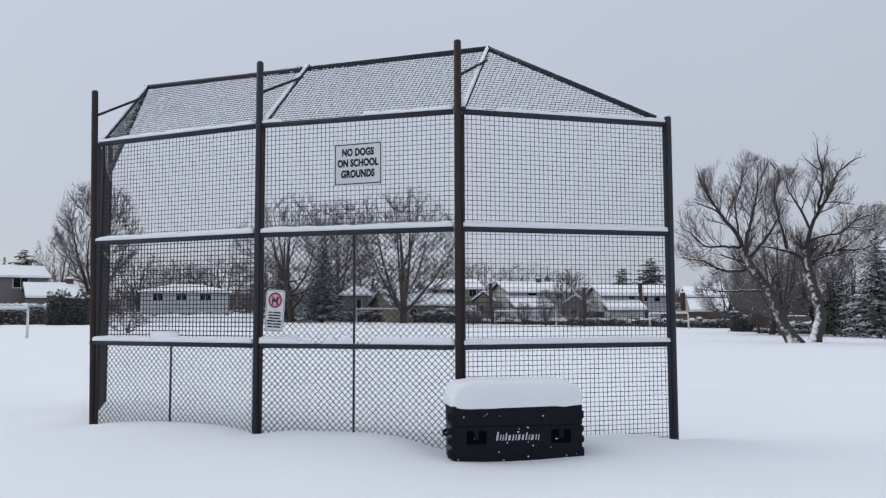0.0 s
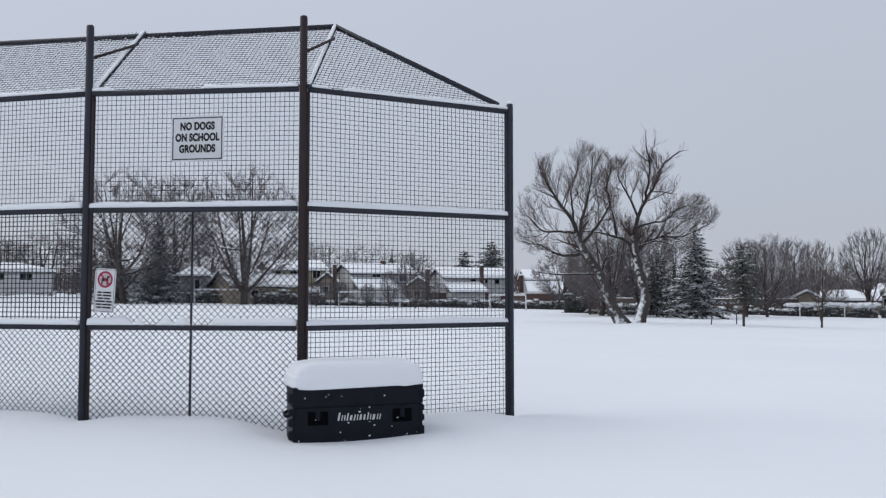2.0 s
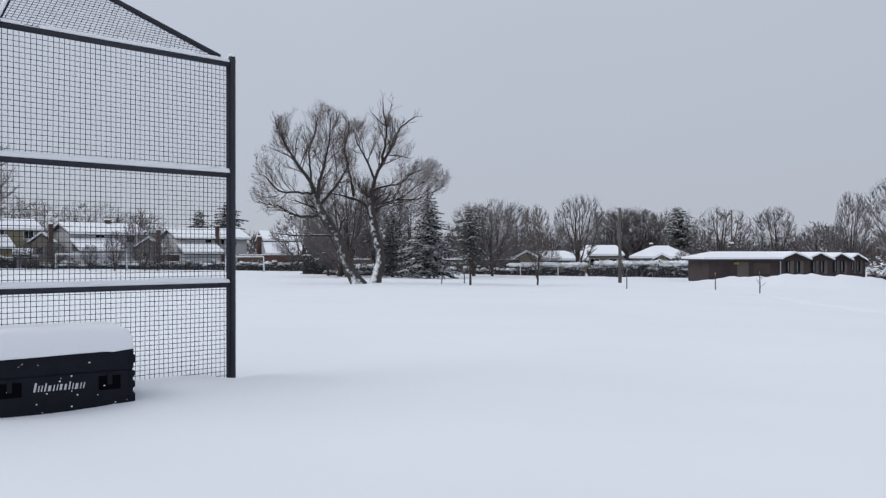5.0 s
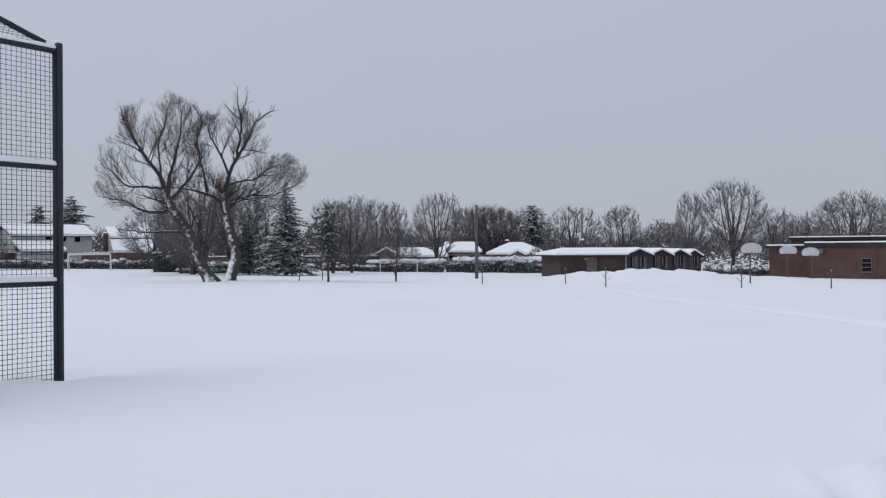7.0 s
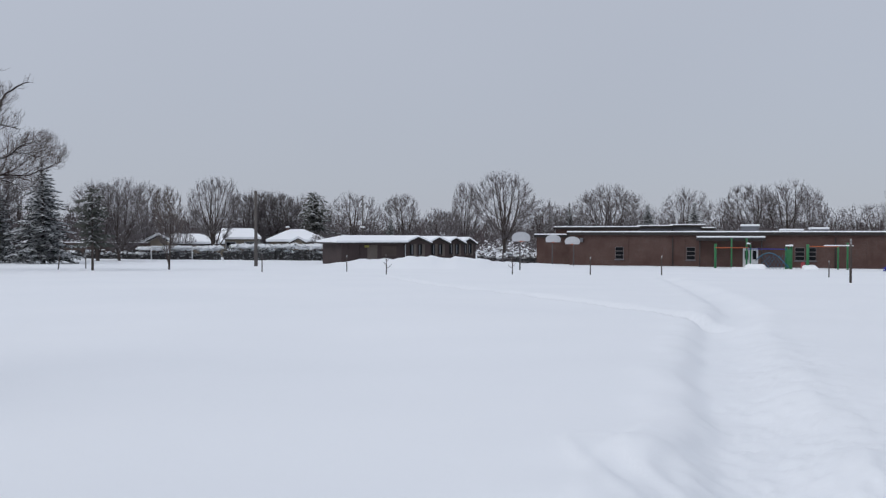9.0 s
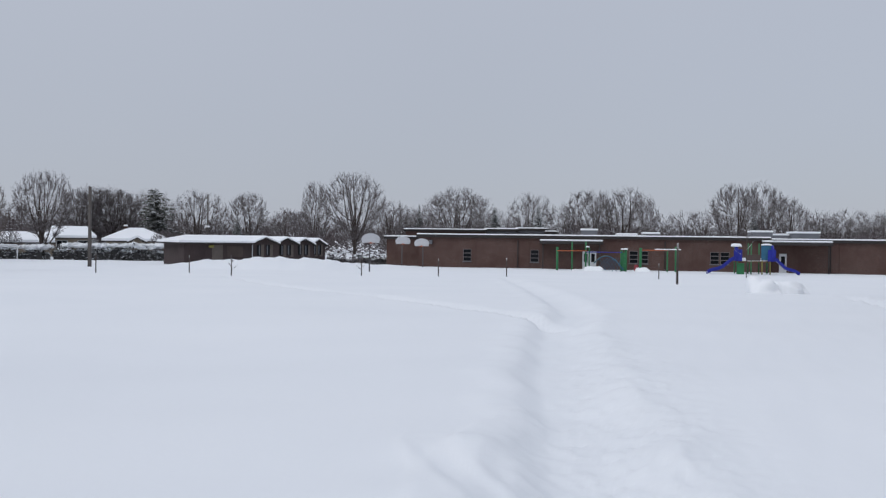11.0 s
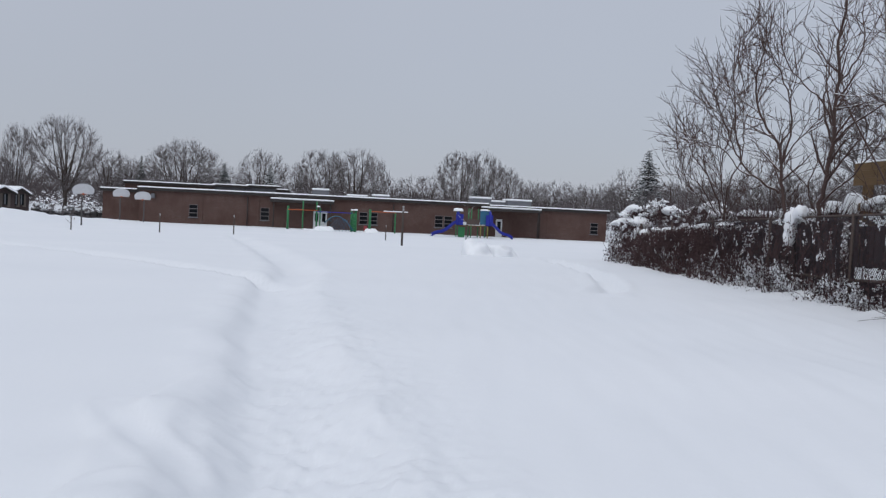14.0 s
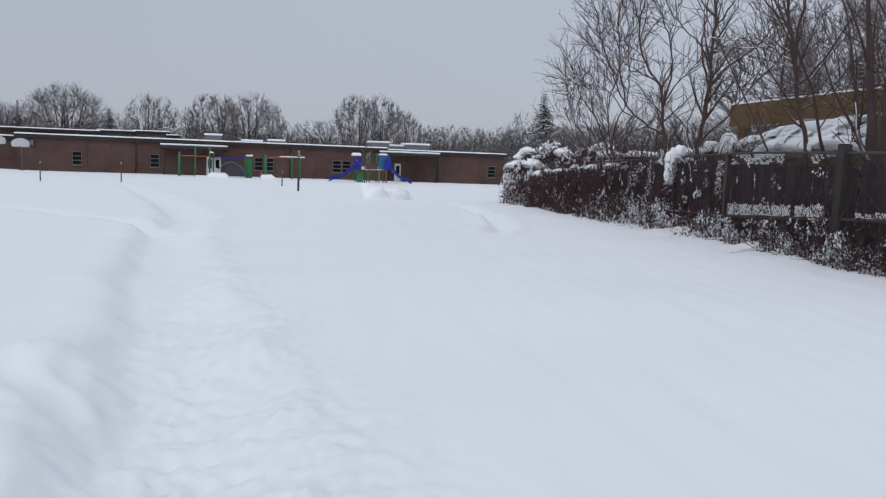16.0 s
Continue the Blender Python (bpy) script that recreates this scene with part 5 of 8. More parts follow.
# ---- the far woods: a twiggy belt closing the view behind gardens and school ----
def far_woods():
    rng = random.Random(19)
    s = Shape()
    for k in range(430):
        az = -37 + 162 * (k + rng.random()) / 430
        r = rng.uniform(146, 182)
        x, y = polar(az, r)
        H = 7.6 + 1.8 * noise.noise((az * 0.35, 1.0, 0)) + 1.4 * noise.noise((az * 1.4, 4.0, 0)) + rng.uniform(-2.6, 0.6)
        W = rng.uniform(5.0, 9.5)
        o = Vector((x, y, gz(x, y) - 0.3))
        foot = o + Vector((0, 0, 0.12 * H))
        for j in range(250):
            d = Vector((rng.gauss(0, 1), rng.gauss(0, 1), rng.gauss(0.5, 0.9))).normalized()
            f = rng.uniform(0.45, 1.0) ** 0.6 * (1 + 0.09 * noise.noise(d * 2.0 + Vector((k, 0, 0))))
            q = o + Vector((d.x * W / 2 * f, d.y * W / 2 * f, H * (0.42 + 0.58 * d.z * f)))
            e = q - foot
            back = e.normalized() * rng.uniform(0.25, 0.6) * min(2.2, e.length) + Vector((rng.gauss(0, 0.25), rng.gauss(0, 0.25), rng.gauss(0, 0.25)))
            p = q - back
            w = back.orthogonal().normalized()
            w.rotate(Matrix.Rotation(rng.uniform(0, 3.14), 3, back.normalized()))
            w = w * rng.uniform(0.06, 0.13)
            s.add([p - w, p + w, q], [(0, 1, 2)])
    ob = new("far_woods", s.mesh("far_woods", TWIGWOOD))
    tagged(ob, "belt of bare grey-brown woodland beyond the houses", "woodland", "", "stuff")


far_woods()

# ---- houses beyond the field ----
def gable(s, w, d, z0, z1, over=0.4, th=0.16, hip=0.0):
    """A pitched slab, ridge along x; hip pulls the ridge's ends in."""
    x, y = w / 2 + over, d / 2 + over
    lo = [(-x, -y, z0), (x, -y, z0), (x, y, z0), (-x, y, z0), (-x + hip, 0, z1), (x - hip, 0, z1)]
    hi = [(a, b, c + th) for a, b, c in lo]
    f = [(0, 1, 5, 4), (2, 3, 4, 5), (1, 2, 5), (3, 0, 4)] if hip else [(0, 1, 5, 4), (2, 3, 4, 5)]
    fs = [tuple(i + 6 for i in q) for q in f] + [tuple(reversed(q)) for q in f]
    rim = [0, 1, 2, 3] if hip else [0, 1, 5, 2, 3, 4]
    for a, b in zip(rim, rim[1:] + rim[:1]):
        fs.append((a, b, b + 6, a + 6))
    return s.add(lo + hi, fs)


def house(az, r, turn, w, d, eave, ridge, wall, label, windows=(), hip=0.0, chimney=None, wing=None, across=False, door=None):
    """A house: walls with gables, eaves, snow-laden roof, windows, chimney and a lower wing."""
    x, y = polar(az, r)
    z = gz(x, y)
    th = thing("house", x, y, z - 0.1, -az + turn, label, "house", "houses beyond the field")
    rt = 90 if across else 0
    W, D = (d, w) if across else (w, d)
    s = Shape().box(-w / 2, -d / 2, 0, w / 2, d / 2, eave)
    if not hip:
        g = [(-W / 2, -D / 2, eave), (-W / 2, D / 2, eave), (-W / 2, 0, ridge - 0.05), (W / 2, -D / 2, eave), (W / 2, D / 2, eave), (W / 2, 0, ridge - 0.05)]
        if across:
            g = [(-b, a, c) for a, b, c in g]
        s.add(g, [(0, 1, 2), (5, 4, 3), (0, 2, 5, 3), (1, 4, 5, 2)])
    part("wall", s, wall, th)
    part("roof", gable(Shape(), W, D, eave - 0.12, ridge - 0.02, 0.45, 0.12, hip), FASCIA, th, "", False, (0, 0, 0), rt)
    part("roof_snow", gable(Shape(), W, D, eave + 0.005, ridge + 0.105, 0.43, 0.3, hip), SNOWCAP, th, "thick snow on the roof", False, (0, 0, 0), rt)
    for wx, wz, ww, wh in windows:
        win = part("window", Shape().box(wx - ww / 2 - 0.07, -d / 2 - 0.05, wz - wh / 2 - 0.07, wx + ww / 2 + 0.07, -d / 2 + 0.02, wz + wh / 2 + 0.07), DOORWHITE, th, "white-framed window")
        n = 2 if ww > 0.9 else 1
        for k in range(n):
            a, b = wx - ww / 2 + ww * k / n + 0.03, wx - ww / 2 + ww * (k + 1) / n - 0.03
            part("pane", Shape().box(a, -d / 2 - 0.07, wz - wh / 2, b, -d / 2 - 0.055, wz + wh / 2), GLASS, win, "dark glass")
        part("sill", Shape().box(wx - ww / 2 - 0.1, -d / 2 - 0.14, wz - wh / 2 - 0.13, wx + ww / 2 + 0.1, -d / 2 - 0.052, wz - wh / 2 - 0.075), WHITEPAINT, win)
    if door:
        part("door", Shape().box(door - 0.5, -d / 2 - 0.05, 0.1, door + 0.5, -d / 2 + 0.02, 2.2), FASCIA, th)
    if chimney:
        cx, cz, cw, outer = (*chimney, *(0.68, False)[len(chimney) - 2:])
        outer = outer or across
        y0, y1 = (-d / 2 - 0.55, -d / 2 - 0.06) if outer else (-0.4, 0.3)
        ch = part("chimney", Shape().box(cx - cw / 2, y0, 0 if outer or abs(cx) > w / 2 else eave - 0.5, cx + cw / 2, y1, cz, 0.03), BRICK, th, "brick chimney")
        part("chimney_snow", lump(cw + 0.08, 0.75, 0.2, cx, 12, 5), SNOWCAP, ch, "", True, (cx, (y0 + y1) / 2, cz))
    if wing:
        wx0, wx1, we, wr = wing
        s = Shape().box(wx0, -d / 2 - 3.2, 0, wx1, -d / 2 - 0.01, we)
        part("wing_wall", s, wall, th)
        for k, m in ((0.0, FASCIA), (0.13, SNOWCAP)):
            t = 0.12 if k == 0 else 0.32
            q = Shape()
            lo = [(wx0 - 0.3, -d / 2 - 3.6, we - 0.1 + k), (wx1 + 0.3, -d / 2 - 3.6, we - 0.1 + k), (wx1 + 0.3, -d / 2 - 0.05, wr + k), (wx0 - 0.3, -d / 2 - 0.05, wr + k)]
            q.add(lo + [(a, b, c + t) for a, b, c in lo], [(3, 2, 1, 0), (4, 5, 6, 7), (0, 1, 5, 4), (1, 2, 6, 5), (2, 3, 7, 6), (3, 0, 4, 7)])
            part("wing_roof" if k == 0 else "wing_snow", q, m, th)
    return th


house(-28.95, 124, 8, 13.0, 8.0, 6.0, 7.4, SIDE_MAUVE, "mauve-grey two-storey house with snow on its roof", ((3.4, 5.35, 1.75, 1.2), (-2.5, 5.35, 1.4, 1.2)), wing=None)
house(-25.4, 119, 6, 5.6, 7.0, 3.3, 5.0, SIDE_MAUVE, "low mauve-grey garage wing with snow on its roof", ((1.0, 2.2, 1.0, 0.8),), chimney=(2.2, 5.9, 0.9))
house(-17.35, 138, 0, 13.1, 8.5, 4.45, 5.5, SIDE_WHITE, "white raised bungalow with hipped snowy roof", ((-3.98, 3.8, 1.4, 1.0), (-0.55, 3.8, 1.6, 1.0), (3.0, 3.8, 1.7, 1.0)), hip=4.8)
house(-9.6, 128, 2, 5.4, 8.0, 3.9, 5.3, SIDE_WHITE, "pale bungalow half hidden by trees", ((-1.5, 2.6, 1.2, 1.0),), hip=2.4)
house(-5.95, 121, -8, 3.4, 7.0, 3.7, 4.7, SIDE_GREY, "blue-grey house with a rounded snowy roof", ((0.6, 2.6, 0.7, 1.2),), hip=1.2)
house(-2.9, 117, 24, 6.6, 7.0, 2.4, 4.4, SIDE_TAN, "tan house with a broad snowy roof", ((0.0, 1.5, 1.0, 0.8),), chimney=(-2.2, 5.2))
house(0.25, 124, 14, 8.0, 8.0, 4.85, 6.1, SIDE_BEIGE, "beige two-storey house with snowy roofs", ((-0.75, 4.3, 0.95, 0.95), (2.65, 4.3, 1.15, 1.0), (-2.9, 4.3, 0.9, 0.9)), wing=(-4.3, -0.2, 2.4, 3.9))
house(1.6, 112, 0, 1.3, 1.5, 1.75, 2.15, SIDE_GREY, "small grey garden shed with snowy roof", ())
house(2.73, 118, -3, 2.3, 6.0, 3.2, 4.35, SIDE_TAN, "small tan gabled house end with snowy roof", ((-0.2, 2.2, 0.8, 0.8),), across=True, chimney=(1.05, 5.6, 0.5))
house(5.9, 124, 22, 9.8, 7.6, 4.55, 5.9, SIDE_WHITE, "white split-level house with a snowy roof", ((-1.3, 4.1, 1.2, 0.75), (2.9, 4.0, 1.2, 0.8)), chimney=(1.3, 6.7), wing=(-5.0, 0.4, 2.3, 3.7))
house(9.03, 117, -4, 2.6, 6.0, 2.9, 4.0, SIDE_TAN, "tan gabled house end with brick chimney", ((-0.2, 1.9, 0.9, 0.6),), across=True, chimney=(1.25, 5.2, 0.6))
house(12.4, 122, 18, 9.6, 8.0, 4.2, 5.45, SIDE_WHITE, "white house with dark windows and snowy roof", ((-0.7, 3.9, 0.85, 0.85), (1.3, 3.9, 0.45, 0.8), (2.9, 3.9, 0.8, 0.9)), chimney=(0.45, 6.0, 0.45, True), wing=(-4.8, 0.0, 2.2, 3.3))
house(17.25, 122, 8, 4.6, 8.0, 4.1, 5.3, SIDE_WHITE, "white house beside the willows with snowy roof", ((0.25, 3.75, 0.65, 0.75),), chimney=(-3.2, 4.7, 0.6, True), wing=(-2.4, 2.6, 2.1, 3.7))
house(34.25, 105, 0, 3.0, 6.0, 1.75, 2.65, SIDE_TAN, "tan gabled garage behind the hedge", (), across=True)
house(36.7, 112, 2, 5.6, 7.0, 1.75, 2.65, SIDE_TAN, "low tan bungalow wing with a snowy roof", ((0.8, 1.3, 1.3, 0.6),))
house(39.3, 117, 2, 5.0, 8.0, 2.4, 3.5, SIDE_TAN, "tan bungalow with a broad snowy roof", ((-1, 1.6, 1.2, 0.8), (1.4, 1.6, 1.2, 0.8)), hip=0.9)
house(43.2, 116, 2, 7.4, 9.0, 2.2, 3.5, SIDE_TAN, "bungalow with hipped snowy roof", ((-2, 1.45, 1.3, 0.8), (2.4, 1.45, 1.1, 0.8)), hip=3.2, chimney=(-1.2, 4.1, 0.5))
house(43.3, 110.5, 0, 1.5, 2.0, 2.05, 2.55, SIDE_TAN, "small gabled porch with a snowy roof", (), across=True)


def clod(w, d, h, seed):
    """A rounded, lumpy heap of snow, closed all round."""
    s = Shape()
    nu, nv = 20, 12
    vs, fs = [], []
    for j in range(nv + 1):
        b = math.pi * j / nv
        for i in range(nu):
            a = 2 * math.pi * i / nu
            p = Vector((math.sin(b) * math.cos(a), math.sin(b) * math.sin(a), -math.cos(b)))
            k = 1 + 0.32 * noise.noise(p * 1.3 + Vector((seed, 0, 0))) + 0.24 * noise.noise(p * 3.1 + Vector((0, seed, 0))) + 0.12 * noise.noise(p * 7.0 + Vector((0, 0, seed)))
            vs.append((p.x * w / 2 * k, p.y * d / 2 * k, p.z * h / 2 * k))
    for j in range(nv):
        for i in range(nu):
            e = (i + 1) % nu
            fs.append((j * nu + i, j * nu + e, (j + 1) * nu + e, (j + 1) * nu + i))
    return s.add(vs, fs)


# ---- hedges and the back fence along the field ----
def leaves(s, rng, n, x0, x1, y0, y1, z0, z1, size, top=None):
    """n small crumpled leaves in a block; top(x) bounds the height."""
    for _ in range(n):
        x, y = rng.uniform(x0, x1), rng.uniform(y0, y1)
        zt = z1 if top is None else z0 + (z1 - z0) * top(x, y)
        z = rng.uniform(z0, max(z0 + 0.05, zt))
        a = rng.uniform(0.5, 1.2) * size
        u = Vector((rng.gauss(0, 1), rng.gauss(0, 1), rng.gauss(0, 1))).normalized()
        v = u.orthogonal().normalized()
        c = Vector((x, y, z))
        s.add([c - u * a, c + v * a * 0.6, c + u * a, c - v * a * 0.6 + u.cross(v) * a * 0.3], [(0, 1, 2), (0, 2, 3)])


def hedge(az0, r0, az1, r1, h, depth, label, seed, dens=26, mat_=None, size=0.14, laden=1.0, blanket=0.0):
    """A hedge run: twiggy leaf mass with an uneven crest, lying snow on it."""
    rng = random.Random(seed)
    a, b = Vector((*polar(az0, r0), 0)), Vector((*polar(az1, r1), 0))
    L = (b - a).length
    zs = min(gz(a.x, a.y), gz(b.x, b.y))
    th = thing("hedge", a.x, a.y, zs, math.degrees(math.atan2(b.y - a.y, b.x - a.x)), label, "hedge", "hedges along the field", "")
    top = lambda x, y: 0.78 + 0.3 * noise.noise((x * 0.9 + seed, y, 0)) + 0.14 * noise.noise((x * 3.1, y * 2, seed))
    core, n = Shape(), max(2, int(L / 0.7))
    for k in range(n):
        t = 0.86 * top(L * (k + 0.5) / n, 0) * (h + 0.2) - 0.2
        core.box(L * k / n, -depth * 0.22, -0.3, L * (k + 1.02) / n, depth * 0.22, max(0.2, t * 0.92), 0.2)
    part("inner_growth", core, HEDGE, th)
    s = Shape()
    leaves(s, rng, int(L * dens * h * 3.4), 0, L, -depth / 2, depth / 2, -0.2, h, size, top)
    tagged(part("foliage", s, mat_ or HEDGE, th), kind="stuff")
    q = Shape()
    n = int(L / 0.8 * laden)
    for k in range(n):
        x = L * (k + rng.random()) / n
        t = top(x, 0) * (h + 0.2) - 0.2
        c = lump(rng.uniform(0.4, 1.4), depth * rng.uniform(0.3, 0.9), rng.uniform(0.08, 0.22), seed + k * 1.3, 10, 4, rough=0.3)
        q.add([Vector(p) + Vector((x, rng.uniform(-0.5, 0.1), t - 0.1 - 0.25 * rng.random() ** 2)) for p in c.v], c.f)
    if blanket:
        n = int(L / 0.9)
        for k in range(n):
            x = L * (k + 0.5) / n
            if noise.noise((x * 0.5, seed, 2.0)) > -0.32:
                c = clod(rng.uniform(1.2, 2.1), depth * rng.uniform(0.8, 1.2), blanket * rng.uniform(0.8, 1.4), seed + k * 0.77)
                q.add([Vector(p) + Vector((x, rng.uniform(-0.3, 0.1), h * 0.84 + rng.gauss(0, 0.07))) for p in c.v], c.f)
    tagged(part("snow_cover", q, SNOWCAP, th, "broken cover of snow", True), kind="stuff")
    return th


hedge(-25.6, 104, -23.1, 104, 4.3, 2.4, "big dark evergreen shrub dusted with snow", 13, 90, NEEDLE, 0.15)
hedge(-31.0, 112, -25.6, 111, 2.7, 1.8, "snow-laden bushes before the grey house", 23, 22, None, 0.18, 1.0, 0.3)
hedge(20.6, 86, 26.0, 84, 0.8, 1.2, "low dark brush behind the willows", 31, 18, None, 0.14, 0.8)
hedge(55.6, 92, 60.2, 94, 1.5, 1.6, "grey twiggy brush beyond the portables", 21, 14, TWIGFAR, 0.2, 0.5)
hedge(-21.3, 127, -10.5, 127, 0.75, 1.0, "low snowy hedge along the far side", 3, 16, None, 0.14)
hedge(-11.0, 126, -8.0, 124, 1.6, 1.4, "low snowy hedge along the far side", 4, 14, None, 0.22)
hedge(-8.5, 120, 2.5, 111, 2.2, 1.4, "low snowy hedge along the far side", 5, 16, None, 0.2)
hedge(2.5, 112, 14.4, 113, 1.55, 1.3, "snowy brush in front of the back gardens", 6, 26, None, 0.13, 1.5)
hedge(14.4, 112, 18.9, 110, 1.5, 1.3, "snowy brush in front of the back gardens", 7, 26, None, 0.13, 1.5)
hedge(18.9, 92, 20.7, 91, 2.7, 2.0, "dark evergreen bushes behind the willows", 14, 60, NEEDLE, 0.14)
hedge(22.0, 92, 26.5, 96, 1.5, 1.4, "dark hedge with patches of snow", 15, 22, None, 0.18)
hedge(26.5, 99, 33.0, 95, 1.25, 1.4, "dark hedge with patches of snow", 8, 22, None, 0.16)
hedge(33.0, 95, 38.2, 96, 1.55, 1.4, "dark hedge under a blanket of snow", 18, 22, None, 0.16, 0.6, 0.3)
hedge(38.4, 96, 45.4, 98, 2.0, 1.6, "dark hedge with thick snow on top", 9, 26, None, 0.16, 0.8, 0.42)


def back_fence(az0, r0, az1, r1, h, seed, paint=None):
    paint = paint or FENCEDARK
    a, b = Vector((*polar(az0, r0), 0)), Vector((*polar(az1, r1), 0))
    L = (b - a).length
    mid = a.lerp(b, 0.5)
    z = min(max(gz(a.x, a.y), gz(mid.x, mid.y)), gz(mid.x, mid.y)) - 0.1
    th = thing("garden_fence", a.x, a.y, z, math.degrees(math.atan2(b.y - a.y, b.x - a.x)), "dark wooden garden fence far across the snow", "fence", "garden fences")
    n = int(L / 2.4)
    post = Shape().box(-0.06, -0.06, 0, 0.06, 0.06, h + 0.12, 0.01).mesh("post", paint)
    panel = Shape()
    line = [(0.06, 0.015)]
    for k in range(12):
        x = 0.06 + k * 0.19
        line += [(x, -0.015), (x + 0.175, -0.015), (x + 0.18, -0.002), (x + 0.187, -0.002)]
    line += [(2.34, -0.015), (2.34, 0.015)]
    m = len(line)
    panel.add([(x, y, 0.12) for x, y in line] + [(x, y, h) for x, y in line], [(i, (i + 1) % m, m + (i + 1) % m, m + i) for i in range(m)] + [tuple(range(m, 2 * m))])
    panel = panel.mesh("panel", paint)
    for k in range(n + 1):
        piece("post", post, th, pose(k * 2.4, 0, 0))
        if k < n:
            piece("panel", panel, th, pose(k * 2.4, 0, 0))
    part("fence_snow", snow_strip(Vector((0, 0, h)), Vector((n * 2.4, 0, h)), 0.12, 0.12, seed), SNOWCAP, th, "", True)


back_fence(9.0, 116, 14.5, 117, 2.05, 1.1, FENCERED)
back_fence(14.6, 116, 19.5, 112, 2.15, 2.2, FENCERED)
back_fence(19.5, 112, 34.0, 100, 1.7, 3.3)


def soccer_goal(az, r, turn, w=5.5, h=1.9):
    x, y = polar(az, r)
    th = thing("soccer_goal", x, y, gz(x, y) - 0.1, -az + turn, "white tubular soccer goal standing in snow", "soccer goal", "soccer goals")
    for sx in (-1, 1):
        part("goal_post", Shape().tube([(sx * w / 2, 0, 0), (sx * w / 2, 0, h)], 0.055, 8), WHITEPAINT, th, "", True)
        part("back_stay", Shape().tube([(sx * w / 2, 0, h), (sx * w / 2, 0.7, h - 0.05), (sx * w / 2, 1.6, 0)], 0.035, 6), WHITEPAINT, th, "", True)
    part("crossbar", Shape().tube([(-w / 2, 0, h), (w / 2, 0, h)], 0.055, 8), WHITEPAINT, th, "", True)
    part("bar_snow", snow_strip(Vector((-w / 2, 0, h + 0.05)), Vector((w / 2, 0, h + 0.05)), 0.14, 0.1, az), SNOWCAP, th, "", True)


soccer_goal(-29.2, 52.5, 0, 4.6, 1.75)
soccer_goal(15.02, 101, -6, 4.4)
soccer_goal(5.5, 104, -6, 7.6)
soccer_goal(-4.5, 108, -4, 6.0)
soccer_goal(35.1, 94, 0, 4.2, 1.45)

# ---- the school ----
SCH = Vector((79.3, 36.8, 0))                      # a point of the front, and its run
SDIR = Vector((0.29, -0.957, 0)).normalized()
STURN = math.degrees(math.atan2(SDIR.y, SDIR.x))
SBASE = -1.85


def school_window(parent, x0, x1, z0, z1, y, rows=3, cols=1):
    """A recessed steel window: frame, bars and dark panes."""
    w = part("window", Shape().box(x0 - 0.02, y - 0.03, z0 - 0.03, x1 + 0.02, y + 0.06, z1 + 0.02), WINFRAME, parent, "grey-framed window")
    part("window_sill", Shape().box(x0 - 0.1, y - 0.11, z0 - 0.1, x1 + 0.1, y - 0.005, z0 - 0.032), UNITGREY, w, "grey stone sill")
    for i in range(cols):
        for j in range(rows):
            a, b = x0 + (x1 - x0) * i / cols, x0 + (x1 - x0) * (i + 1) / cols
            c, d = z0 + (z1 - z0) * j / rows, z0 + (z1 - z0) * (j + 1) / rows
            part("pane", Shape().box(a + 0.02, y - 0.045, c + 0.035, b - 0.02, y - 0.032, d - 0.035), GLASS, w, "dark glass")


def flat_roof(parent, x0, x1, y0, y1, z, name="roof"):
    part(name, Shape().box(x0 - 0.25, y0 - 0.3, z, x1 + 0.25, y1, z + 0.3, 0.01), FASCIA, parent, "dark fascia")
    s = snow_strip(Vector((x0 - 0.2, y0 - 0.12, z + 0.29)), Vector((x1 + 0.2, y0 - 0.12, z + 0.29)), 0.5, 0.14, x0)
    part("roof_snow", s.box(x0 - 0.2, y0 - 0.15, z + 0.302, x1 + 0.2, y1 - 0.1, z + 0.36), SNOWCAP, parent, "snow along the roof edge", False)


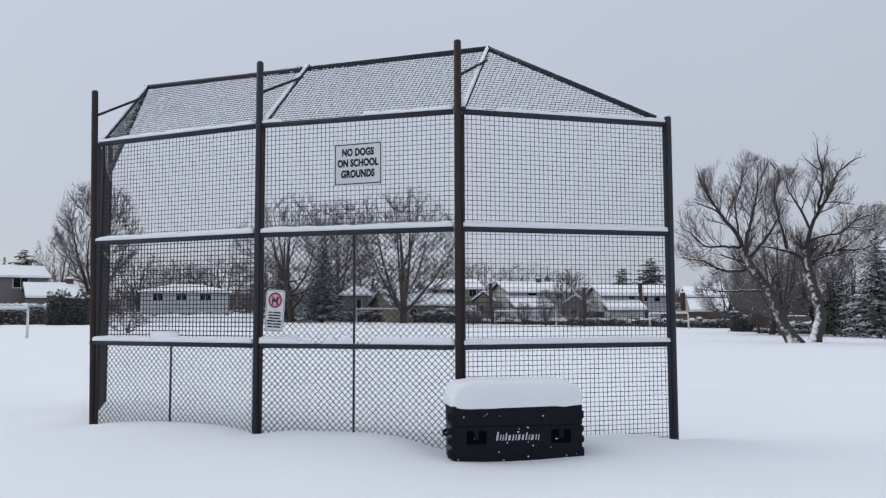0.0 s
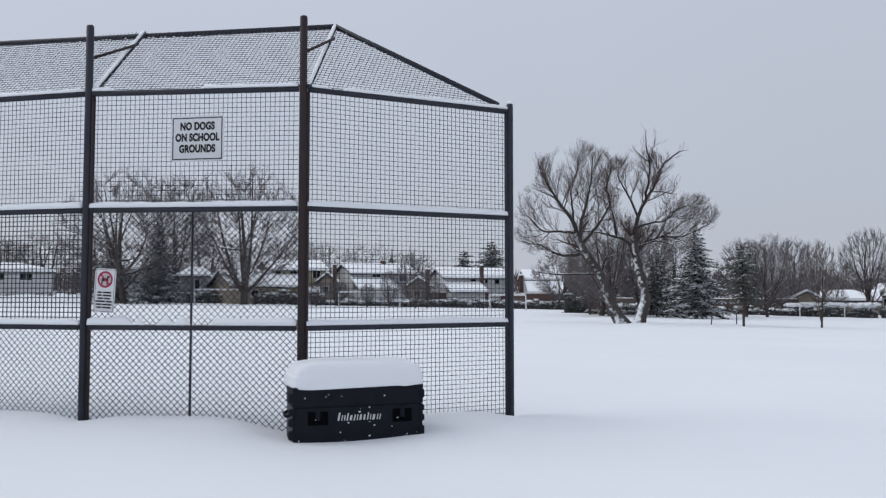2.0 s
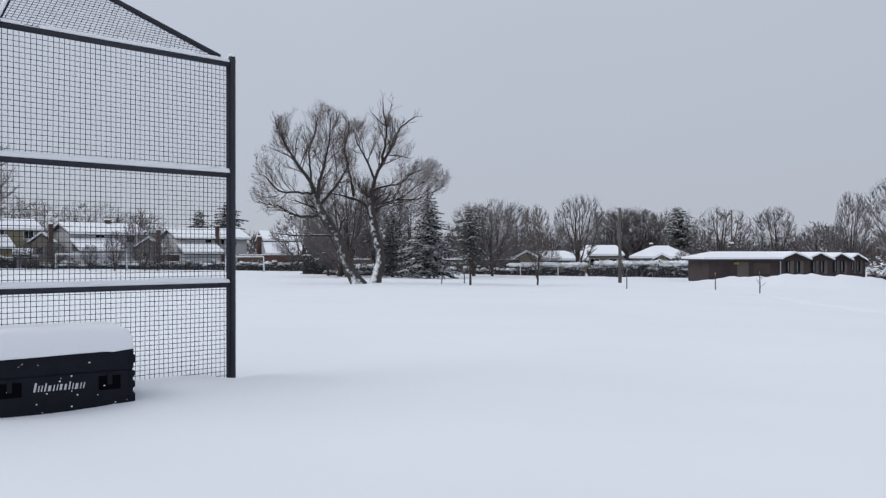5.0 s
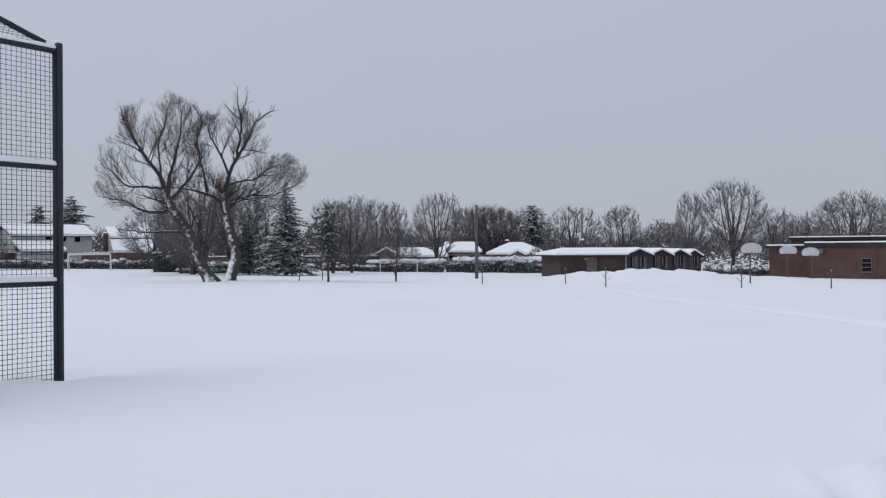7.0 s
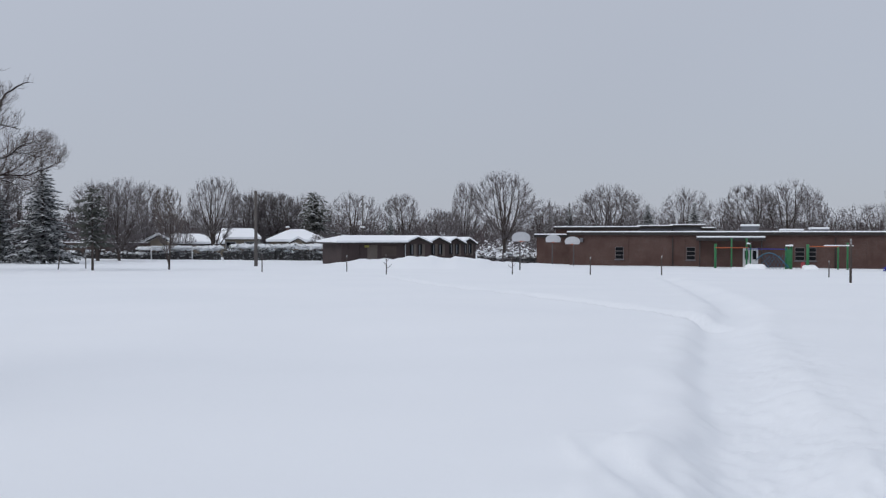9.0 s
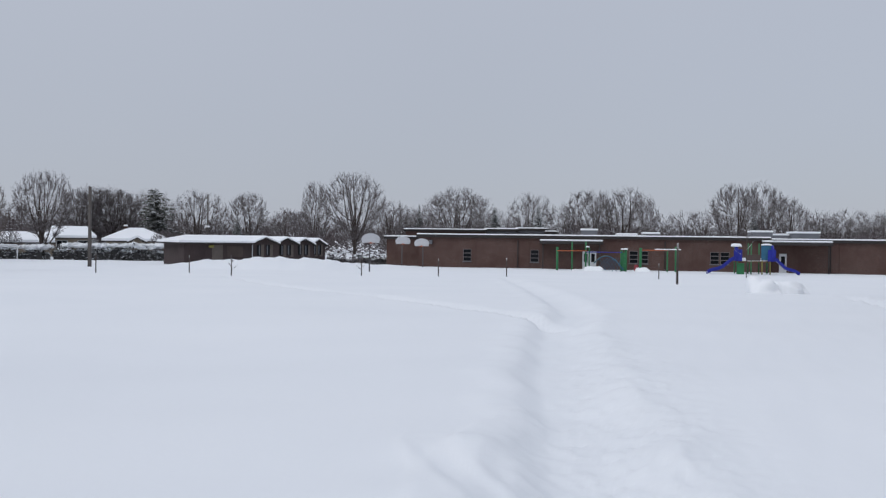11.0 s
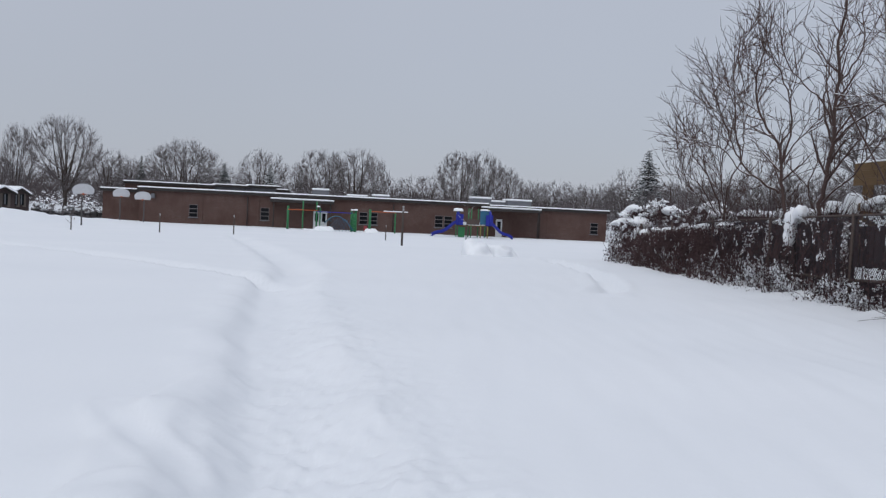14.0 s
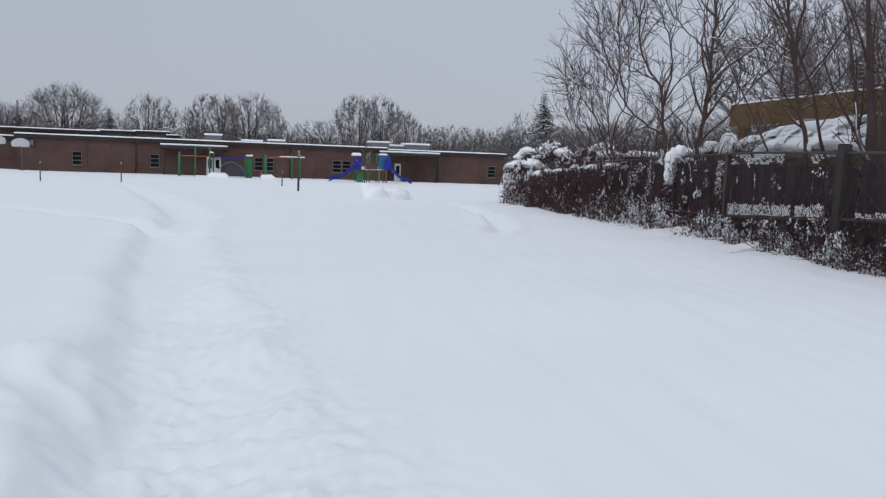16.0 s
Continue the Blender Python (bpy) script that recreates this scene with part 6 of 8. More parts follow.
def school():
    th = thing("school_building", SCH.x, SCH.y, SBASE, STURN, "long low brown-brick school with flat snowy roofs", "school building")
    k = 0.0584
    u = lambda p: (p - 640) * k
    H = 3.42
    part("left_wing", Shape().box(u(482), 3.0, 0, u(558), 14, H - 0.25), BRICK, th, "brown brick wing")
    flat_roof(th, u(482), u(562), 3.0, 14, H - 0.25)
    part("main_wall", Shape().box(u(555), 0, 0, u(1165), 16, H), BRICK, th, "brown brick wall")
    flat_roof(th, u(555), u(1160), 0, 16, H)
    part("right_wall", Shape().box(u(1165) + 0.01, 0.5, 0, u(1392), 15, H - 0.15), BRICK, th, "brown brick wall")
    flat_roof(th, u(1165) + 0.3, u(1392), 0.5, 15, H - 0.15)
    part("upper_wall", Shape().box(u(463), 18, H - 0.5, u(640), 30, H + 0.75), BRICK, th, "set-back upper storey")
    part("link_wall", Shape().box(u(470), 15.9, 0, u(790), 18.1, H - 0.3), BRICK, th)
    flat_roof(th, u(463), u(640), 18, 30, H + 0.75)
    for a, b, y, z in ((641, 707, 18.2, H + 0.88), (708, 771, 18.5, H + 0.98), (772, 790, 18.3, H + 0.62)):
        part("plant_screen", Shape().box(u(a), y, H - 0.5, u(b), 26, z), UNITGREY, th, "grey screen round the rooftop plant")
        flat_roof(th, u(a), u(b), y, 26, z)
    for p in (662, 668, 700, 740):
        part("vent", Shape().box(u(p), 18.1, H + 0.35, u(p + 5), 18.25, H + 0.6, 0.01), FASCIA, th, "dark vent")
    # porch roofs
    for a, b, z in ((775, 884, H - 0.55), (1148, 1256, H - 0.42)):
        part("porch_roof", Shape().box(u(a), -1.8, z, u(b), 0.0 if a < 1000 else 0.49, z + 0.28, 0.01), FASCIA, th)
        part("porch_snow", Shape().box(u(a) + 0.02, -1.78, z + 0.282, u(b) - 0.02, -0.31, z + 0.46, 0.06), SNOWCAP, th)
        for c in (a + 6, b - 6):
            part("porch_post", Shape().tube([(u(c), -1.6, 0), (u(c), -1.6, z)], 0.06, 8), FASCIA, th, "", True)
    # brick piers break the long wall
    for p in (656, 752, 779, 1040, 1280):
        y = 0.0 if p < 1160 else 0.5
        part("pier", Shape().box(u(p) - 0.2, y - 0.05, 0, u(p) + 0.2, y + 0.02, H - 0.16), BRICK, th)
    for a, b, lo, hi, c in ((637, 651, 0.95, 2.2, 1), (758, 772, 0.95, 2.2, 1), (930, 944, 0.98, 2.22, 1), (947.5, 961.5, 0.98, 2.22, 1), (1066, 1080, 1.02, 2.22, 1), (1083, 1097, 1.02, 2.22, 1), (1361, 1375, 1.0, 2.2, 1)):
        school_window(th, u(a), u(b), lo, hi, 0.0 if a < 1160 else 0.5, 3, c)
    for a, b, y in ((849, 860.5, 0), (861.5, 873, 0), (1180, 1192, 0.5)):
        dr = part("door", Shape().box(u(a), y - 0.08, 0.0, u(b), y + 0.02, 2.15, 0.01), DOORWHITE, th, "white door")
        part("pane", Shape().box(u(a) + 0.16, y - 0.1, 1.05, u(b) - 0.16, y - 0.085, 1.9), GLASS, dr, "dark glass")
        part("handle", Shape().box(u(b) - 0.12, y - 0.14, 0.95, u(b) - 0.08, y - 0.085, 1.15, 0.01), GALV, dr)
    # rooftop plant
    for a, b, y, z0, z1 in ((845, 876, 6, H + 0.3, H + 0.95), (912, 950, 7, H + 0.3, H + 0.48), (960, 990, 6, H + 0.3, H + 0.62), (1150, 1186, 5, H + 0.3, H + 0.9), (1180, 1232, 8, H + 0.15, H + 0.62), (1226, 1275, 7, H + 0.15, H + 0.85)):
        un = part("roof_unit", Shape().box(u(a), y, z0, u(b), y + 2.4, z1, 0.05), UNITGREY, th, "grey rooftop unit")
        part("unit_snow", Shape().box(u(a) - 0.05, y - 0.05, z1 + 0.004, u(b) + 0.05, y + 2.45, z1 + 0.2, 0.06), SNOWCAP, un)
    lampbox = Shape().box(u(574), -0.35, H - 0.75, u(580), -0.01, H - 0.3, 0.03)
    part("wall_lamp", lampbox, UNITGREY, th, "grey wall lamp")
    for p in (735, 990, 1262):
        part("drain_pipe", Shape().tube([(u(p), -0.12 if p < 1160 else 0.38, 0), (u(p), -0.12 if p < 1160 else 0.38, H - 0.2)], 0.05, 8), FASCIA, th, "", True)


school()


# ---- portable classrooms ----
def portables():
    th = thing("portable_classrooms", 54.5, 54.6, gz(54.5, 54.6) - 0.15, 0, "dark brown portable classrooms with snowy folded roofs", "classroom block")
    d = Vector((0.86, -0.51, 0)).normalized()
    th.matrix_world = pose(54.5, 54.6, gz(54.5, 54.6) - 0.15, 0, 0, math.degrees(math.atan2(d.y, d.x)))
    L, E, R = 8.0, 2.08, 2.35
    part("side_wall", Shape().box(1.8, 0, 0, L, 7.0, E), DARKWALL, th)
    for k in range(5):
        x = 2.4 + k * 1.2
        part("batten", Shape().box(x - 0.05, -0.03, 0.1, x + 0.05, 0.01, E - 0.02), DARKWALL, th)
    part("door", Shape().box(4.3, -0.05, 0.2, 5.3, 0.0, 2.0, 0.01), PANELTAN, th, "worn tan door")
    part("window", Shape().box(5.7, -0.04, 0.9, 7.2, 0.0, 1.9, 0.01), FENCEDARK, th, "boarded window")
    part("lamp", Shape().box(4.0, -0.16, 1.75, 4.45, -0.01, 1.98, 0.03), YELLOWG, th, "yellowish wall lamp")
    lo = [(1.2, -0.6, E), (L + 0.2, -0.6, E), (L + 0.2, 3.5, R + 0.25), (2.9, 3.5, R + 0.25), (1.2, 7.4, E), (L + 0.2, 7.4, E)]
    for m, z, t, nm in ((FASCIA, 0.0, 0.14, "roof"), (SNOWCAP, 0.145, 0.17, "roof_snow")):
        q = Shape()
        v = [(x, y, c + z) for x, y, c in lo]
        q.add(v + [(x, y, c + t) for x, y, c in v], [(6, 7, 8, 9), (9, 8, 11, 10), (6, 9, 10), (0, 3, 2, 1), (3, 4, 5, 2), (0, 4, 3), (0, 1, 7, 6), (1, 2, 8, 7), (2, 5, 11, 8), (5, 4, 10, 11), (4, 0, 6, 10)])
        part(nm, q, m, th)
    # gabled ends one after another
    x = L + 0.02
    for k, w in enumerate((2.75, 2.45, 2.15, 1.75)):
        y = 0.25 + k * 1.1
        e, r = E - 0.04 * k, E + 0.55 - 0.05 * k
        s = Shape().add([(x, y, 0), (x + w, y, 0), (x + w, y, e), (x + w / 2, y, r), (x, y, e), (x, y + 7, 0), (x + w, y + 7, 0), (x + w, y + 7, e), (x + w / 2, y + 7, r), (x, y + 7, e)],
                        [(0, 1, 2, 3, 4), (9, 8, 7, 6, 5), (1, 6, 7, 2), (0, 4, 9, 5), (2, 7, 8, 3), (3, 8, 9, 4)])
        unit = part("gable_unit", s, DARKWALL, th)
        for m, z, t, nm in ((FASCIA, 0.005, 0.12, "gable_roof"), (SNOWCAP, 0.13, 0.15, "gable_snow")):
            q = Shape()
            v = [(x - 0.05, y - 0.5, e + z - 0.06), (x + w / 2, y - 0.5, r + z), (x + w + 0.05, y - 0.5, e + z - 0.06), (x - 0.05, y + 7, e + z - 0.06), (x + w / 2, y + 7, r + z), (x + w + 0.05, y + 7, e + z - 0.06)]
            q.add(v + [(a_, b_, c_ + t) for a_, b_, c_ in v], [(6, 7, 10, 9), (7, 8, 11, 10), (0, 3, 4, 1), (1, 4, 5, 2), (0, 1, 7, 6), (1, 2, 8, 7), (2, 5, 11, 8), (3, 0, 6, 9), (5, 4, 10, 11), (4, 3, 9, 10)])
            part(nm, q, m, unit)
        part("downpipe", Shape().box(x - 0.01, y - 0.5, 0.1, x + 0.06, y - 0.43, e - 0.05), BOARDGREY, unit, "pale downpipe")
        for f in (0.3, 0.62):
            wn_ = part("window", Shape().box(x + w * f - 0.2, y - 0.04, 1.0, x + w * f + 0.2, y + 0.01, 2.05), FASCIA, unit)
            part("pane", Shape().box(x + w * f - 0.16, y - 0.055, 1.05, x + w * f + 0.16, y - 0.042, 2.0), GLASS, wn_, "dim glass")
            part("curtain", Shape().box(x + w * f - 0.02 - 0.1 * (f > 0.5), y - 0.07, 1.08, x + w * f + 0.1 - 0.1 * (f > 0.5), y - 0.058, 1.97), UNITGREY, wn_, "pale blind")
        for f in (0.42, 0.74):
            part("panel", Shape().box(x + w * f - 0.13, y - 0.035, 0.85, x + w * f + 0.17, y + 0.01, 2.05, 0.01), PANELTAN, unit, "dull tan panel")
        part("porch_post", Shape().tube([(x + 0.05, y - 0.4, 0), (x + 0.05, y - 0.4, e)], 0.05, 6), POLEWOOD, unit, "", True)
        x += w + 0.02


portables()

# ---- play equipment, hoops, stakes and poles ----
def school_spot(p, out):
    """A place out metres in front of the school at a station along it."""
    q = SCH + SDIR * ((p - 640) * 0.0584) + Vector((SDIR.y, -SDIR.x, 0)) * out
    return q.x, q.y


def climbing_frame():
    x, y = school_spot(806, 6)
    th = thing("climbing_frame", x, y, gz(x, y) - 0.1, STURN, "green-posted climbing frame with coloured rails in the snow", "play frame")
    k = 0.0545
    for p, h, w in ((802, 2.35, 0.17), (828, 2.9, 0.09), (852, 2.9, 0.11), (858, 2.3, 0.09), (914, 2.1, 0.2), (921, 2.15, 0.2), (946, 2.35, 0.2), (992, 2.3, 0.1), (1006, 2.5, 0.12)):
        part("post", Shape().tube([((p - 800) * k, (p % 7) * 0.12, 0), ((p - 800) * k, (p % 7) * 0.12, h)], w / 2 + 0.025, 8), GREEN, th, "green post", True)
    for a, b, z, m in ((802, 854, 2.0, ORANGE), (946, 992, 2.15, ORANGE), (828, 852, 0.05, GREEN), (852, 914, 1.9, BLUE)):
        part("rail", Shape().tube([((a - 800) * k, 0.2, z), ((b - 800) * k, 0.2, z)], 0.04, 6), m, th, "", True)
    for a, b, z in ((828, 852, 0.1), (912, 924, 2.16), (852, 858, 2.34)):
        part("rail_snow", snow_strip(Vector(((a - 800) * k, 0.2, z)), Vector(((b - 800) * k, 0.2, z)), 0.3, 0.16, a * 0.3), SNOWCAP, th, "", True)
    for z in (0.5, 0.85, 1.2, 1.55):
        part("rung", Shape().tube([((914 - 800) * k, 0.2, z), ((921 - 800) * k, 0.2, z)], 0.035, 6), GREEN, th, "", True)
    part("side_panel", Shape().box((915 - 800) * k, 0.22, 0.15, (922 - 800) * k, 0.27, 1.9, 0.02), GREEN, th, "green plastic panel")
    part("rail_snow", snow_strip(Vector(((970 - 800) * k, 0.2, 2.2)), Vector(((1014 - 800) * k, 0.2, 2.2)), 0.12, 0.12, 1.0), SNOWCAP, th, "", True)
    for q in (0, 1):
        arc = [((866 - 800) * k + t * 2.8, 0.1 + 0.6 * q, 0.25 + 1.3 * math.sin(math.pi * (0.15 + 0.85 * t))) for t in [i / 10 for i in range(11)]]
        part("arch", Shape().tube(arc, 0.045, 6), YELLOWG if q else TEAL, th, "", True)
    net = Shape()
    for i in range(6):
        net.tube([((868 - 800) * k + i * 0.4, 0.3, 0.1), ((868 - 800) * k + 1.2 + i * 0.25, 0.3, 1.35)], 0.02, 4)
        net.tube([((868 - 800) * k + 2.6 - i * 0.3, 0.34, 0.1), ((868 - 800) * k + 1.9 - i * 0.3, 0.34, 1.3)], 0.02, 4)
    part("rope_net", net, TEAL, th)
    part("red_panel", Shape().box((936 - 800) * k, 0.3, 0.1, (942 - 800) * k, 0.36, 0.75, 0.03), REDP, th, "red plastic panel")
    for p, w in ((950, 0.7), (866, 1.0)):
        part("snow_heap", lump(w * 2, 1.2, 0.5, p * 0.1, 16, 6, rough=0.15), SNOWCAP, th, "", True, ((p - 800) * k, 0.2, 0.0))


def slide_tower():
    x, y = school_spot(1105, 8)
    th = thing("slide_tower", x, y, gz(x, y) - 0.1, STURN, "play tower with two blue slides under snow", "play tower")
    for p in (-1.1, 0.1, 1.05, 1.75):
        part("post", Shape().tube([(p, 0, 0), (p, 0, 2.9)], 0.06, 8), GREEN if p < 0.5 else YELLOWG, th, "", True)
        part("post", Shape().tube([(p, 1.4, 0), (p, 1.4, 2.9)], 0.06, 8), GREEN, th, "", True)
    part("deck", Shape().box(-1.15, -0.05, 1.2, 1.8, 1.45, 1.3, 0.01), TIMBER, th, "wooden deck")
    part("panel", Shape().box(-0.3, -0.06, 1.35, 0.9, 0.0, 1.9, 0.02), FENCEDARK, th, "brown panel")
    part("panel", Shape().box(-1.1, -0.06, 0.1, -0.5, 0.0, 1.1, 0.02), GREEN, th, "green panel")
    part("steering_panel", Shape().box(0.95, -0.07, 1.4, 1.9, 0.0, 2.75, 0.02), TEAL, th, "teal panel")
    part("deck_snow", lump(2.9, 1.5, 0.3, 2.0, 18, 5), SNOWCAP, th, "", True, (0.3, 0.7, 1.3))
    part("rail_snow", lump(0.95, 0.3, 0.16, 3.0, 16, 5), SNOWCAP, th, "", True, (1.4, -0.03, 2.74))
    for sg, x0, run in ((-1, -1.1, 2.7), (1, 1.8, 2.3)):
        s, sn, n = Shape(), Shape(), 12
        rows, top = [], []
        for i in range(n + 1):
            t = i / n
            px = x0 + sg * run * t
            pz = 1.45 * (1 - t) ** 1.15 + 0.12 + 0.1 * math.sin(t * 9)
            for yy, dz in ((-0.38, 0.22), (-0.34, 0.0), (0.34, 0.0), (0.38, 0.22)):
                rows.append((px, yy - 0.45 * t, pz + dz))
                top.append((px, yy * 0.85 - 0.45 * t, pz + 0.05 + (0.05 if abs(yy) < 0.36 else 0)))
        fs = [(i * 4 + j, (i + 1) * 4 + j, (i + 1) * 4 + j + 1, i * 4 + j + 1) for i in range(n) for j in range(3)]
        s.add(rows, fs)
        s.add([(a, b, c - 0.05) for a, b, c in rows], [tuple(reversed(q)) for q in fs])
        sl = part("slide", s, BLUE, th, "blue plastic slide", True)
        part("slide_snow", sn.add(top, fs), SNOWCAP, sl, "", True)
        hood = Shape().tube([(x0 + sg * 0.1, -0.4, 1.3), (x0 + sg * 0.1, -0.38, 2.3), (x0 + sg * 0.1, 0.0, 2.65), (x0 + sg * 0.1, 0.38, 2.3), (x0 + sg * 0.1, 0.4, 1.3)], 0.13, 8)
        part("slide_hood", hood, BLUE, th, "blue slide hood", True)
        part("hood_panel", Shape().box(x0 - 0.35, -0.42, 1.3, x0 + 0.35, -0.36, 2.35, 0.03), BLUE, th)
    part("hood_snow", lump(0.9, 0.9, 0.3, 5.5, 14, 5), SNOWCAP, th, "", True, (-1.2, 0, 2.6))


climbing_frame()
slide_tower()


def basketball_hoop(az, r, turn, h, w=1.5):
    x, y = polar(az, r)
    th = thing("basketball_hoop", x, y, gz(x, y) - 0.15, -az + turn, "basketball hoop on a steel pole with a snowy fan backboard", "basketball hoop", "hoops on the schoolyard")
    part("pole", Shape().tube([(0, 0.6, 0), (0, 0.6, h - 1.1), (0, 0.45, h - 0.7), (0, 0.05, h - 0.5)], 0.055, 8), POLEDARK, th, "dull dark steel pole", True)
    n, t = 22, 0.03
    ring = [(-w / 2 * 0.9, h - 0.92)] + [(-w / 2 * math.cos(math.pi * i / n), h - 0.66 + 0.5 * math.sin(math.pi * i / n)) for i in range(n + 1)] + [(w / 2 * 0.9, h - 0.92)]
    m = len(ring)
    s = Shape().add([(a, -t, b) for a, b in ring] + [(a, t, b) for a, b in ring], [tuple(range(m - 1, -1, -1)), tuple(range(m, 2 * m))] + [(i, (i + 1) % m, m + (i + 1) % m, m + i) for i in range(m)])
    part("backboard", s, BOARDGREY, th, "pale fan-shaped backboard")
    arc = [(0.23 * math.cos(2 * math.pi * i / 16), -0.28 + 0.23 * math.sin(2 * math.pi * i / 16), h - 0.92) for i in range(17)]
    part("rim", Shape().tube(arc, 0.012, 5), ORANGE, th, "", True)
    part("bracket", Shape().box(-0.06, -0.06, h - 0.98, 0.06, -0.031, h - 0.86), ORANGE, th)


basketball_hoop(58.6, 66, 8, 3.35)
basketball_hoop(60.8, 82, 8, 3.3)
basketball_hoop(62.1, 82, -12, 3.2)


def stake(az, r, h, label="thin dark stake standing in the snow", lean=0.0, rad=0.035):
    x, y = polar(az, r)
    th = thing("stake", x, y, gz(x, y) - 0.15, 0, label, "stake", "stakes in the snow")
    part("shaft", Shape().tube([(0, 0, 0), (lean * 0.5, 0, h / 2), (lean, 0, h + 0.15)], [rad, rad, rad * 0.8], 6), BARK, th, "", True)


def sapling(az, r, h, seed, crown=True):
    """A young planted tree, a whip with a few twigs."""
    rng = random.Random(seed)
    x, y = polar(az, r)
    th = thing("sapling", x, y, gz(x, y) - 0.15, 0, "young bare sapling planted in the snowy field", "sapling", "saplings")
    part("stem", Shape().tube([(0, 0, 0), (0.02, 0, h * 0.5), (0.0, 0.02, h)], [0.04, 0.03, 0.012], 6), BARK, th, "", True)
    s = Shape()
    for k in range(12 if crown else 4):
        z = h * (0.35 + 0.6 * rng.random())
        a = rng.random() * 6.28
        L = h * 0.3 * (1.2 - z / h)
        p = Vector((0, 0, z))
        q = p + Vector((math.cos(a) * L, math.sin(a) * L, L * 0.8))
        s.tube([p, p.lerp(q, 0.5) + Vector((0, 0, -0.03)), q], [0.014, 0.011, 0.006], 4)
    part("twigs", s, BARK, th)


def utility_pole(az, r, h):
    x, y = polar(az, r)
    th = thing("utility_pole", x, y, gz(x, y) - 0.2, 0, "bare wooden pole by the far hedge", "pole")
    part("shaft", Shape().tube([(0, 0, 0), (0, 0, h * 0.5), (0, 0, h)], [0.15, 0.13, 0.11], 10), POLEWOOD, th, "", True)


def lamp_mast(az, r, h):
    x, y = polar(az, r)
    th = thing("lamp_mast", x, y, gz(x, y) - 0.2, 0, "thin mast with a small lamp behind the classrooms", "mast")
    part("shaft", Shape().tube([(0, 0, 0), (0, 0, h)], [0.12, 0.07], 8), POLEWOOD, th, "", True)
    part("lamp_head", Shape().box(-0.22, -0.2, h * 0.5, 0.22, 0.2, h * 0.5 + 0.22, 0.04), WHITEPAINT, th, "white lamp head")
    part("bracket", Shape().tube([(-0.3, 0, h * 0.93), (0.3, 0, h * 0.93)], 0.03, 6), POLEWOOD, th)


stake(28.3, 55.3, 1.0, lean=0.12)
stake(29.9, 57.0, 0.9)
stake(40.9, 50.3, 1.15)
stake(46.6, 53.6, 1.05)
stake(63.3, 51.6, 1.1)
stake(68.0, 52.1, 1.2)
stake(78.2, 54.8, 1.0)
stake(79.4, 42.0, 2.0, "tall dark post standing in the snow", 0.0, 0.055)
sapling(49.3, 48.7, 1.3, 3)
sapling(58.0, 51.0, 1.35, 4)
sapling(83.7, 67.0, 4.4, 5)


def snow_block(x, y, w, h, seed):
    z = gz(x, y)
    ob = new("snow_block", lump(w, w * 0.75, h, seed, 30, 14, rough=0.3, flat=0.36, corner=0.6).mesh("snow_block", SNOWCAP, True))
    ob.matrix_world = pose(x, y, z - 0.05, 0, 0, 10 * seed)
    tagged(ob, "rolled block of packed snow standing on the field", "snow block", "snow blocks")


snow_block(29.45, 2.72, 1.25, 0.5, 2)
snow_block(30.4, 2.0, 1.3, 0.42, 5)
utility_pole(40.5, 68.7, 6.3)
lamp_mast(47.7, 110, 8.5)

# ---- the garden fence on the near side ----
FA, FB = Vector((8.0, -6.75, 0)), Vector((33.2, -2.61, 0))
FDIR = (FB - FA).normalized()
FTURN = math.degrees(math.atan2(FDIR.y, FDIR.x))
FLEN = (FB - FA).length


def fence_ground(x):
    return gz(*(FA + FDIR * x).xy)


def rail_top(x):
    """Height of the wire fence along its length."""
    return 1.6 - 0.034 * max(0.0, x - 7.0)


def rail_mid(x):
    return 0.46 + 0.06 * max(-1.5, min(4.0, 7.25 - x))


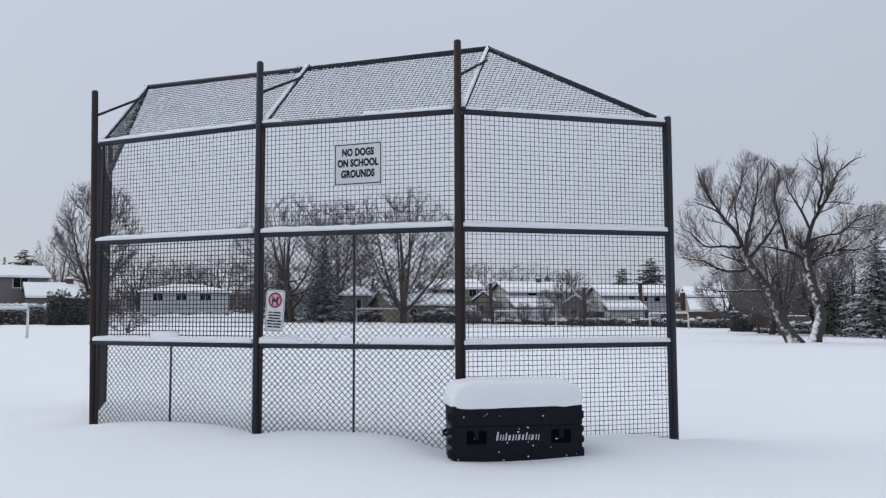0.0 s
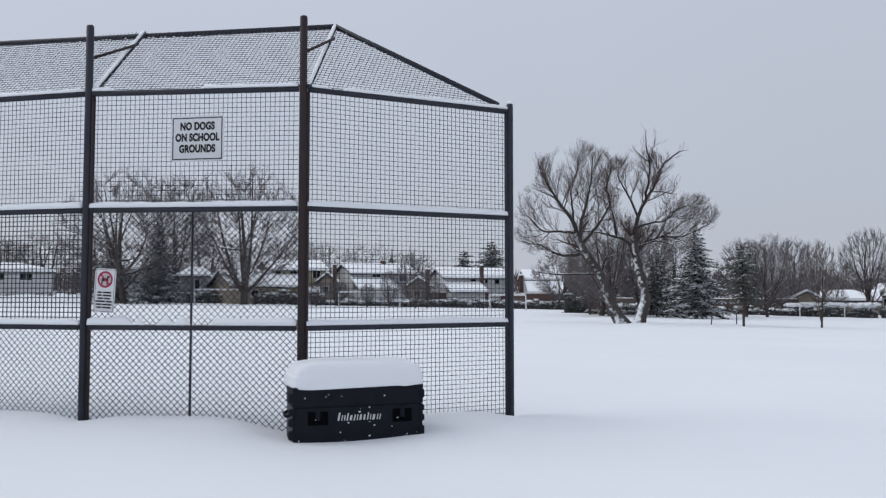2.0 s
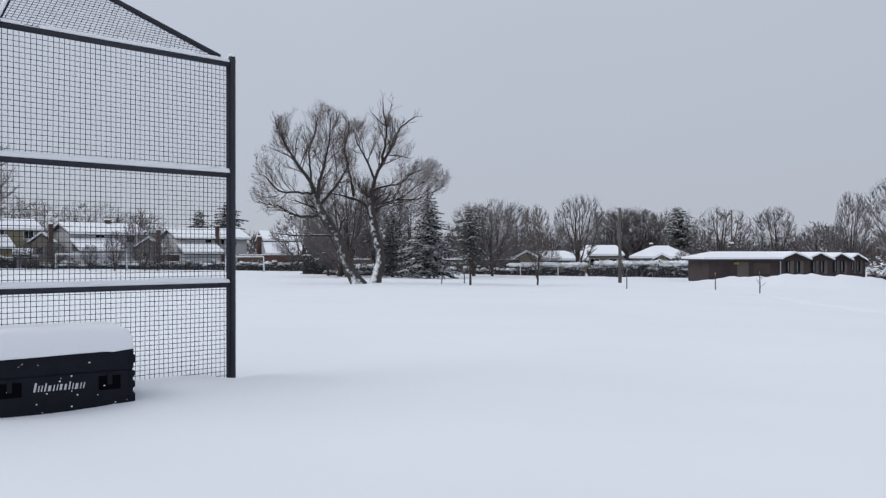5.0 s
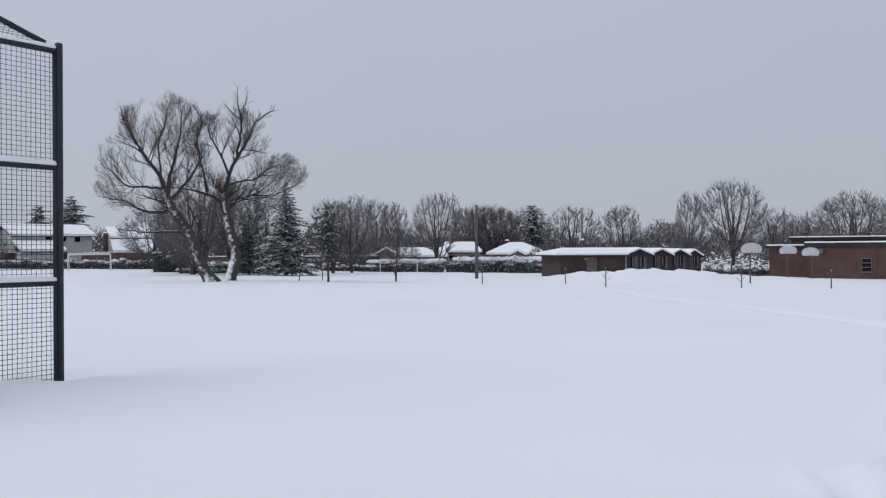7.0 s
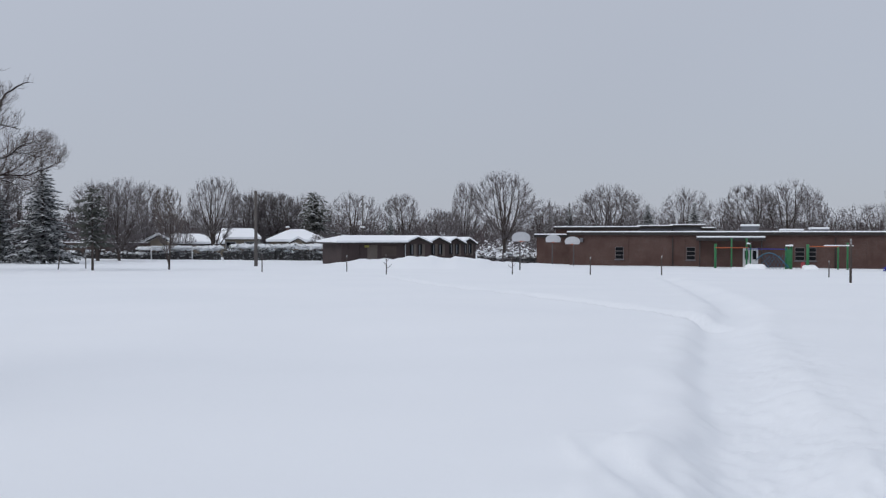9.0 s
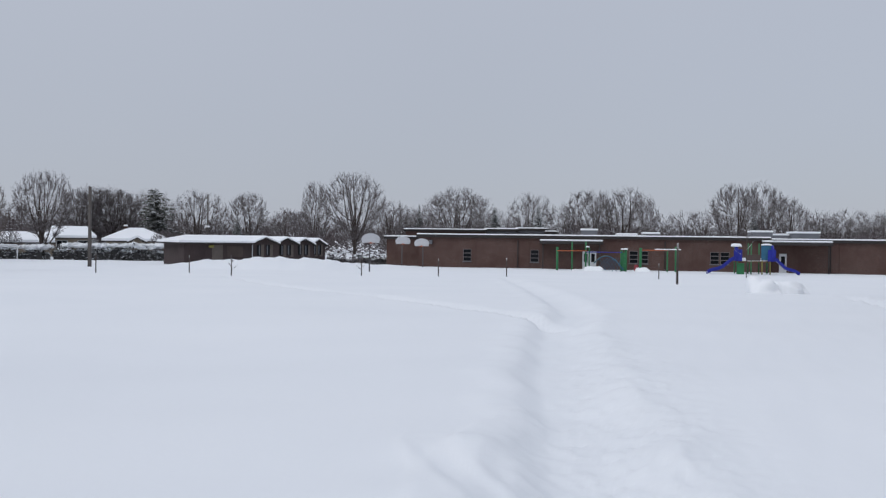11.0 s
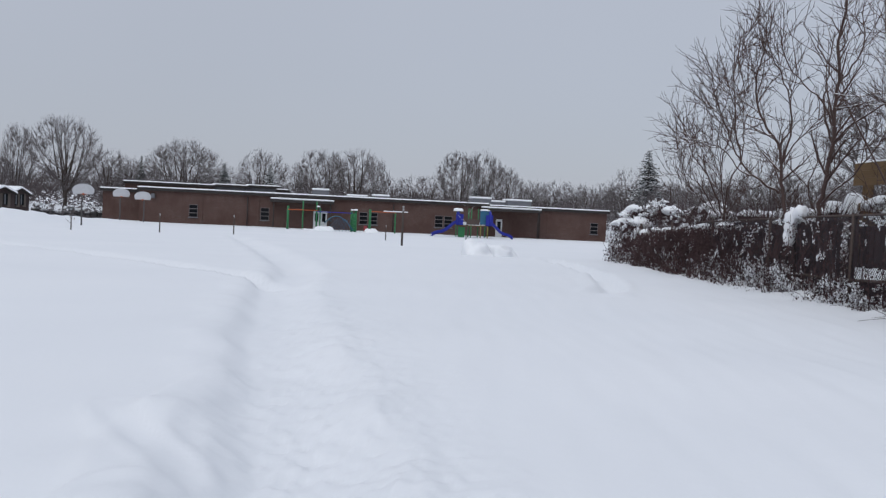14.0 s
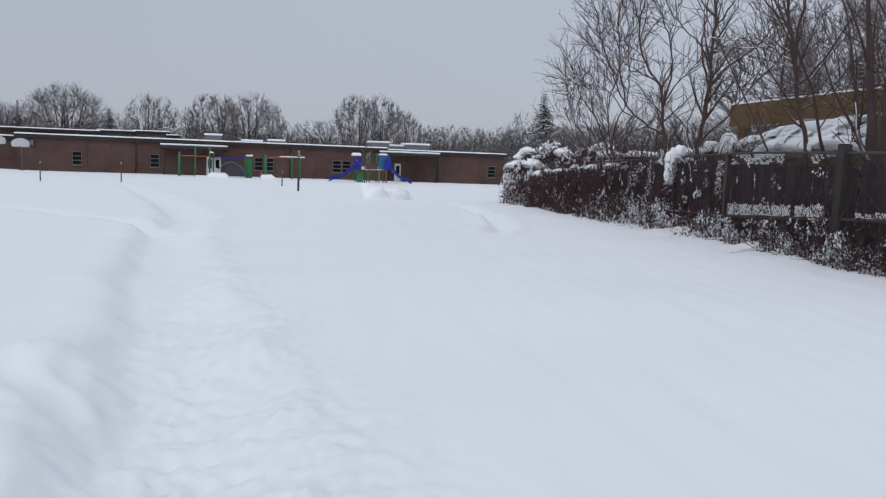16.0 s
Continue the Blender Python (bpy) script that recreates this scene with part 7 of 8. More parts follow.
def fence_frame():
    """Posts, rails and chain-link of the boundary fence."""
    th = thing("chain_link_fence", FA.x, FA.y, 0, FTURN, "old chain-link fence with snow caught in its wire", "fence")
    for x in (0.9, 7.8, 11.3, 14.9, 18.5, 22.1):
        z = rail_top(x)
        part("post", Shape().tube([(x, 0.22, -0.5), (x, 0.22, z + 0.03)], 0.034, 8), FENCEDARK, th, "", True)
    xs = [0.2 + 1.6 * k for k in range(15)]
    part("top_rail", Shape().tube([(x, 0.22, rail_top(x)) for x in xs if x < 17], 0.022, 6), FENCEDARK, th, "", True)
    part("middle_rail", Shape().tube([(x, 0.22, rail_mid(x)) for x in xs], 0.026, 6), FENCEDARK, th, "", True)
    cell = 0.066
    n = int(15.0 / cell)
    wires, caught = Shape(), Shape()

    def held(x, z):
        """How much of a cell of the wire is filled with snow here, 0 to 1."""
        m = rail_mid(x)
        w = noise.noise((x * 1.3, 3.0, 0))
        v = 0.0
        hi = m + 0.2 + 0.09 * w + 0.04 * noise.noise((x * 6.0, 1.0, 4.0))
        if 4.7 < x < 7.65 and m < z < hi and not 5.42 < x < 5.6:
            v = 0.97 if z < hi - 0.05 else 0.8
        if 2.6 < x < 3.9 and m < z < m + 0.1:
            v = 0.7
        t = rail_top(x)
        u = noise.noise((x * 2.0, z * 5.0, 7.0))
        if t - 0.2 < z < t - 0.03 and (5.9 < x < 7.6 or 4.8 < x < 5.1) and u > -0.3:
            v = 0.55 + 0.2 * u
        if 6.3 < x < 7.6 and 0.12 < z < m - 0.05 and u > -0.1:
            v = max(v, 0.45 + 0.2 * u)
        if x > 8 and noise.noise((x * 1.7, z * 2.4, 9.0)) > 0.36:
            v = max(v, 0.5)
        return v

    rng = random.Random(12)
    up = cell * 0.55
    for i in range(n):
        x0 = 0.3 + i * cell
        rows = int(rail_top(x0) / up)
        step = (rail_top(x0) - 0.03) / rows
        for q in (0, 1):
            line = [Vector((x0 + (0.5 if j % 2 else q) * cell, 0.225, 0.03 + step * j)) for j in range(rows + 1)]
            wires.tube(line, 0.0032, 3, False)
        # each cell: a soft diamond of snow sagging behind the wires
        for j in range(1, rows):
            c = Vector((x0 + (0.0 if j % 2 else 0.5) * cell, 0.215, 0.03 + step * j))
            h = held(c.x, c.z)
            if h <= 0 or rng.random() > h + 0.12:
                continue
            k = h * rng.uniform(0.8, 1.04)
            a, b = cell * 0.5 * k, step * k
            sag = rng.uniform(0.1, 0.3) * (1 - k) * b
            vs = [c + Vector((dx * a * rng.uniform(0.85, 1.05), 0.004, dz * b - sag)) for dx, dz in ((1, 0), (0.5, 0.5), (0, 1), (-0.5, 0.5), (-1, 0), (-0.5, -0.55), (0, -1), (0.5, -0.55))]
            back = [v + Vector((0, -0.03, 0)) for v in vs]
            f = c + Vector((0, 0.014, -0.25 * b))
            caught.add(vs + [f] + back, [(e, (e + 1) % 8, 8) for e in range(8)] + [((e + 1) % 8, e, 9 + e, 9 + (e + 1) % 8) for e in range(8)])
    tagged(part("wire_mesh", wires, WIRE, th, "diamond chain-link wire"), kind="stuff")
    tagged(part("caught_snow", caught, SNOWCAP, th, "snow caught on the wires"), kind="stuff")
    return th


def gate_post():
    p = FA + FDIR * 4.25
    th = thing("gate_post", p.x, p.y, -0.3, FTURN, "dark weathered timber post in the fence line", "post")
    part("shaft", Shape().box(-0.075, 0.16, 0, 0.075, 0.31, 2.03, 0.015), FASCIA, th)
    part("snow_cap", lump(0.1, 0.1, 0.012, 2.0, 10, 5), SNOWCAP, th, "", True, (0, 0.235, 2.03))


def blob(s, c, r, rng, tall=1.3):
    """One small uneven clump of snow."""
    vs = []
    for d in ((1, 0, 0), (0, 1, 0), (-1, 0, 0), (0, -1, 0)):
        k = r * rng.uniform(0.6, 1.25)
        vs.append((c.x + d[0] * k + rng.gauss(0, 0.2 * r), c.y + d[1] * k, c.z + rng.gauss(0, 0.35 * r)))
    vs.append((c.x + rng.gauss(0, 0.3 * r), c.y, c.z + r * tall * rng.uniform(0.6, 1.2)))
    vs.append((c.x + rng.gauss(0, 0.3 * r), c.y, c.z - r * tall * rng.uniform(0.5, 1.2)))
    s.add(vs, [(0, 1, 4), (1, 2, 4), (2, 3, 4), (3, 0, 4), (1, 0, 5), (2, 1, 5), (3, 2, 5), (0, 3, 5)])


def tuft(s, c, tall, wide, rng):
    """Fluffy snow round a hanging stalk: a lumpy upright spindle."""
    n, m, seed = 6, 7, rng.uniform(0, 90)
    lean = Vector((rng.gauss(0, 0.2), rng.gauss(0, 0.1), 0)) * tall
    vs, fs = [], []
    for j in range(n):
        t = j / (n - 1)
        r = wide * (0.25 + math.sin(math.pi * (0.08 + 0.84 * t)))
        o = c + lean * (t - 0.5) + Vector((0, 0, tall * (t - 0.5)))
        for i in range(m):
            a = 6.283 * i / m
            k = r * (1 + 0.75 * noise.noise((math.cos(a) * 1.4 + seed, math.sin(a) * 1.4, t * 4)))
            vs.append((o.x + math.cos(a) * k, o.y + math.sin(a) * k * 0.8, o.z + 0.35 * wide * noise.noise((a, seed, t * 5))))
    for j in range(n - 1):
        for i in range(m):
            e = (i + 1) % m
            fs.append((j * m + i, j * m + e, (j + 1) * m + e, (j + 1) * m + i))
    fs += [tuple(range(m - 1, -1, -1)), tuple((n - 1) * m + i for i in range(m))]
    s.add(vs, fs)


def sprig(s, c, tall, wide, rng):
    """Snow clinging in small bits along a hanging stalk."""
    n = max(3, int(tall / 0.022))
    lean = Vector((rng.gauss(0, 0.22), rng.gauss(0, 0.1), 0)) * tall
    for j in range(n):
        t = (j + rng.random()) / n
        w = wide * (0.35 + math.sin(math.pi * min(1.0, t + 0.1)))
        o = c + lean * (t - 0.5) + Vector((rng.gauss(0, 0.5 * w), rng.gauss(0, 0.3 * w), tall * (t - 0.5)))
        blob(s, o, w * rng.uniform(0.35, 0.75), rng, rng.uniform(1.0, 1.9))


def forward(x):
    """How far the growth spills out over the snow along the fence."""
    return 0.75 * float(smooth01((x - 7.4) / 1.6)) * float(smooth01((15.5 - x) / 3.5)) + 0.25 * max(0.0, noise.noise((x * 0.6, 5.0, 0)) + 0.35)


def leaf(s, c, a, rng):
    u = Vector((rng.gauss(0, 0.5), rng.gauss(0, 0.4), -abs(rng.gauss(0.7, 0.4)))).normalized()
    v = u.orthogonal().normalized()
    v.rotate(Matrix.Rotation(rng.uniform(0, 3.1), 3, u))
    s.add([c - u * a, c + v * a * 0.5, c + u * a, c - v * a * 0.5 + u.cross(v) * a * 0.4], [(0, 1, 2), (0, 2, 3)])


def weeds():
    """Dead stalks and withered leaves along the foot of the fence, holding snow."""
    rng = random.Random(44)
    th = thing("dead_weeds", FA.x, FA.y, 0, FTURN, "withered weeds holding snow along the foot of the fence", "weeds")
    stalks, lv, sn = Shape(), Shape(), Shape()
    x = 1.0
    while x < 25.0:
        clump = float(smooth01(0.5 + 1.9 * noise.noise((x * 1.7, 0, 3.3))))
        dens = 0.15 + 0.95 * clump
        tall = (0.12 + 0.46 * clump) * (1.2 if 8.2 < x < 13 else 1.0)
        white = noise.noise((x * 1.6, 4.0, 1.0)) > 0.02
        for k in range(int(0.6 + 3.6 * dens)):
            h = tall * rng.uniform(0.5, 1.5)
            p = Vector((x + rng.gauss(0, 0.12), rng.uniform(0.26, 0.42 + 0.45 * forward(x)), fence_ground(x) - 0.02))
            d = Vector((rng.gauss(0, 0.22), rng.gauss(0.05, 0.15), 1)).normalized()
            bend = Vector((rng.gauss(0, 0.35), rng.gauss(0.1, 0.2), -0.25)) * h
            line = [p + d * (h * t) + bend * t * t for t in (0, 0.35, 0.7, 1.0)]
            stalks.tube(line, [0.006, 0.005, 0.004, 0.002], 3, False)
            snowy = white and rng.random() < 0.3 + 0.4 * clump
            if snowy and rng.random() < 0.5:
                sprig(sn, line[1].lerp(line[2], rng.random()), rng.uniform(0.08, 0.24), rng.uniform(0.016, 0.034), rng)
            for j in range(int(6 + 16 * h)):
                t = rng.random()
                c = line[0].lerp(line[3], t) + bend * (t * t - t) * 0.7 + Vector((rng.gauss(0, 0.03), rng.gauss(0, 0.03), rng.gauss(0, 0.02)))
                leaf(lv, c, rng.uniform(0.014, 0.035), rng)
                if snowy:
                    if rng.random() < 0.75:
                        blob(sn, c + Vector((rng.gauss(0, 0.02), 0.01, rng.gauss(0, 0.03))), rng.uniform(0.007, 0.026), rng, 1.7)
        x += rng.uniform(0.05, 0.14)
    # fallen twigs poking out over the snow
    for k in range(46):
        x = rng.uniform(1, 22)
        p = Vector((x, rng.uniform(0.4, 0.7), fence_ground(x) + 0.05))
        d = Vector((rng.gauss(0, 0.8), rng.uniform(0.2, 1.0), rng.uniform(-0.05, 0.3))).normalized() * rng.uniform(0.3, 0.8)
        stalks.tube([p, p + d * 0.5 + Vector((0, 0, 0.04)), p + d], [0.006, 0.005, 0.003], 3, False)
    tagged(part("stalks", stalks, VINE, th, "thin dead stalks"), kind="stuff")
    tagged(part("withered_leaves", lv, RIMED, th, "frosted withered leaves"), kind="stuff")
    tagged(part("snow_dusting", sn, FROSTED, th, "small clumps of snow", True), kind="stuff")


def vines():
    """Dead vines over the fence: stems, curled leaves and snow lodged among them."""
    rng = random.Random(31)
    th = thing("vine_hedge", FA.x, FA.y, 0, FTURN, "tangled dead vines over the fence, dusted with snow", "vines")
    thick = lambda x: 0.16 + 0.84 * float(smooth01((x - 9.5) / 6.0))
    stems, lv, sn, heap, lv2 = Shape(), Shape(), Shape(), Shape(), Shape()
    for k in range(300):
        x = FLEN * rng.random() ** 0.8
        p = Vector((x, 0.26 + 0.3 * rng.random() * thick(x), fence_ground(x) - 0.1))
        d = Vector((rng.gauss(0, 0.35), rng.gauss(0, 0.08), 1)).normalized()
        pts = [p]
        n = rng.randint(5, 8)
        for i in range(n):
            d = (d + Vector((rng.gauss(0, 0.32), rng.gauss(0, 0.12), rng.gauss(0.1, 0.25)))).normalized()
            p = p + d * 0.22
            pts.append(p)
        stems.tube(pts, [0.010 - 0.007 * i / n for i in range(n + 1)], 4, False)
    tagged(part("stem_tangle", stems, VINE, th, "thin brown stems", True), kind="stuff")
    count = 0
    while count < 25000:
        x = FLEN * rng.random()
        t = thick(x)
        if rng.random() > t:
            continue
        H = rail_top(x) - 0.02 + 0.14 * noise.noise((x * 0.9, 2.0, 0))
        if x > 23.2:
            H += 0.45
        z = H * rng.random() ** (1.25 if x > 14 else 1.7)
        if noise.noise((x * 2.2, z * 1.3, 7.0)) < -0.1 and rng.random() < 0.75:
            continue
        y = 0.26 + rng.random() * (0.2 + 0.4 * t * (1 - 0.4 * z / H) + 0.8 * forward(x) * (1 - z / H) ** 2) - (0.9 * rng.random() if x > 21 else 0)
        c = Vector((x, y, fence_ground(x) + z))
        leaf(lv, c, rng.uniform(0.016, 0.038) * (1 if x < 15 else 1.2), rng)
        count += 1
    # snow lodged in upright streaks among the leaves
    for k in range(520):
        x = 1.6 + (FLEN - 1.8) * rng.random() ** 0.9
        if noise.noise((x * 1.3, 6.0, 2.0)) < -0.12 and rng.random() < 0.75:
            continue
        H = rail_top(x)
        z = H * rng.random() ** 2.0
        tall = rng.uniform(0.06, 0.26)
        if x < 7.9 and z > 0.45 and rng.random() < (0.15 if 4.7 < x < 6.4 and z < 1.15 else 0.85):
            continue
        sprig(sn, Vector((x, 0.3 + (0.15 + 0.3 * rng.random()) * thick(x) + forward(x) * (1 - z / H) * rng.random(), fence_ground(x) + 0.03 + z)), tall, rng.uniform(0.012, 0.034), rng)
    for k in range(80):
        x = 1.6 + (FLEN - 1.8) * rng.random() ** 0.85
        if 7.7 > x > 6.2 and rng.random() < 0.8 or x < 4.4 and rng.random() < 0.8:
            continue
        H = rail_top(x)
        z0 = H * rng.random() ** 1.9
        n = int(rng.uniform(12, 70) * (1 if z0 < 0.7 else 0.5))
        w, L = rng.uniform(0.03, 0.12), rng.uniform(0.03, 0.12)
        yy = 0.3 + 0.35 * rng.random() * thick(x)
        for j in range(n):
            z = z0 + rng.gauss(0, L)
            if not 0.02 < z < H:
                continue
            c = Vector((x + rng.gauss(0, w), yy + rng.gauss(0, 0.03), fence_ground(x) + z))
            blob(sn, c, rng.uniform(0.007, 0.024) * (1.25 if x > 16 else 1.0), rng, 1.4)
            for q in range(1):
                leaf(lv, c + Vector((rng.gauss(0, 0.03), rng.uniform(-0.01, 0.03), rng.gauss(0, 0.03))), rng.uniform(0.014, 0.03), rng)
    # hanging strands, furred with snow
    for k in range(170):
        x = rng.uniform(7.9, FLEN - 0.3)
        H = rail_top(x)
        p = Vector((x, 0.3 + (0.25 + 0.2 * rng.random()) * thick(x), fence_ground(x) + H * rng.uniform(0.25, 1.0)))
        L = min(p.z - fence_ground(x), rng.uniform(0.2, 0.8))
        q = p + Vector((rng.gauss(0, 0.06), rng.uniform(0, 0.08), -L))
        m = p.lerp(q, 0.5) + Vector((rng.gauss(0, 0.04), 0.03, 0))
        lv.tube([p, m, q], [0.004, rng.uniform(0.006, 0.013), 0.004], 4, False)
    for k in range(230):
        z = 1.5 * rng.random() ** 1.1
        c = Vector((7.85 + rng.gauss(0, 0.05), 0.27 + rng.uniform(0, 0.1), fence_ground(7.85) + z))
        blob(sn, c, rng.uniform(0.008, 0.028), rng, 1.5)
        leaf(lv, c + Vector((rng.gauss(0, 0.04), 0.01, rng.gauss(0, 0.03))), rng.uniform(0.015, 0.03), rng)
    # the end of the row, plastered by the wind
    for k in range(480):
        x = rng.uniform(22.6, FLEN + 0.15)
        z = 1.75 * rng.random()
        c = Vector((x, rng.uniform(-0.4, 0.75), fence_ground(x) + z))
        if noise.noise((x * 2.0, z * 2.0, 1.0)) > 0.02:
            blob(sn, c, rng.uniform(0.02, 0.055), rng)
    # sprigs that stand over the crest
    for k in range(800):
        x = rng.uniform(8.5, FLEN)
        p = Vector((x, rng.uniform(-0.9, 0.4), fence_ground(x) + rail_top(x) + rng.uniform(-0.2, 0.1)))
        d = Vector((rng.gauss(0, 0.45), rng.gauss(0, 0.3), rng.uniform(0.4, 1.0))).normalized() * rng.uniform(0.2, 0.7)
        q = p + d * 0.5 + Vector((rng.gauss(0, 0.05), 0, 0))
        lv.tube([p, q, p + d], [0.006, 0.005, 0.002], 3, False)
    tagged(part("leaf_mass", lv, VINE, th, "curled brown leaves and sprigs"), kind="stuff")
    # broken pillows of snow on the crest
    x = 10.6
    while x < FLEN:
        zb = fence_ground(x) + rail_top(x)
        w = rng.uniform(0.12, 0.42) * (1.2 if x > 19 else 1.0)
        for j in range(rng.randint(2, 4) if not 12.1 < x < 13.9 else 1):
            ww = w * rng.uniform(0.5, 1.1) * (1.0 if not 12.1 < x < 13.9 else 0.5)
            q = clod(ww, ww * rng.uniform(0.7, 1.1), ww * rng.uniform(0.35, 0.7), x * 1.7 + j)
            o = Vector((x + rng.gauss(0, w * 0.5), rng.uniform(-0.6, 0.25), zb + rng.uniform(-0.08, 0.1)))
            heap.add([Vector(p) + o for p in q.v], q.f)
        x += w * rng.uniform(0.6, 1.5)
    # domes of snow over the bushes at the end
    for x, y, z, w, h in ((24.9, -0.3, 1.5, 0.9, 0.42), (23.8, -0.9, 1.6, 1.3, 0.6), (22.6, -0.6, 1.42, 1.2, 0.55), (21.6, -1.0, 1.3, 1.1, 0.4), (20.4, -1.3, 1.3, 1.3, 0.55), (19.2, -1.3, 1.3, 1.2, 0.62), (18.1, -0.8, 1.15, 0.9, 0.4), (24.3, 0.2, 1.1, 0.8, 0.3), (22.9, 0.15, 1.1, 0.9, 0.25), (16.9, -0.7, 1.25, 0.7, 0.3)):
        zc = fence_ground(x) + z + 0.2
        for j in range(int(20 * w)):
            a, e = rng.uniform(0, 6.283), rng.uniform(0.0, 1.5)
            o = Vector((x + math.cos(a) * math.cos(e) * 0.62 * w, y + math.sin(a) * math.cos(e) * 0.5 * w, zc + math.sin(e) * h * 0.85))
            for i in range(6):
                leaf(lv2, o + Vector((rng.gauss(0, 0.1), rng.gauss(0, 0.1), rng.gauss(-0.05, 0.1))), rng.uniform(0.03, 0.07), rng)
            if noise.noise(o * 2.3) + 0.5 * math.sin(e) > 0.55:
                ww = rng.uniform(0.25, 0.75) * (0.5 + 0.7 * math.sin(e))
                q = clod(ww, ww * 0.9, ww * rng.uniform(0.3, 0.5), x + j * 1.3)
                heap.add([Vector(p) + o for p in q.v], q.f)
        for j in range(int(32 * w)):
            a, e = rng.uniform(0, 6.283), rng.uniform(-0.2, 1.3)
            tuft(sn, Vector((x + math.cos(a) * math.cos(e) * 0.66 * w, y + math.sin(a) * math.cos(e) * 0.55 * w, zc + math.sin(e) * h)), rng.uniform(0.05, 0.16), rng.uniform(0.03, 0.07), rng)
        for j in range(int(420 * w)):
            a, e, k = rng.uniform(0, 6.283), rng.uniform(-0.3, 1.5), rng.random() ** 0.4
            leaf(lv2, Vector((x + math.cos(a) * math.cos(e) * 0.6 * w * k, y + math.sin(a) * math.cos(e) * 0.5 * w * k, zc + math.sin(e) * h * k)), rng.uniform(0.03, 0.06), rng)
        for j in range(60):
            c = Vector((x + rng.gauss(0, 0.4 * w), y + rng.uniform(0.2, 0.5) * w, fence_ground(x) + z + rng.uniform(-0.1, h)))
            d = Vector((rng.gauss(0, 0.5), rng.gauss(0.2, 0.3), rng.uniform(0.3, 1))).normalized() * rng.uniform(0.15, 0.4)
            stems.tube([c, c + d], [0.006, 0.003], 3, False)
    # a slide of snow hanging over the top rail
    for k, (x, z, w, h) in enumerate(((10.05, 1.5, 0.5, 0.3), (10.1, 1.3, 0.34, 0.3), (10.15, 1.12, 0.24, 0.3), (9.75, 1.62, 0.5, 0.22))):
        q = clod(w * 0.62, 0.26, h * 1.2, k * 2.2)
        heap.add([Vector(p) + Vector((x, 0.3, fence_ground(x) + z + 0.05)) for p in q.v], q.f)
    tagged(part("crest_leaves", lv2, VINE, th, "withered leaves under the snow"), kind="stuff")
    tagged(part("lodged_snow", sn, FROSTED, th, "small clumps of snow", True), kind="stuff")
    tagged(part("crest_snow", heap, SNOWCAP, th, "pillows of snow on the crest", True), kind="stuff")


fence_frame()
gate_post()
vines()
weeds()


def stem_clump(x, y, n, H, seed, spread, r0, label, lean=(0, 0), wave=0.07):
    """A many-stemmed bare shrub or small tree."""
    rng = random.Random(seed)
    th = thing("bare_shrub", x, y, gz(x, y) - 0.2, 0, label, "shrub", "bare shrubs behind the fence")
    spec = dict(seg=(8, 6, 5, 4), taper=(0.18, 0.25, 0.35, 0.5), wild=(wave, 0.075, 0.075, 0.07), lift=(0.03, 0.08, 0.1, 0.1), kids=(8, 3.8, 2.4), angle=((26, 58), (28, 58), (28, 58)), ratio=(0.46, 0.52, 0.56), thin=(0.42, 0.5, 0.6), flat=False, min=0.0065)
    spec["from"] = (0.22, 0.2, 0.2)
    out = [[] for _ in range(4)]
    for k in range(n):
        a = 6.28 * (k + rng.random() * 0.6) / n
        d = Vector((math.cos(a) * spread * rng.uniform(0.4, 1.1) + lean[0], math.sin(a) * spread * rng.uniform(0.4, 1.1) + lean[1], 1))
        limb(out, rng, Vector((math.cos(a) * 0.12, math.sin(a) * 0.12, 0)), d, H * rng.uniform(0.8, 1.1), r0 * rng.uniform(0.6, 1.1), 0, spec)
    for stem in out[0]:
        part("stem", wood([stem], 7), STEMRED, th, "red-brown stem", True)
    tagged(part("branchwork", wood(out[1], 5), STEMRED, th, "", True), kind="stuff")
    tagged(part("twigwork", wood(out[2] + out[3], 3), TWIGDARK, th, "fine bare twigs"), kind="stuff")


def by_fence(s, off):
    p = FA + FDIR * s + Vector((-FDIR.y, FDIR.x, 0)) * off
    return p.x, p.y


stem_clump(*by_fence(6.6, -1.3), 3, 6.2, 8, 0.42, 0.045, "dense bare shrub in the garden", (0.0, 0.1), 0.12)
stem_clump(*by_fence(4.9, -1.7), 3, 5.6, 31, 0.45, 0.04, "dense bare shrub close by the deck", (0.0, 0.05), 0.13)
stem_clump(*by_fence(4.6, -0.45), 3, 5.0, 21, 0.1, 0.17, "stout dark tree at the garden corner", (0.0, 0.0), 0.06)
stem_clump(*by_fence(12.4, -0.7), 9, 2.3, 41, 0.5, 0.018, "low twiggy bush behind the fence", (0.0, 0.0), 0.16)
stem_clump(*by_fence(9.6, -0.9), 8, 2.4, 43, 0.55, 0.018, "low twiggy bush behind the fence", (0.0, 0.0), 0.16)
stem_clump(*by_fence(14.4, -0.9), 8, 2.4, 47, 0.5, 0.016, "low twiggy bush behind the fence", (0.0, 0.0), 0.16)
stem_clump(*by_fence(16.6, -0.7), 6, 3.0, 9, 0.4, 0.022, "low bare shrub among the vines", (0.0, 0.1), 0.12)
stem_clump(*by_fence(3.4, -2.4), 4, 6.0, 10, 0.4, 0.05, "bare garden shrub beside the timber screen", (0.0, 0.1), 0.12)


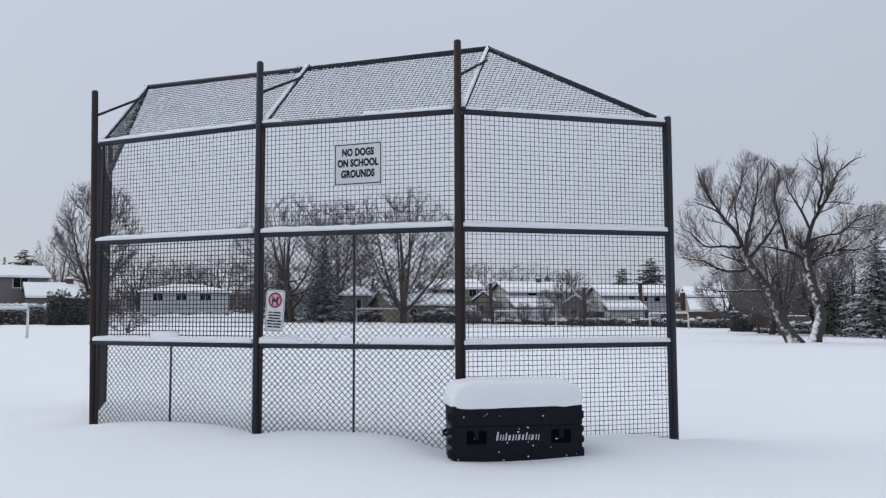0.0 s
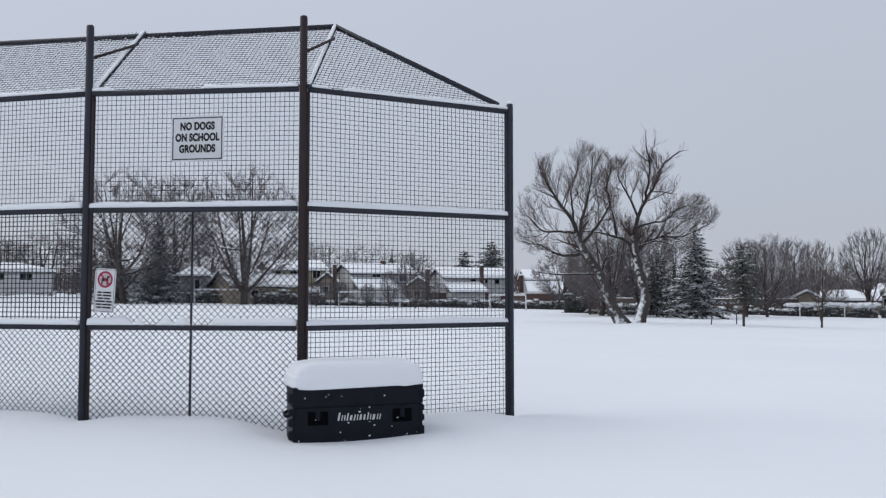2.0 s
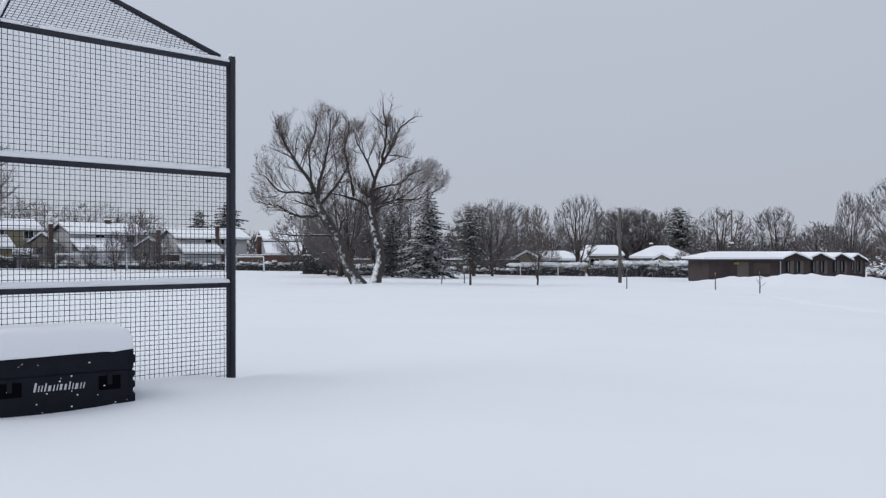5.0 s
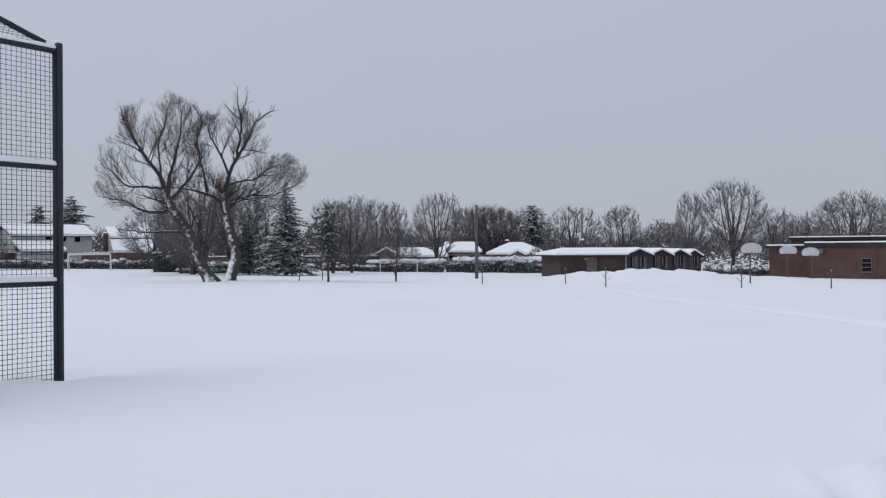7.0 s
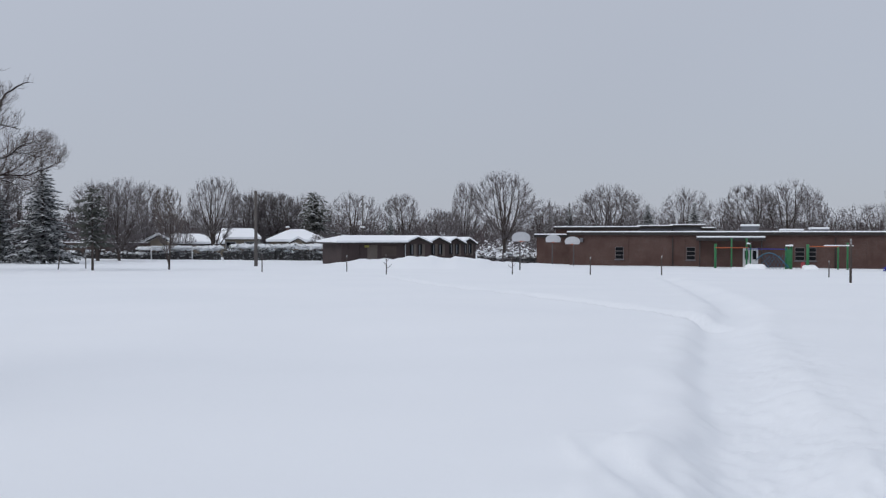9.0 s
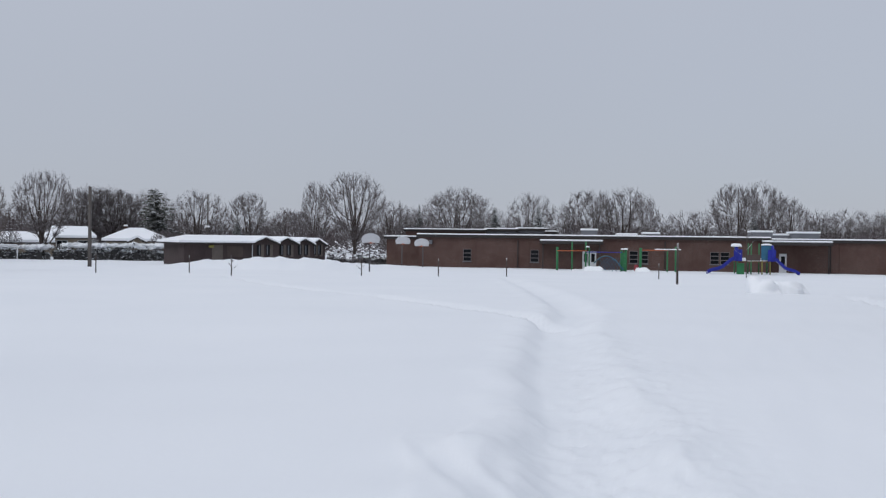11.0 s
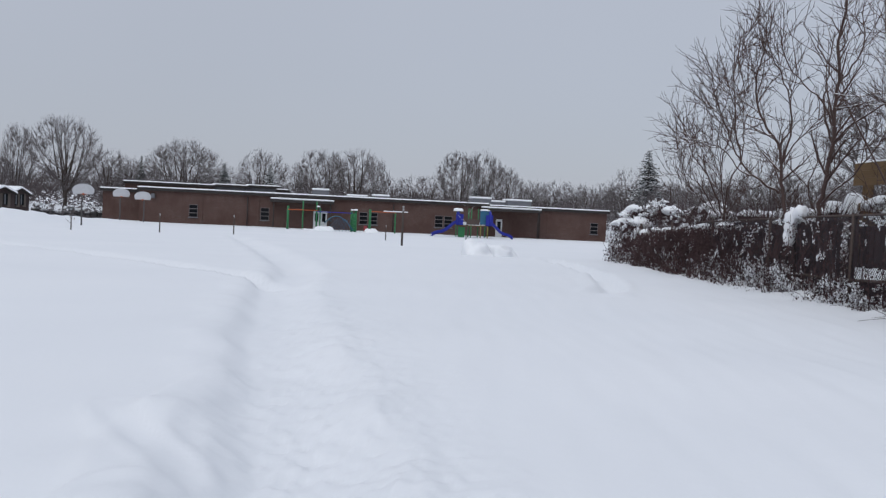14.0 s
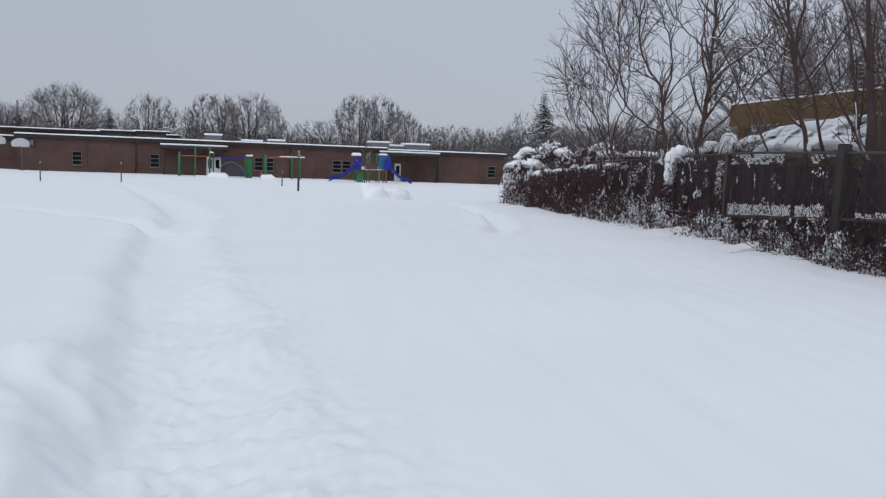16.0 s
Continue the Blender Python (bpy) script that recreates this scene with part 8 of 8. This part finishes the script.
def drawn_shrub(x, y, z, turn, limbs, seed, label, dense=1.0):
    """A bare shrub or small tree whose main stems follow a drawn habit, (across, up) from the point where they show."""
    rng = random.Random(seed)
    foot = gz(x, y) - 0.2
    th = thing("bare_shrub", x, y, foot, turn, label, "shrub", "bare shrubs behind the fence")
    lift = z - foot
    runs = [([(q[0] if q[0] > -0.8 else -0.8 + 0.66 * (q[0] + 0.8), q[1] + lift) for q in pts], r0, r1) for pts, r0, r1 in limbs]
    pts, r0, r1 = runs[0]
    runs[0] = ([(pts[0][0] + 0.08, 0.0), (pts[0][0] + 0.03, lift * 0.5)] + pts, r0 * 1.15, r1)
    w = branching(runs, rng, (
        (0.18 / dense, 0.45, 1.2, 28, 58, 0.07, 0.09, 0.5, 0.01, 0.4),
        (0.18 / dense, 0.3, 0.8, 26, 55, 0.08, 0.08, 0.55, 0.0075, 0.15),
        (0.24 / dense, 0.15, 0.45, 25, 52, 0.08, 0.07, 0.6, 0.0055, 0.15)), 0.4)
    for stem in w[0]:
        stem[1][:] = [0.72 * r for r in stem[1]]
        part("stem", wood([stem], 8), STEMRED, th, "red-brown stem", True)
    tagged(part("branchwork", wood(w[1], 5), STEMRED, th, "", True), kind="stuff")
    tagged(part("twigwork", wood(w[2] + w[3], 3), TWIGDARK, th, "fine bare twigs"), kind="stuff")
    lie = Shape()
    for run, rad in w[0] + w[1]:
        for p, q, ra, rb in zip(run, run[1:], rad, rad[1:]):
            if abs((q - p).normalized().z) < 0.6 and rng.random() < 0.3:
                lie.tube([p + Vector((0, 0, ra * 0.8)), p.lerp(q, 0.5) + Vector((0, 0, ra)), q + Vector((0, 0, rb * 0.8))], [0.004, 0.004 + 0.4 * ra, 0.003], 4, False)
    tagged(part("lying_snow", lie, SNOWCAP, th, "thin snow along the branches", True), kind="stuff")


LEAFLESS_FAN = [
    ([(0.05, 0.00), (-0.05, 0.72), (-0.10, 1.43), (0.10, 2.25), (0.15, 2.96), (0.00, 3.58)], 0.03, 0.007),
    ([(0.00, 0.05), (-0.31, 0.82), (-0.72, 1.43), (-0.98, 1.8), (-1.14, 2.15), (-1.2, 2.45)], 0.028, 0.007),
    ([(0.08, 0.05), (0.10, 0.72), (0.36, 1.43), (0.41, 2.04), (0.33, 2.76), (0.41, 3.68)], 0.03, 0.007),
    ([(-0.15, 0.08), (-0.51, 0.72), (-0.92, 1.02), (-1.28, 1.43), (-1.43, 1.84)], 0.022, 0.006),
    ([(0.12, 0.08), (0.46, 0.61), (1.02, 0.92), (1.33, 1.33)], 0.02, 0.006),
    ([(-0.10, 0.05), (-0.51, 0.41), (-0.87, 0.72), (-1.18, 0.82)], 0.018, 0.006),
]
drawn_shrub(22.36, -4.26, 1.46, -100.2, LEAFLESS_FAN, 5, "many-stemmed bare shrub rising behind the vines", 1.2)
WIDE_FORK = [
    ([(0.00, 0.00), (-0.17, 0.42), (-0.29, 1.01), (-0.34, 1.35), (-0.38, 1.85), (-0.67, 2.27), (-0.93, 2.78), (-1.01, 3.28), (-0.84, 3.87), (-0.80, 4.37)], 0.065, 0.014),
    ([(-0.32, 0.93), (-0.84, 1.22), (-1.26, 1.51), (-1.60, 1.93), (-1.93, 2.44), (-2.19, 2.94), (-2.35, 3.45)], 0.035, 0.008),
    ([(-0.35, 1.43), (-0.17, 1.85), (0.17, 2.27), (0.50, 2.61)], 0.025, 0.008),
    ([(-0.35, 1.51), (-0.19, 2.10), (-0.24, 2.69), (-0.42, 3.28), (-0.63, 3.62), (-0.76, 4.04)], 0.033, 0.008),
    ([(-1.26, 1.51), (-1.47, 2.19), (-1.60, 2.86), (-1.60, 3.45), (-1.35, 4.04)], 0.024, 0.007),
    ([(-0.84, 1.22), (-1.30, 1.35), (-1.85, 1.77), (-2.44, 1.93), (-2.86, 2.02)], 0.022, 0.007),
]
drawn_shrub(18.12, -4.94, 1.08, -104.6, WIDE_FORK, 19, "wide-forking bare shrub growing through the fence", 1.25)
STOUT = [
    ([(0.00, 0.00), (0.08, 0.62), (0.17, 1.37), (0.17, 2.11), (0.19, 2.77), (0.14, 3.27), (0.21, 3.76), (0.25, 4.26)], 0.07, 0.025),
    ([(0.17, 1.37), (-0.04, 2.03), (0.00, 2.69), (0.02, 3.27), (0.08, 3.76)], 0.035, 0.012),
    ([(0.17, 1.37), (0.50, 1.78), (0.99, 2.11), (1.32, 2.61), (1.49, 3.27), (1.53, 3.76)], 0.03, 0.009),
    ([(0.08, 0.70), (0.50, 1.20), (0.99, 1.28), (1.49, 1.03)], 0.022, 0.007),
    ([(0.19, 1.78), (-0.17, 2.36), (-0.66, 2.85), (-0.99, 3.43), (-0.91, 3.76)], 0.028, 0.008),
    ([(0.18, 2.52), (0.50, 3.02), (0.58, 3.52), (0.50, 3.93)], 0.028, 0.01),
    ([(0.00, 0.12), (0.25, 0.46), (0.50, 0.70), (0.91, 1.28), (1.16, 1.78), (1.28, 2.44)], 0.035, 0.008),
    ([(-0.04, 0.00), (-0.17, 0.29), (-0.21, 0.62), (-0.08, 1.03)], 0.02, 0.008),
]
drawn_shrub(17.72, -5.27, 1.60, -105.9, STOUT, 7, "stout red-brown bare tree beside the fence")
TALL = [
    ([(0.00, 0.00), (-0.15, 0.44), (-0.22, 0.88), (-0.33, 1.47), (-0.42, 1.98), (-0.51, 2.56), (-0.62, 3.00), (-0.66, 3.44)], 0.056, 0.028),
    ([(-0.33, 1.47), (-0.22, 2.05), (-0.18, 2.56), (-0.15, 3.00), (-0.11, 3.44)], 0.04, 0.02),
    ([(-0.22, 0.88), (0.15, 1.32), (0.51, 1.90), (0.88, 2.42), (1.17, 2.86)], 0.03, 0.009),
    ([(-0.42, 1.98), (-0.81, 2.34), (-1.10, 2.71), (-1.21, 3.15)], 0.028, 0.009),
    ([(-0.15, 0.44), (0.29, 0.81), (0.73, 1.39), (1.17, 1.76)], 0.025, 0.008),
    ([(-0.29, 1.25), (-0.73, 1.61), (-1.17, 1.76), (-1.61, 1.68)], 0.02, 0.006),
    ([(-0.50, 2.42), (-0.22, 2.71), (0.15, 2.86), (0.51, 3.22)], 0.025, 0.008),
]
drawn_shrub(15.09, -6.45, 1.91, -112.5, TALL, 12, "tall bare tree close behind the fence", 0.85)


# ---- the garden behind: timber screen and snow-covered deck ----
def timber_screen():
    a = FA + FDIR * 7.5 + Vector((FDIR.y, -FDIR.x, 0)) * 2.2
    th = thing("timber_screen", a.x, a.y, 0, FTURN, "yellow-brown timber screen above a snowy deck", "timber screen")
    me = Shape().box(-0.55, -0.02, 0, 5.05, 0.02, 0.168, 0.004).mesh("plank", TIMBER)
    for k in range(3):
        piece("plank", me, th, pose(0, 0.0, 2.32 + k * 0.172))
    for x in (0.35, 4.62):
        part("post", Shape().box(x - 0.09, -0.2, -0.3, x + 0.09, -0.025, 2.8, 0.01), TIMBER, th)
    part("cap_snow", snow_strip(Vector((-0.5, 0, 2.832)), Vector((5.0, 0, 2.832)), 0.07, 0.05, 3.0), SNOWCAP, th, "", True)


def snowy_deck():
    a = FA + FDIR * 7.4 + Vector((FDIR.y, -FDIR.x, 0)) * 1.2
    th = thing("garden_deck", a.x, a.y, 0, FTURN, "low timber deck rail under deep snow", "deck")
    for z in (1.1, 1.4, 1.7):
        part("rail_board", Shape().box(-5.0, -0.02, z, 2.95, 0.02, z + 0.16, 0.006), TIMBER, th)
    for x in (-4.9, -3.1, -1.0, 1.2, 2.9):
        part("post", Shape().box(x - 0.05, -0.14, -0.3, x + 0.05, -0.025, 1.75, 0.008), TIMBER, th)
    rng = random.Random(2)
    s = Shape()

    def heap(x, y, z, w, d, h, n):
        for k in range(n):
            ww = w * rng.uniform(0.35, 0.7)
            q = clod(ww, d * rng.uniform(0.6, 1), h * rng.uniform(0.6, 1.1), x * 3 + k * 1.7)
            o = Vector((x + rng.uniform(-0.45, 0.45) * w, y + rng.gauss(0, 0.12), z + h * rng.uniform(0.25, 0.6)))
            s.add([Vector(p) + o for p in q.v], q.f)

    # rounded caps on two posts, a drift along the rail, and heaps that rise towards the house
    for x, w, h, z in ((3.15, 0.42, 0.5, 1.6), (4.0, 0.36, 0.26, 1.66)):
        q = lump(w, w, h, x, 18, 9, rough=0.08, corner=0.85, flat=0.4)
        s.add([Vector(p) + Vector((x, 0.0, z)) for p in q.v], q.f)
        part("post", Shape().box(x - 0.07, -0.07, -0.3, x + 0.07, 0.07, z + 0.05, 0.008), BOARD, th)
    heap(4.7, 0.0, 1.5, 1.0, 0.5, 0.3, 5)
    heap(5.6, 0.2, 1.45, 1.0, 0.5, 0.3, 5)

    def drift(line, width, thick, seed):
        """A long roll of snow over a rail, swelling and thinning as it goes."""
        line = [Vector(p) for p in line]
        fine = [a.lerp(b, k / 8) for a, b in zip(line, line[1:]) for k in range(14)] + [line[-1]]
        vs, fs, m = [], [], 18
        for i, c in enumerate(fine):
            end = min(1.0, 0.25 + i / 5, 0.25 + (len(fine) - 1 - i) / 5)
            for j in range(m):
                w_ = 6.283 * j / m
                k = end * (1 + 0.36 * noise.noise((c.x * 1.9 + seed, math.cos(w_), math.sin(w_))) + 0.08 * noise.noise((c.x * 5.3, math.cos(w_) * 2, math.sin(w_) * 2 + seed)) + 0.03 * noise.noise((c.x * 13.0, math.cos(w_) * 4, math.sin(w_) * 4)))
                vs.append((c.x, c.y + math.cos(w_) * width / 2 * k, c.z + math.sin(w_) * thick / 2 * k * (1.0 if math.sin(w_) > 0 else 0.5)))
        for i in range(len(fine) - 1):
            for j in range(m):
                e = (j + 1) % m
                fs.append((i * m + j, i * m + e, (i + 1) * m + e, (i + 1) * m + j))
        fs += [tuple(range(m)), tuple((len(fine) - 1) * m + m - 1 - j for j in range(m))]
        s.add(vs, fs)

    drift([(2.75, 0.0, 1.72), (2.0, -0.05, 1.82), (1.3, -0.1, 1.95), (0.7, -0.15, 2.05), (-0.3, -0.2, 2.1), (-1.4, -0.2, 2.12), (-3.0, -0.2, 2.08), (-4.8, -0.2, 2.1)], 0.55, 0.36, 1.3)
    drift([(1.75, 0.1, 1.62), (1.1, 0.1, 1.7), (0.6, 0.1, 1.78), (-0.1, 0.1, 1.74), (-0.8, 0.1, 1.8), (-1.6, 0.1, 1.76), (-2.6, 0.1, 1.8), (-4.8, 0.1, 1.78)], 0.5, 0.36, 4.1)
    drift([(1.2, 0.0, 1.8), (0.6, -0.05, 1.92), (-0.1, -0.05, 1.9), (-1.0, -0.05, 1.98), (-2.4, -0.05, 1.96), (-4.8, -0.05, 1.96)], 0.5, 0.34, 7.7)
    tagged(part("deep_snow", s, SNOWCAP, th, "uneven heaps of snow", True), kind="stuff")


def garden_hut():
    """Low dark hut behind the vines, its roof under snow."""
    x, y = 24.2, -5.8
    th = thing("garden_hut", x, y, gz(x, y) - 0.1, FTURN, "low dark brown garden hut under a snowy roof", "hut")
    part("wall", Shape().box(-0.75, -0.5, 0, 0.75, 0.5, 1.72, 0.01), FENCERED, th)
    part("eave", Shape().box(-0.85, -0.6, 1.72, 0.85, 0.6, 1.8, 0.01), BOARD, th)
    part("roof_snow", lump(1.72, 1.22, 0.17, 4.0, 30, 9, rough=0.22, corner=0.5, flat=0.35), SNOWCAP, th, "", True, (0, 0, 1.8))


garden_hut()
timber_screen()
snowy_deck()


# ---- boards of the wooden fence behind the wire ----
def board_fence():
    th = thing("board_fence", FA.x, FA.y, 0, FTURN, "dark weathered board fence behind the vines", "fence")
    meshes = []
    rng = random.Random(77)
    for k in range(4):
        h = 1.52 + 0.02 * k
        meshes.append(Shape().box(-0.066 - 0.002 * k, -0.011, 0, 0.066 + 0.002 * k, 0.011, h, 0.004).mesh("board", BOARD))
    x = 0.1
    while x < FLEN:
        zb = gz(*(FA + FDIR * x).xy)
        piece("board", meshes[rng.randrange(4)], th, pose(x, 0.0 + rng.uniform(-0.006, 0.006), zb - 0.1 - max(0.0, 1.5 - rail_top(x)) + rng.uniform(-0.03, 0.02), 0, rng.gauss(0, 0.7), 0))
        x += 0.152 if x > 9 else rng.uniform(0.15, 0.172)
    for z in (0.45, 1.25):
        part("back_rail", Shape().box(0, -0.1, z, FLEN * (0.55 if z > 1 else 1), -0.02, z + 0.09, 0.006), BOARD, th)


board_fence()
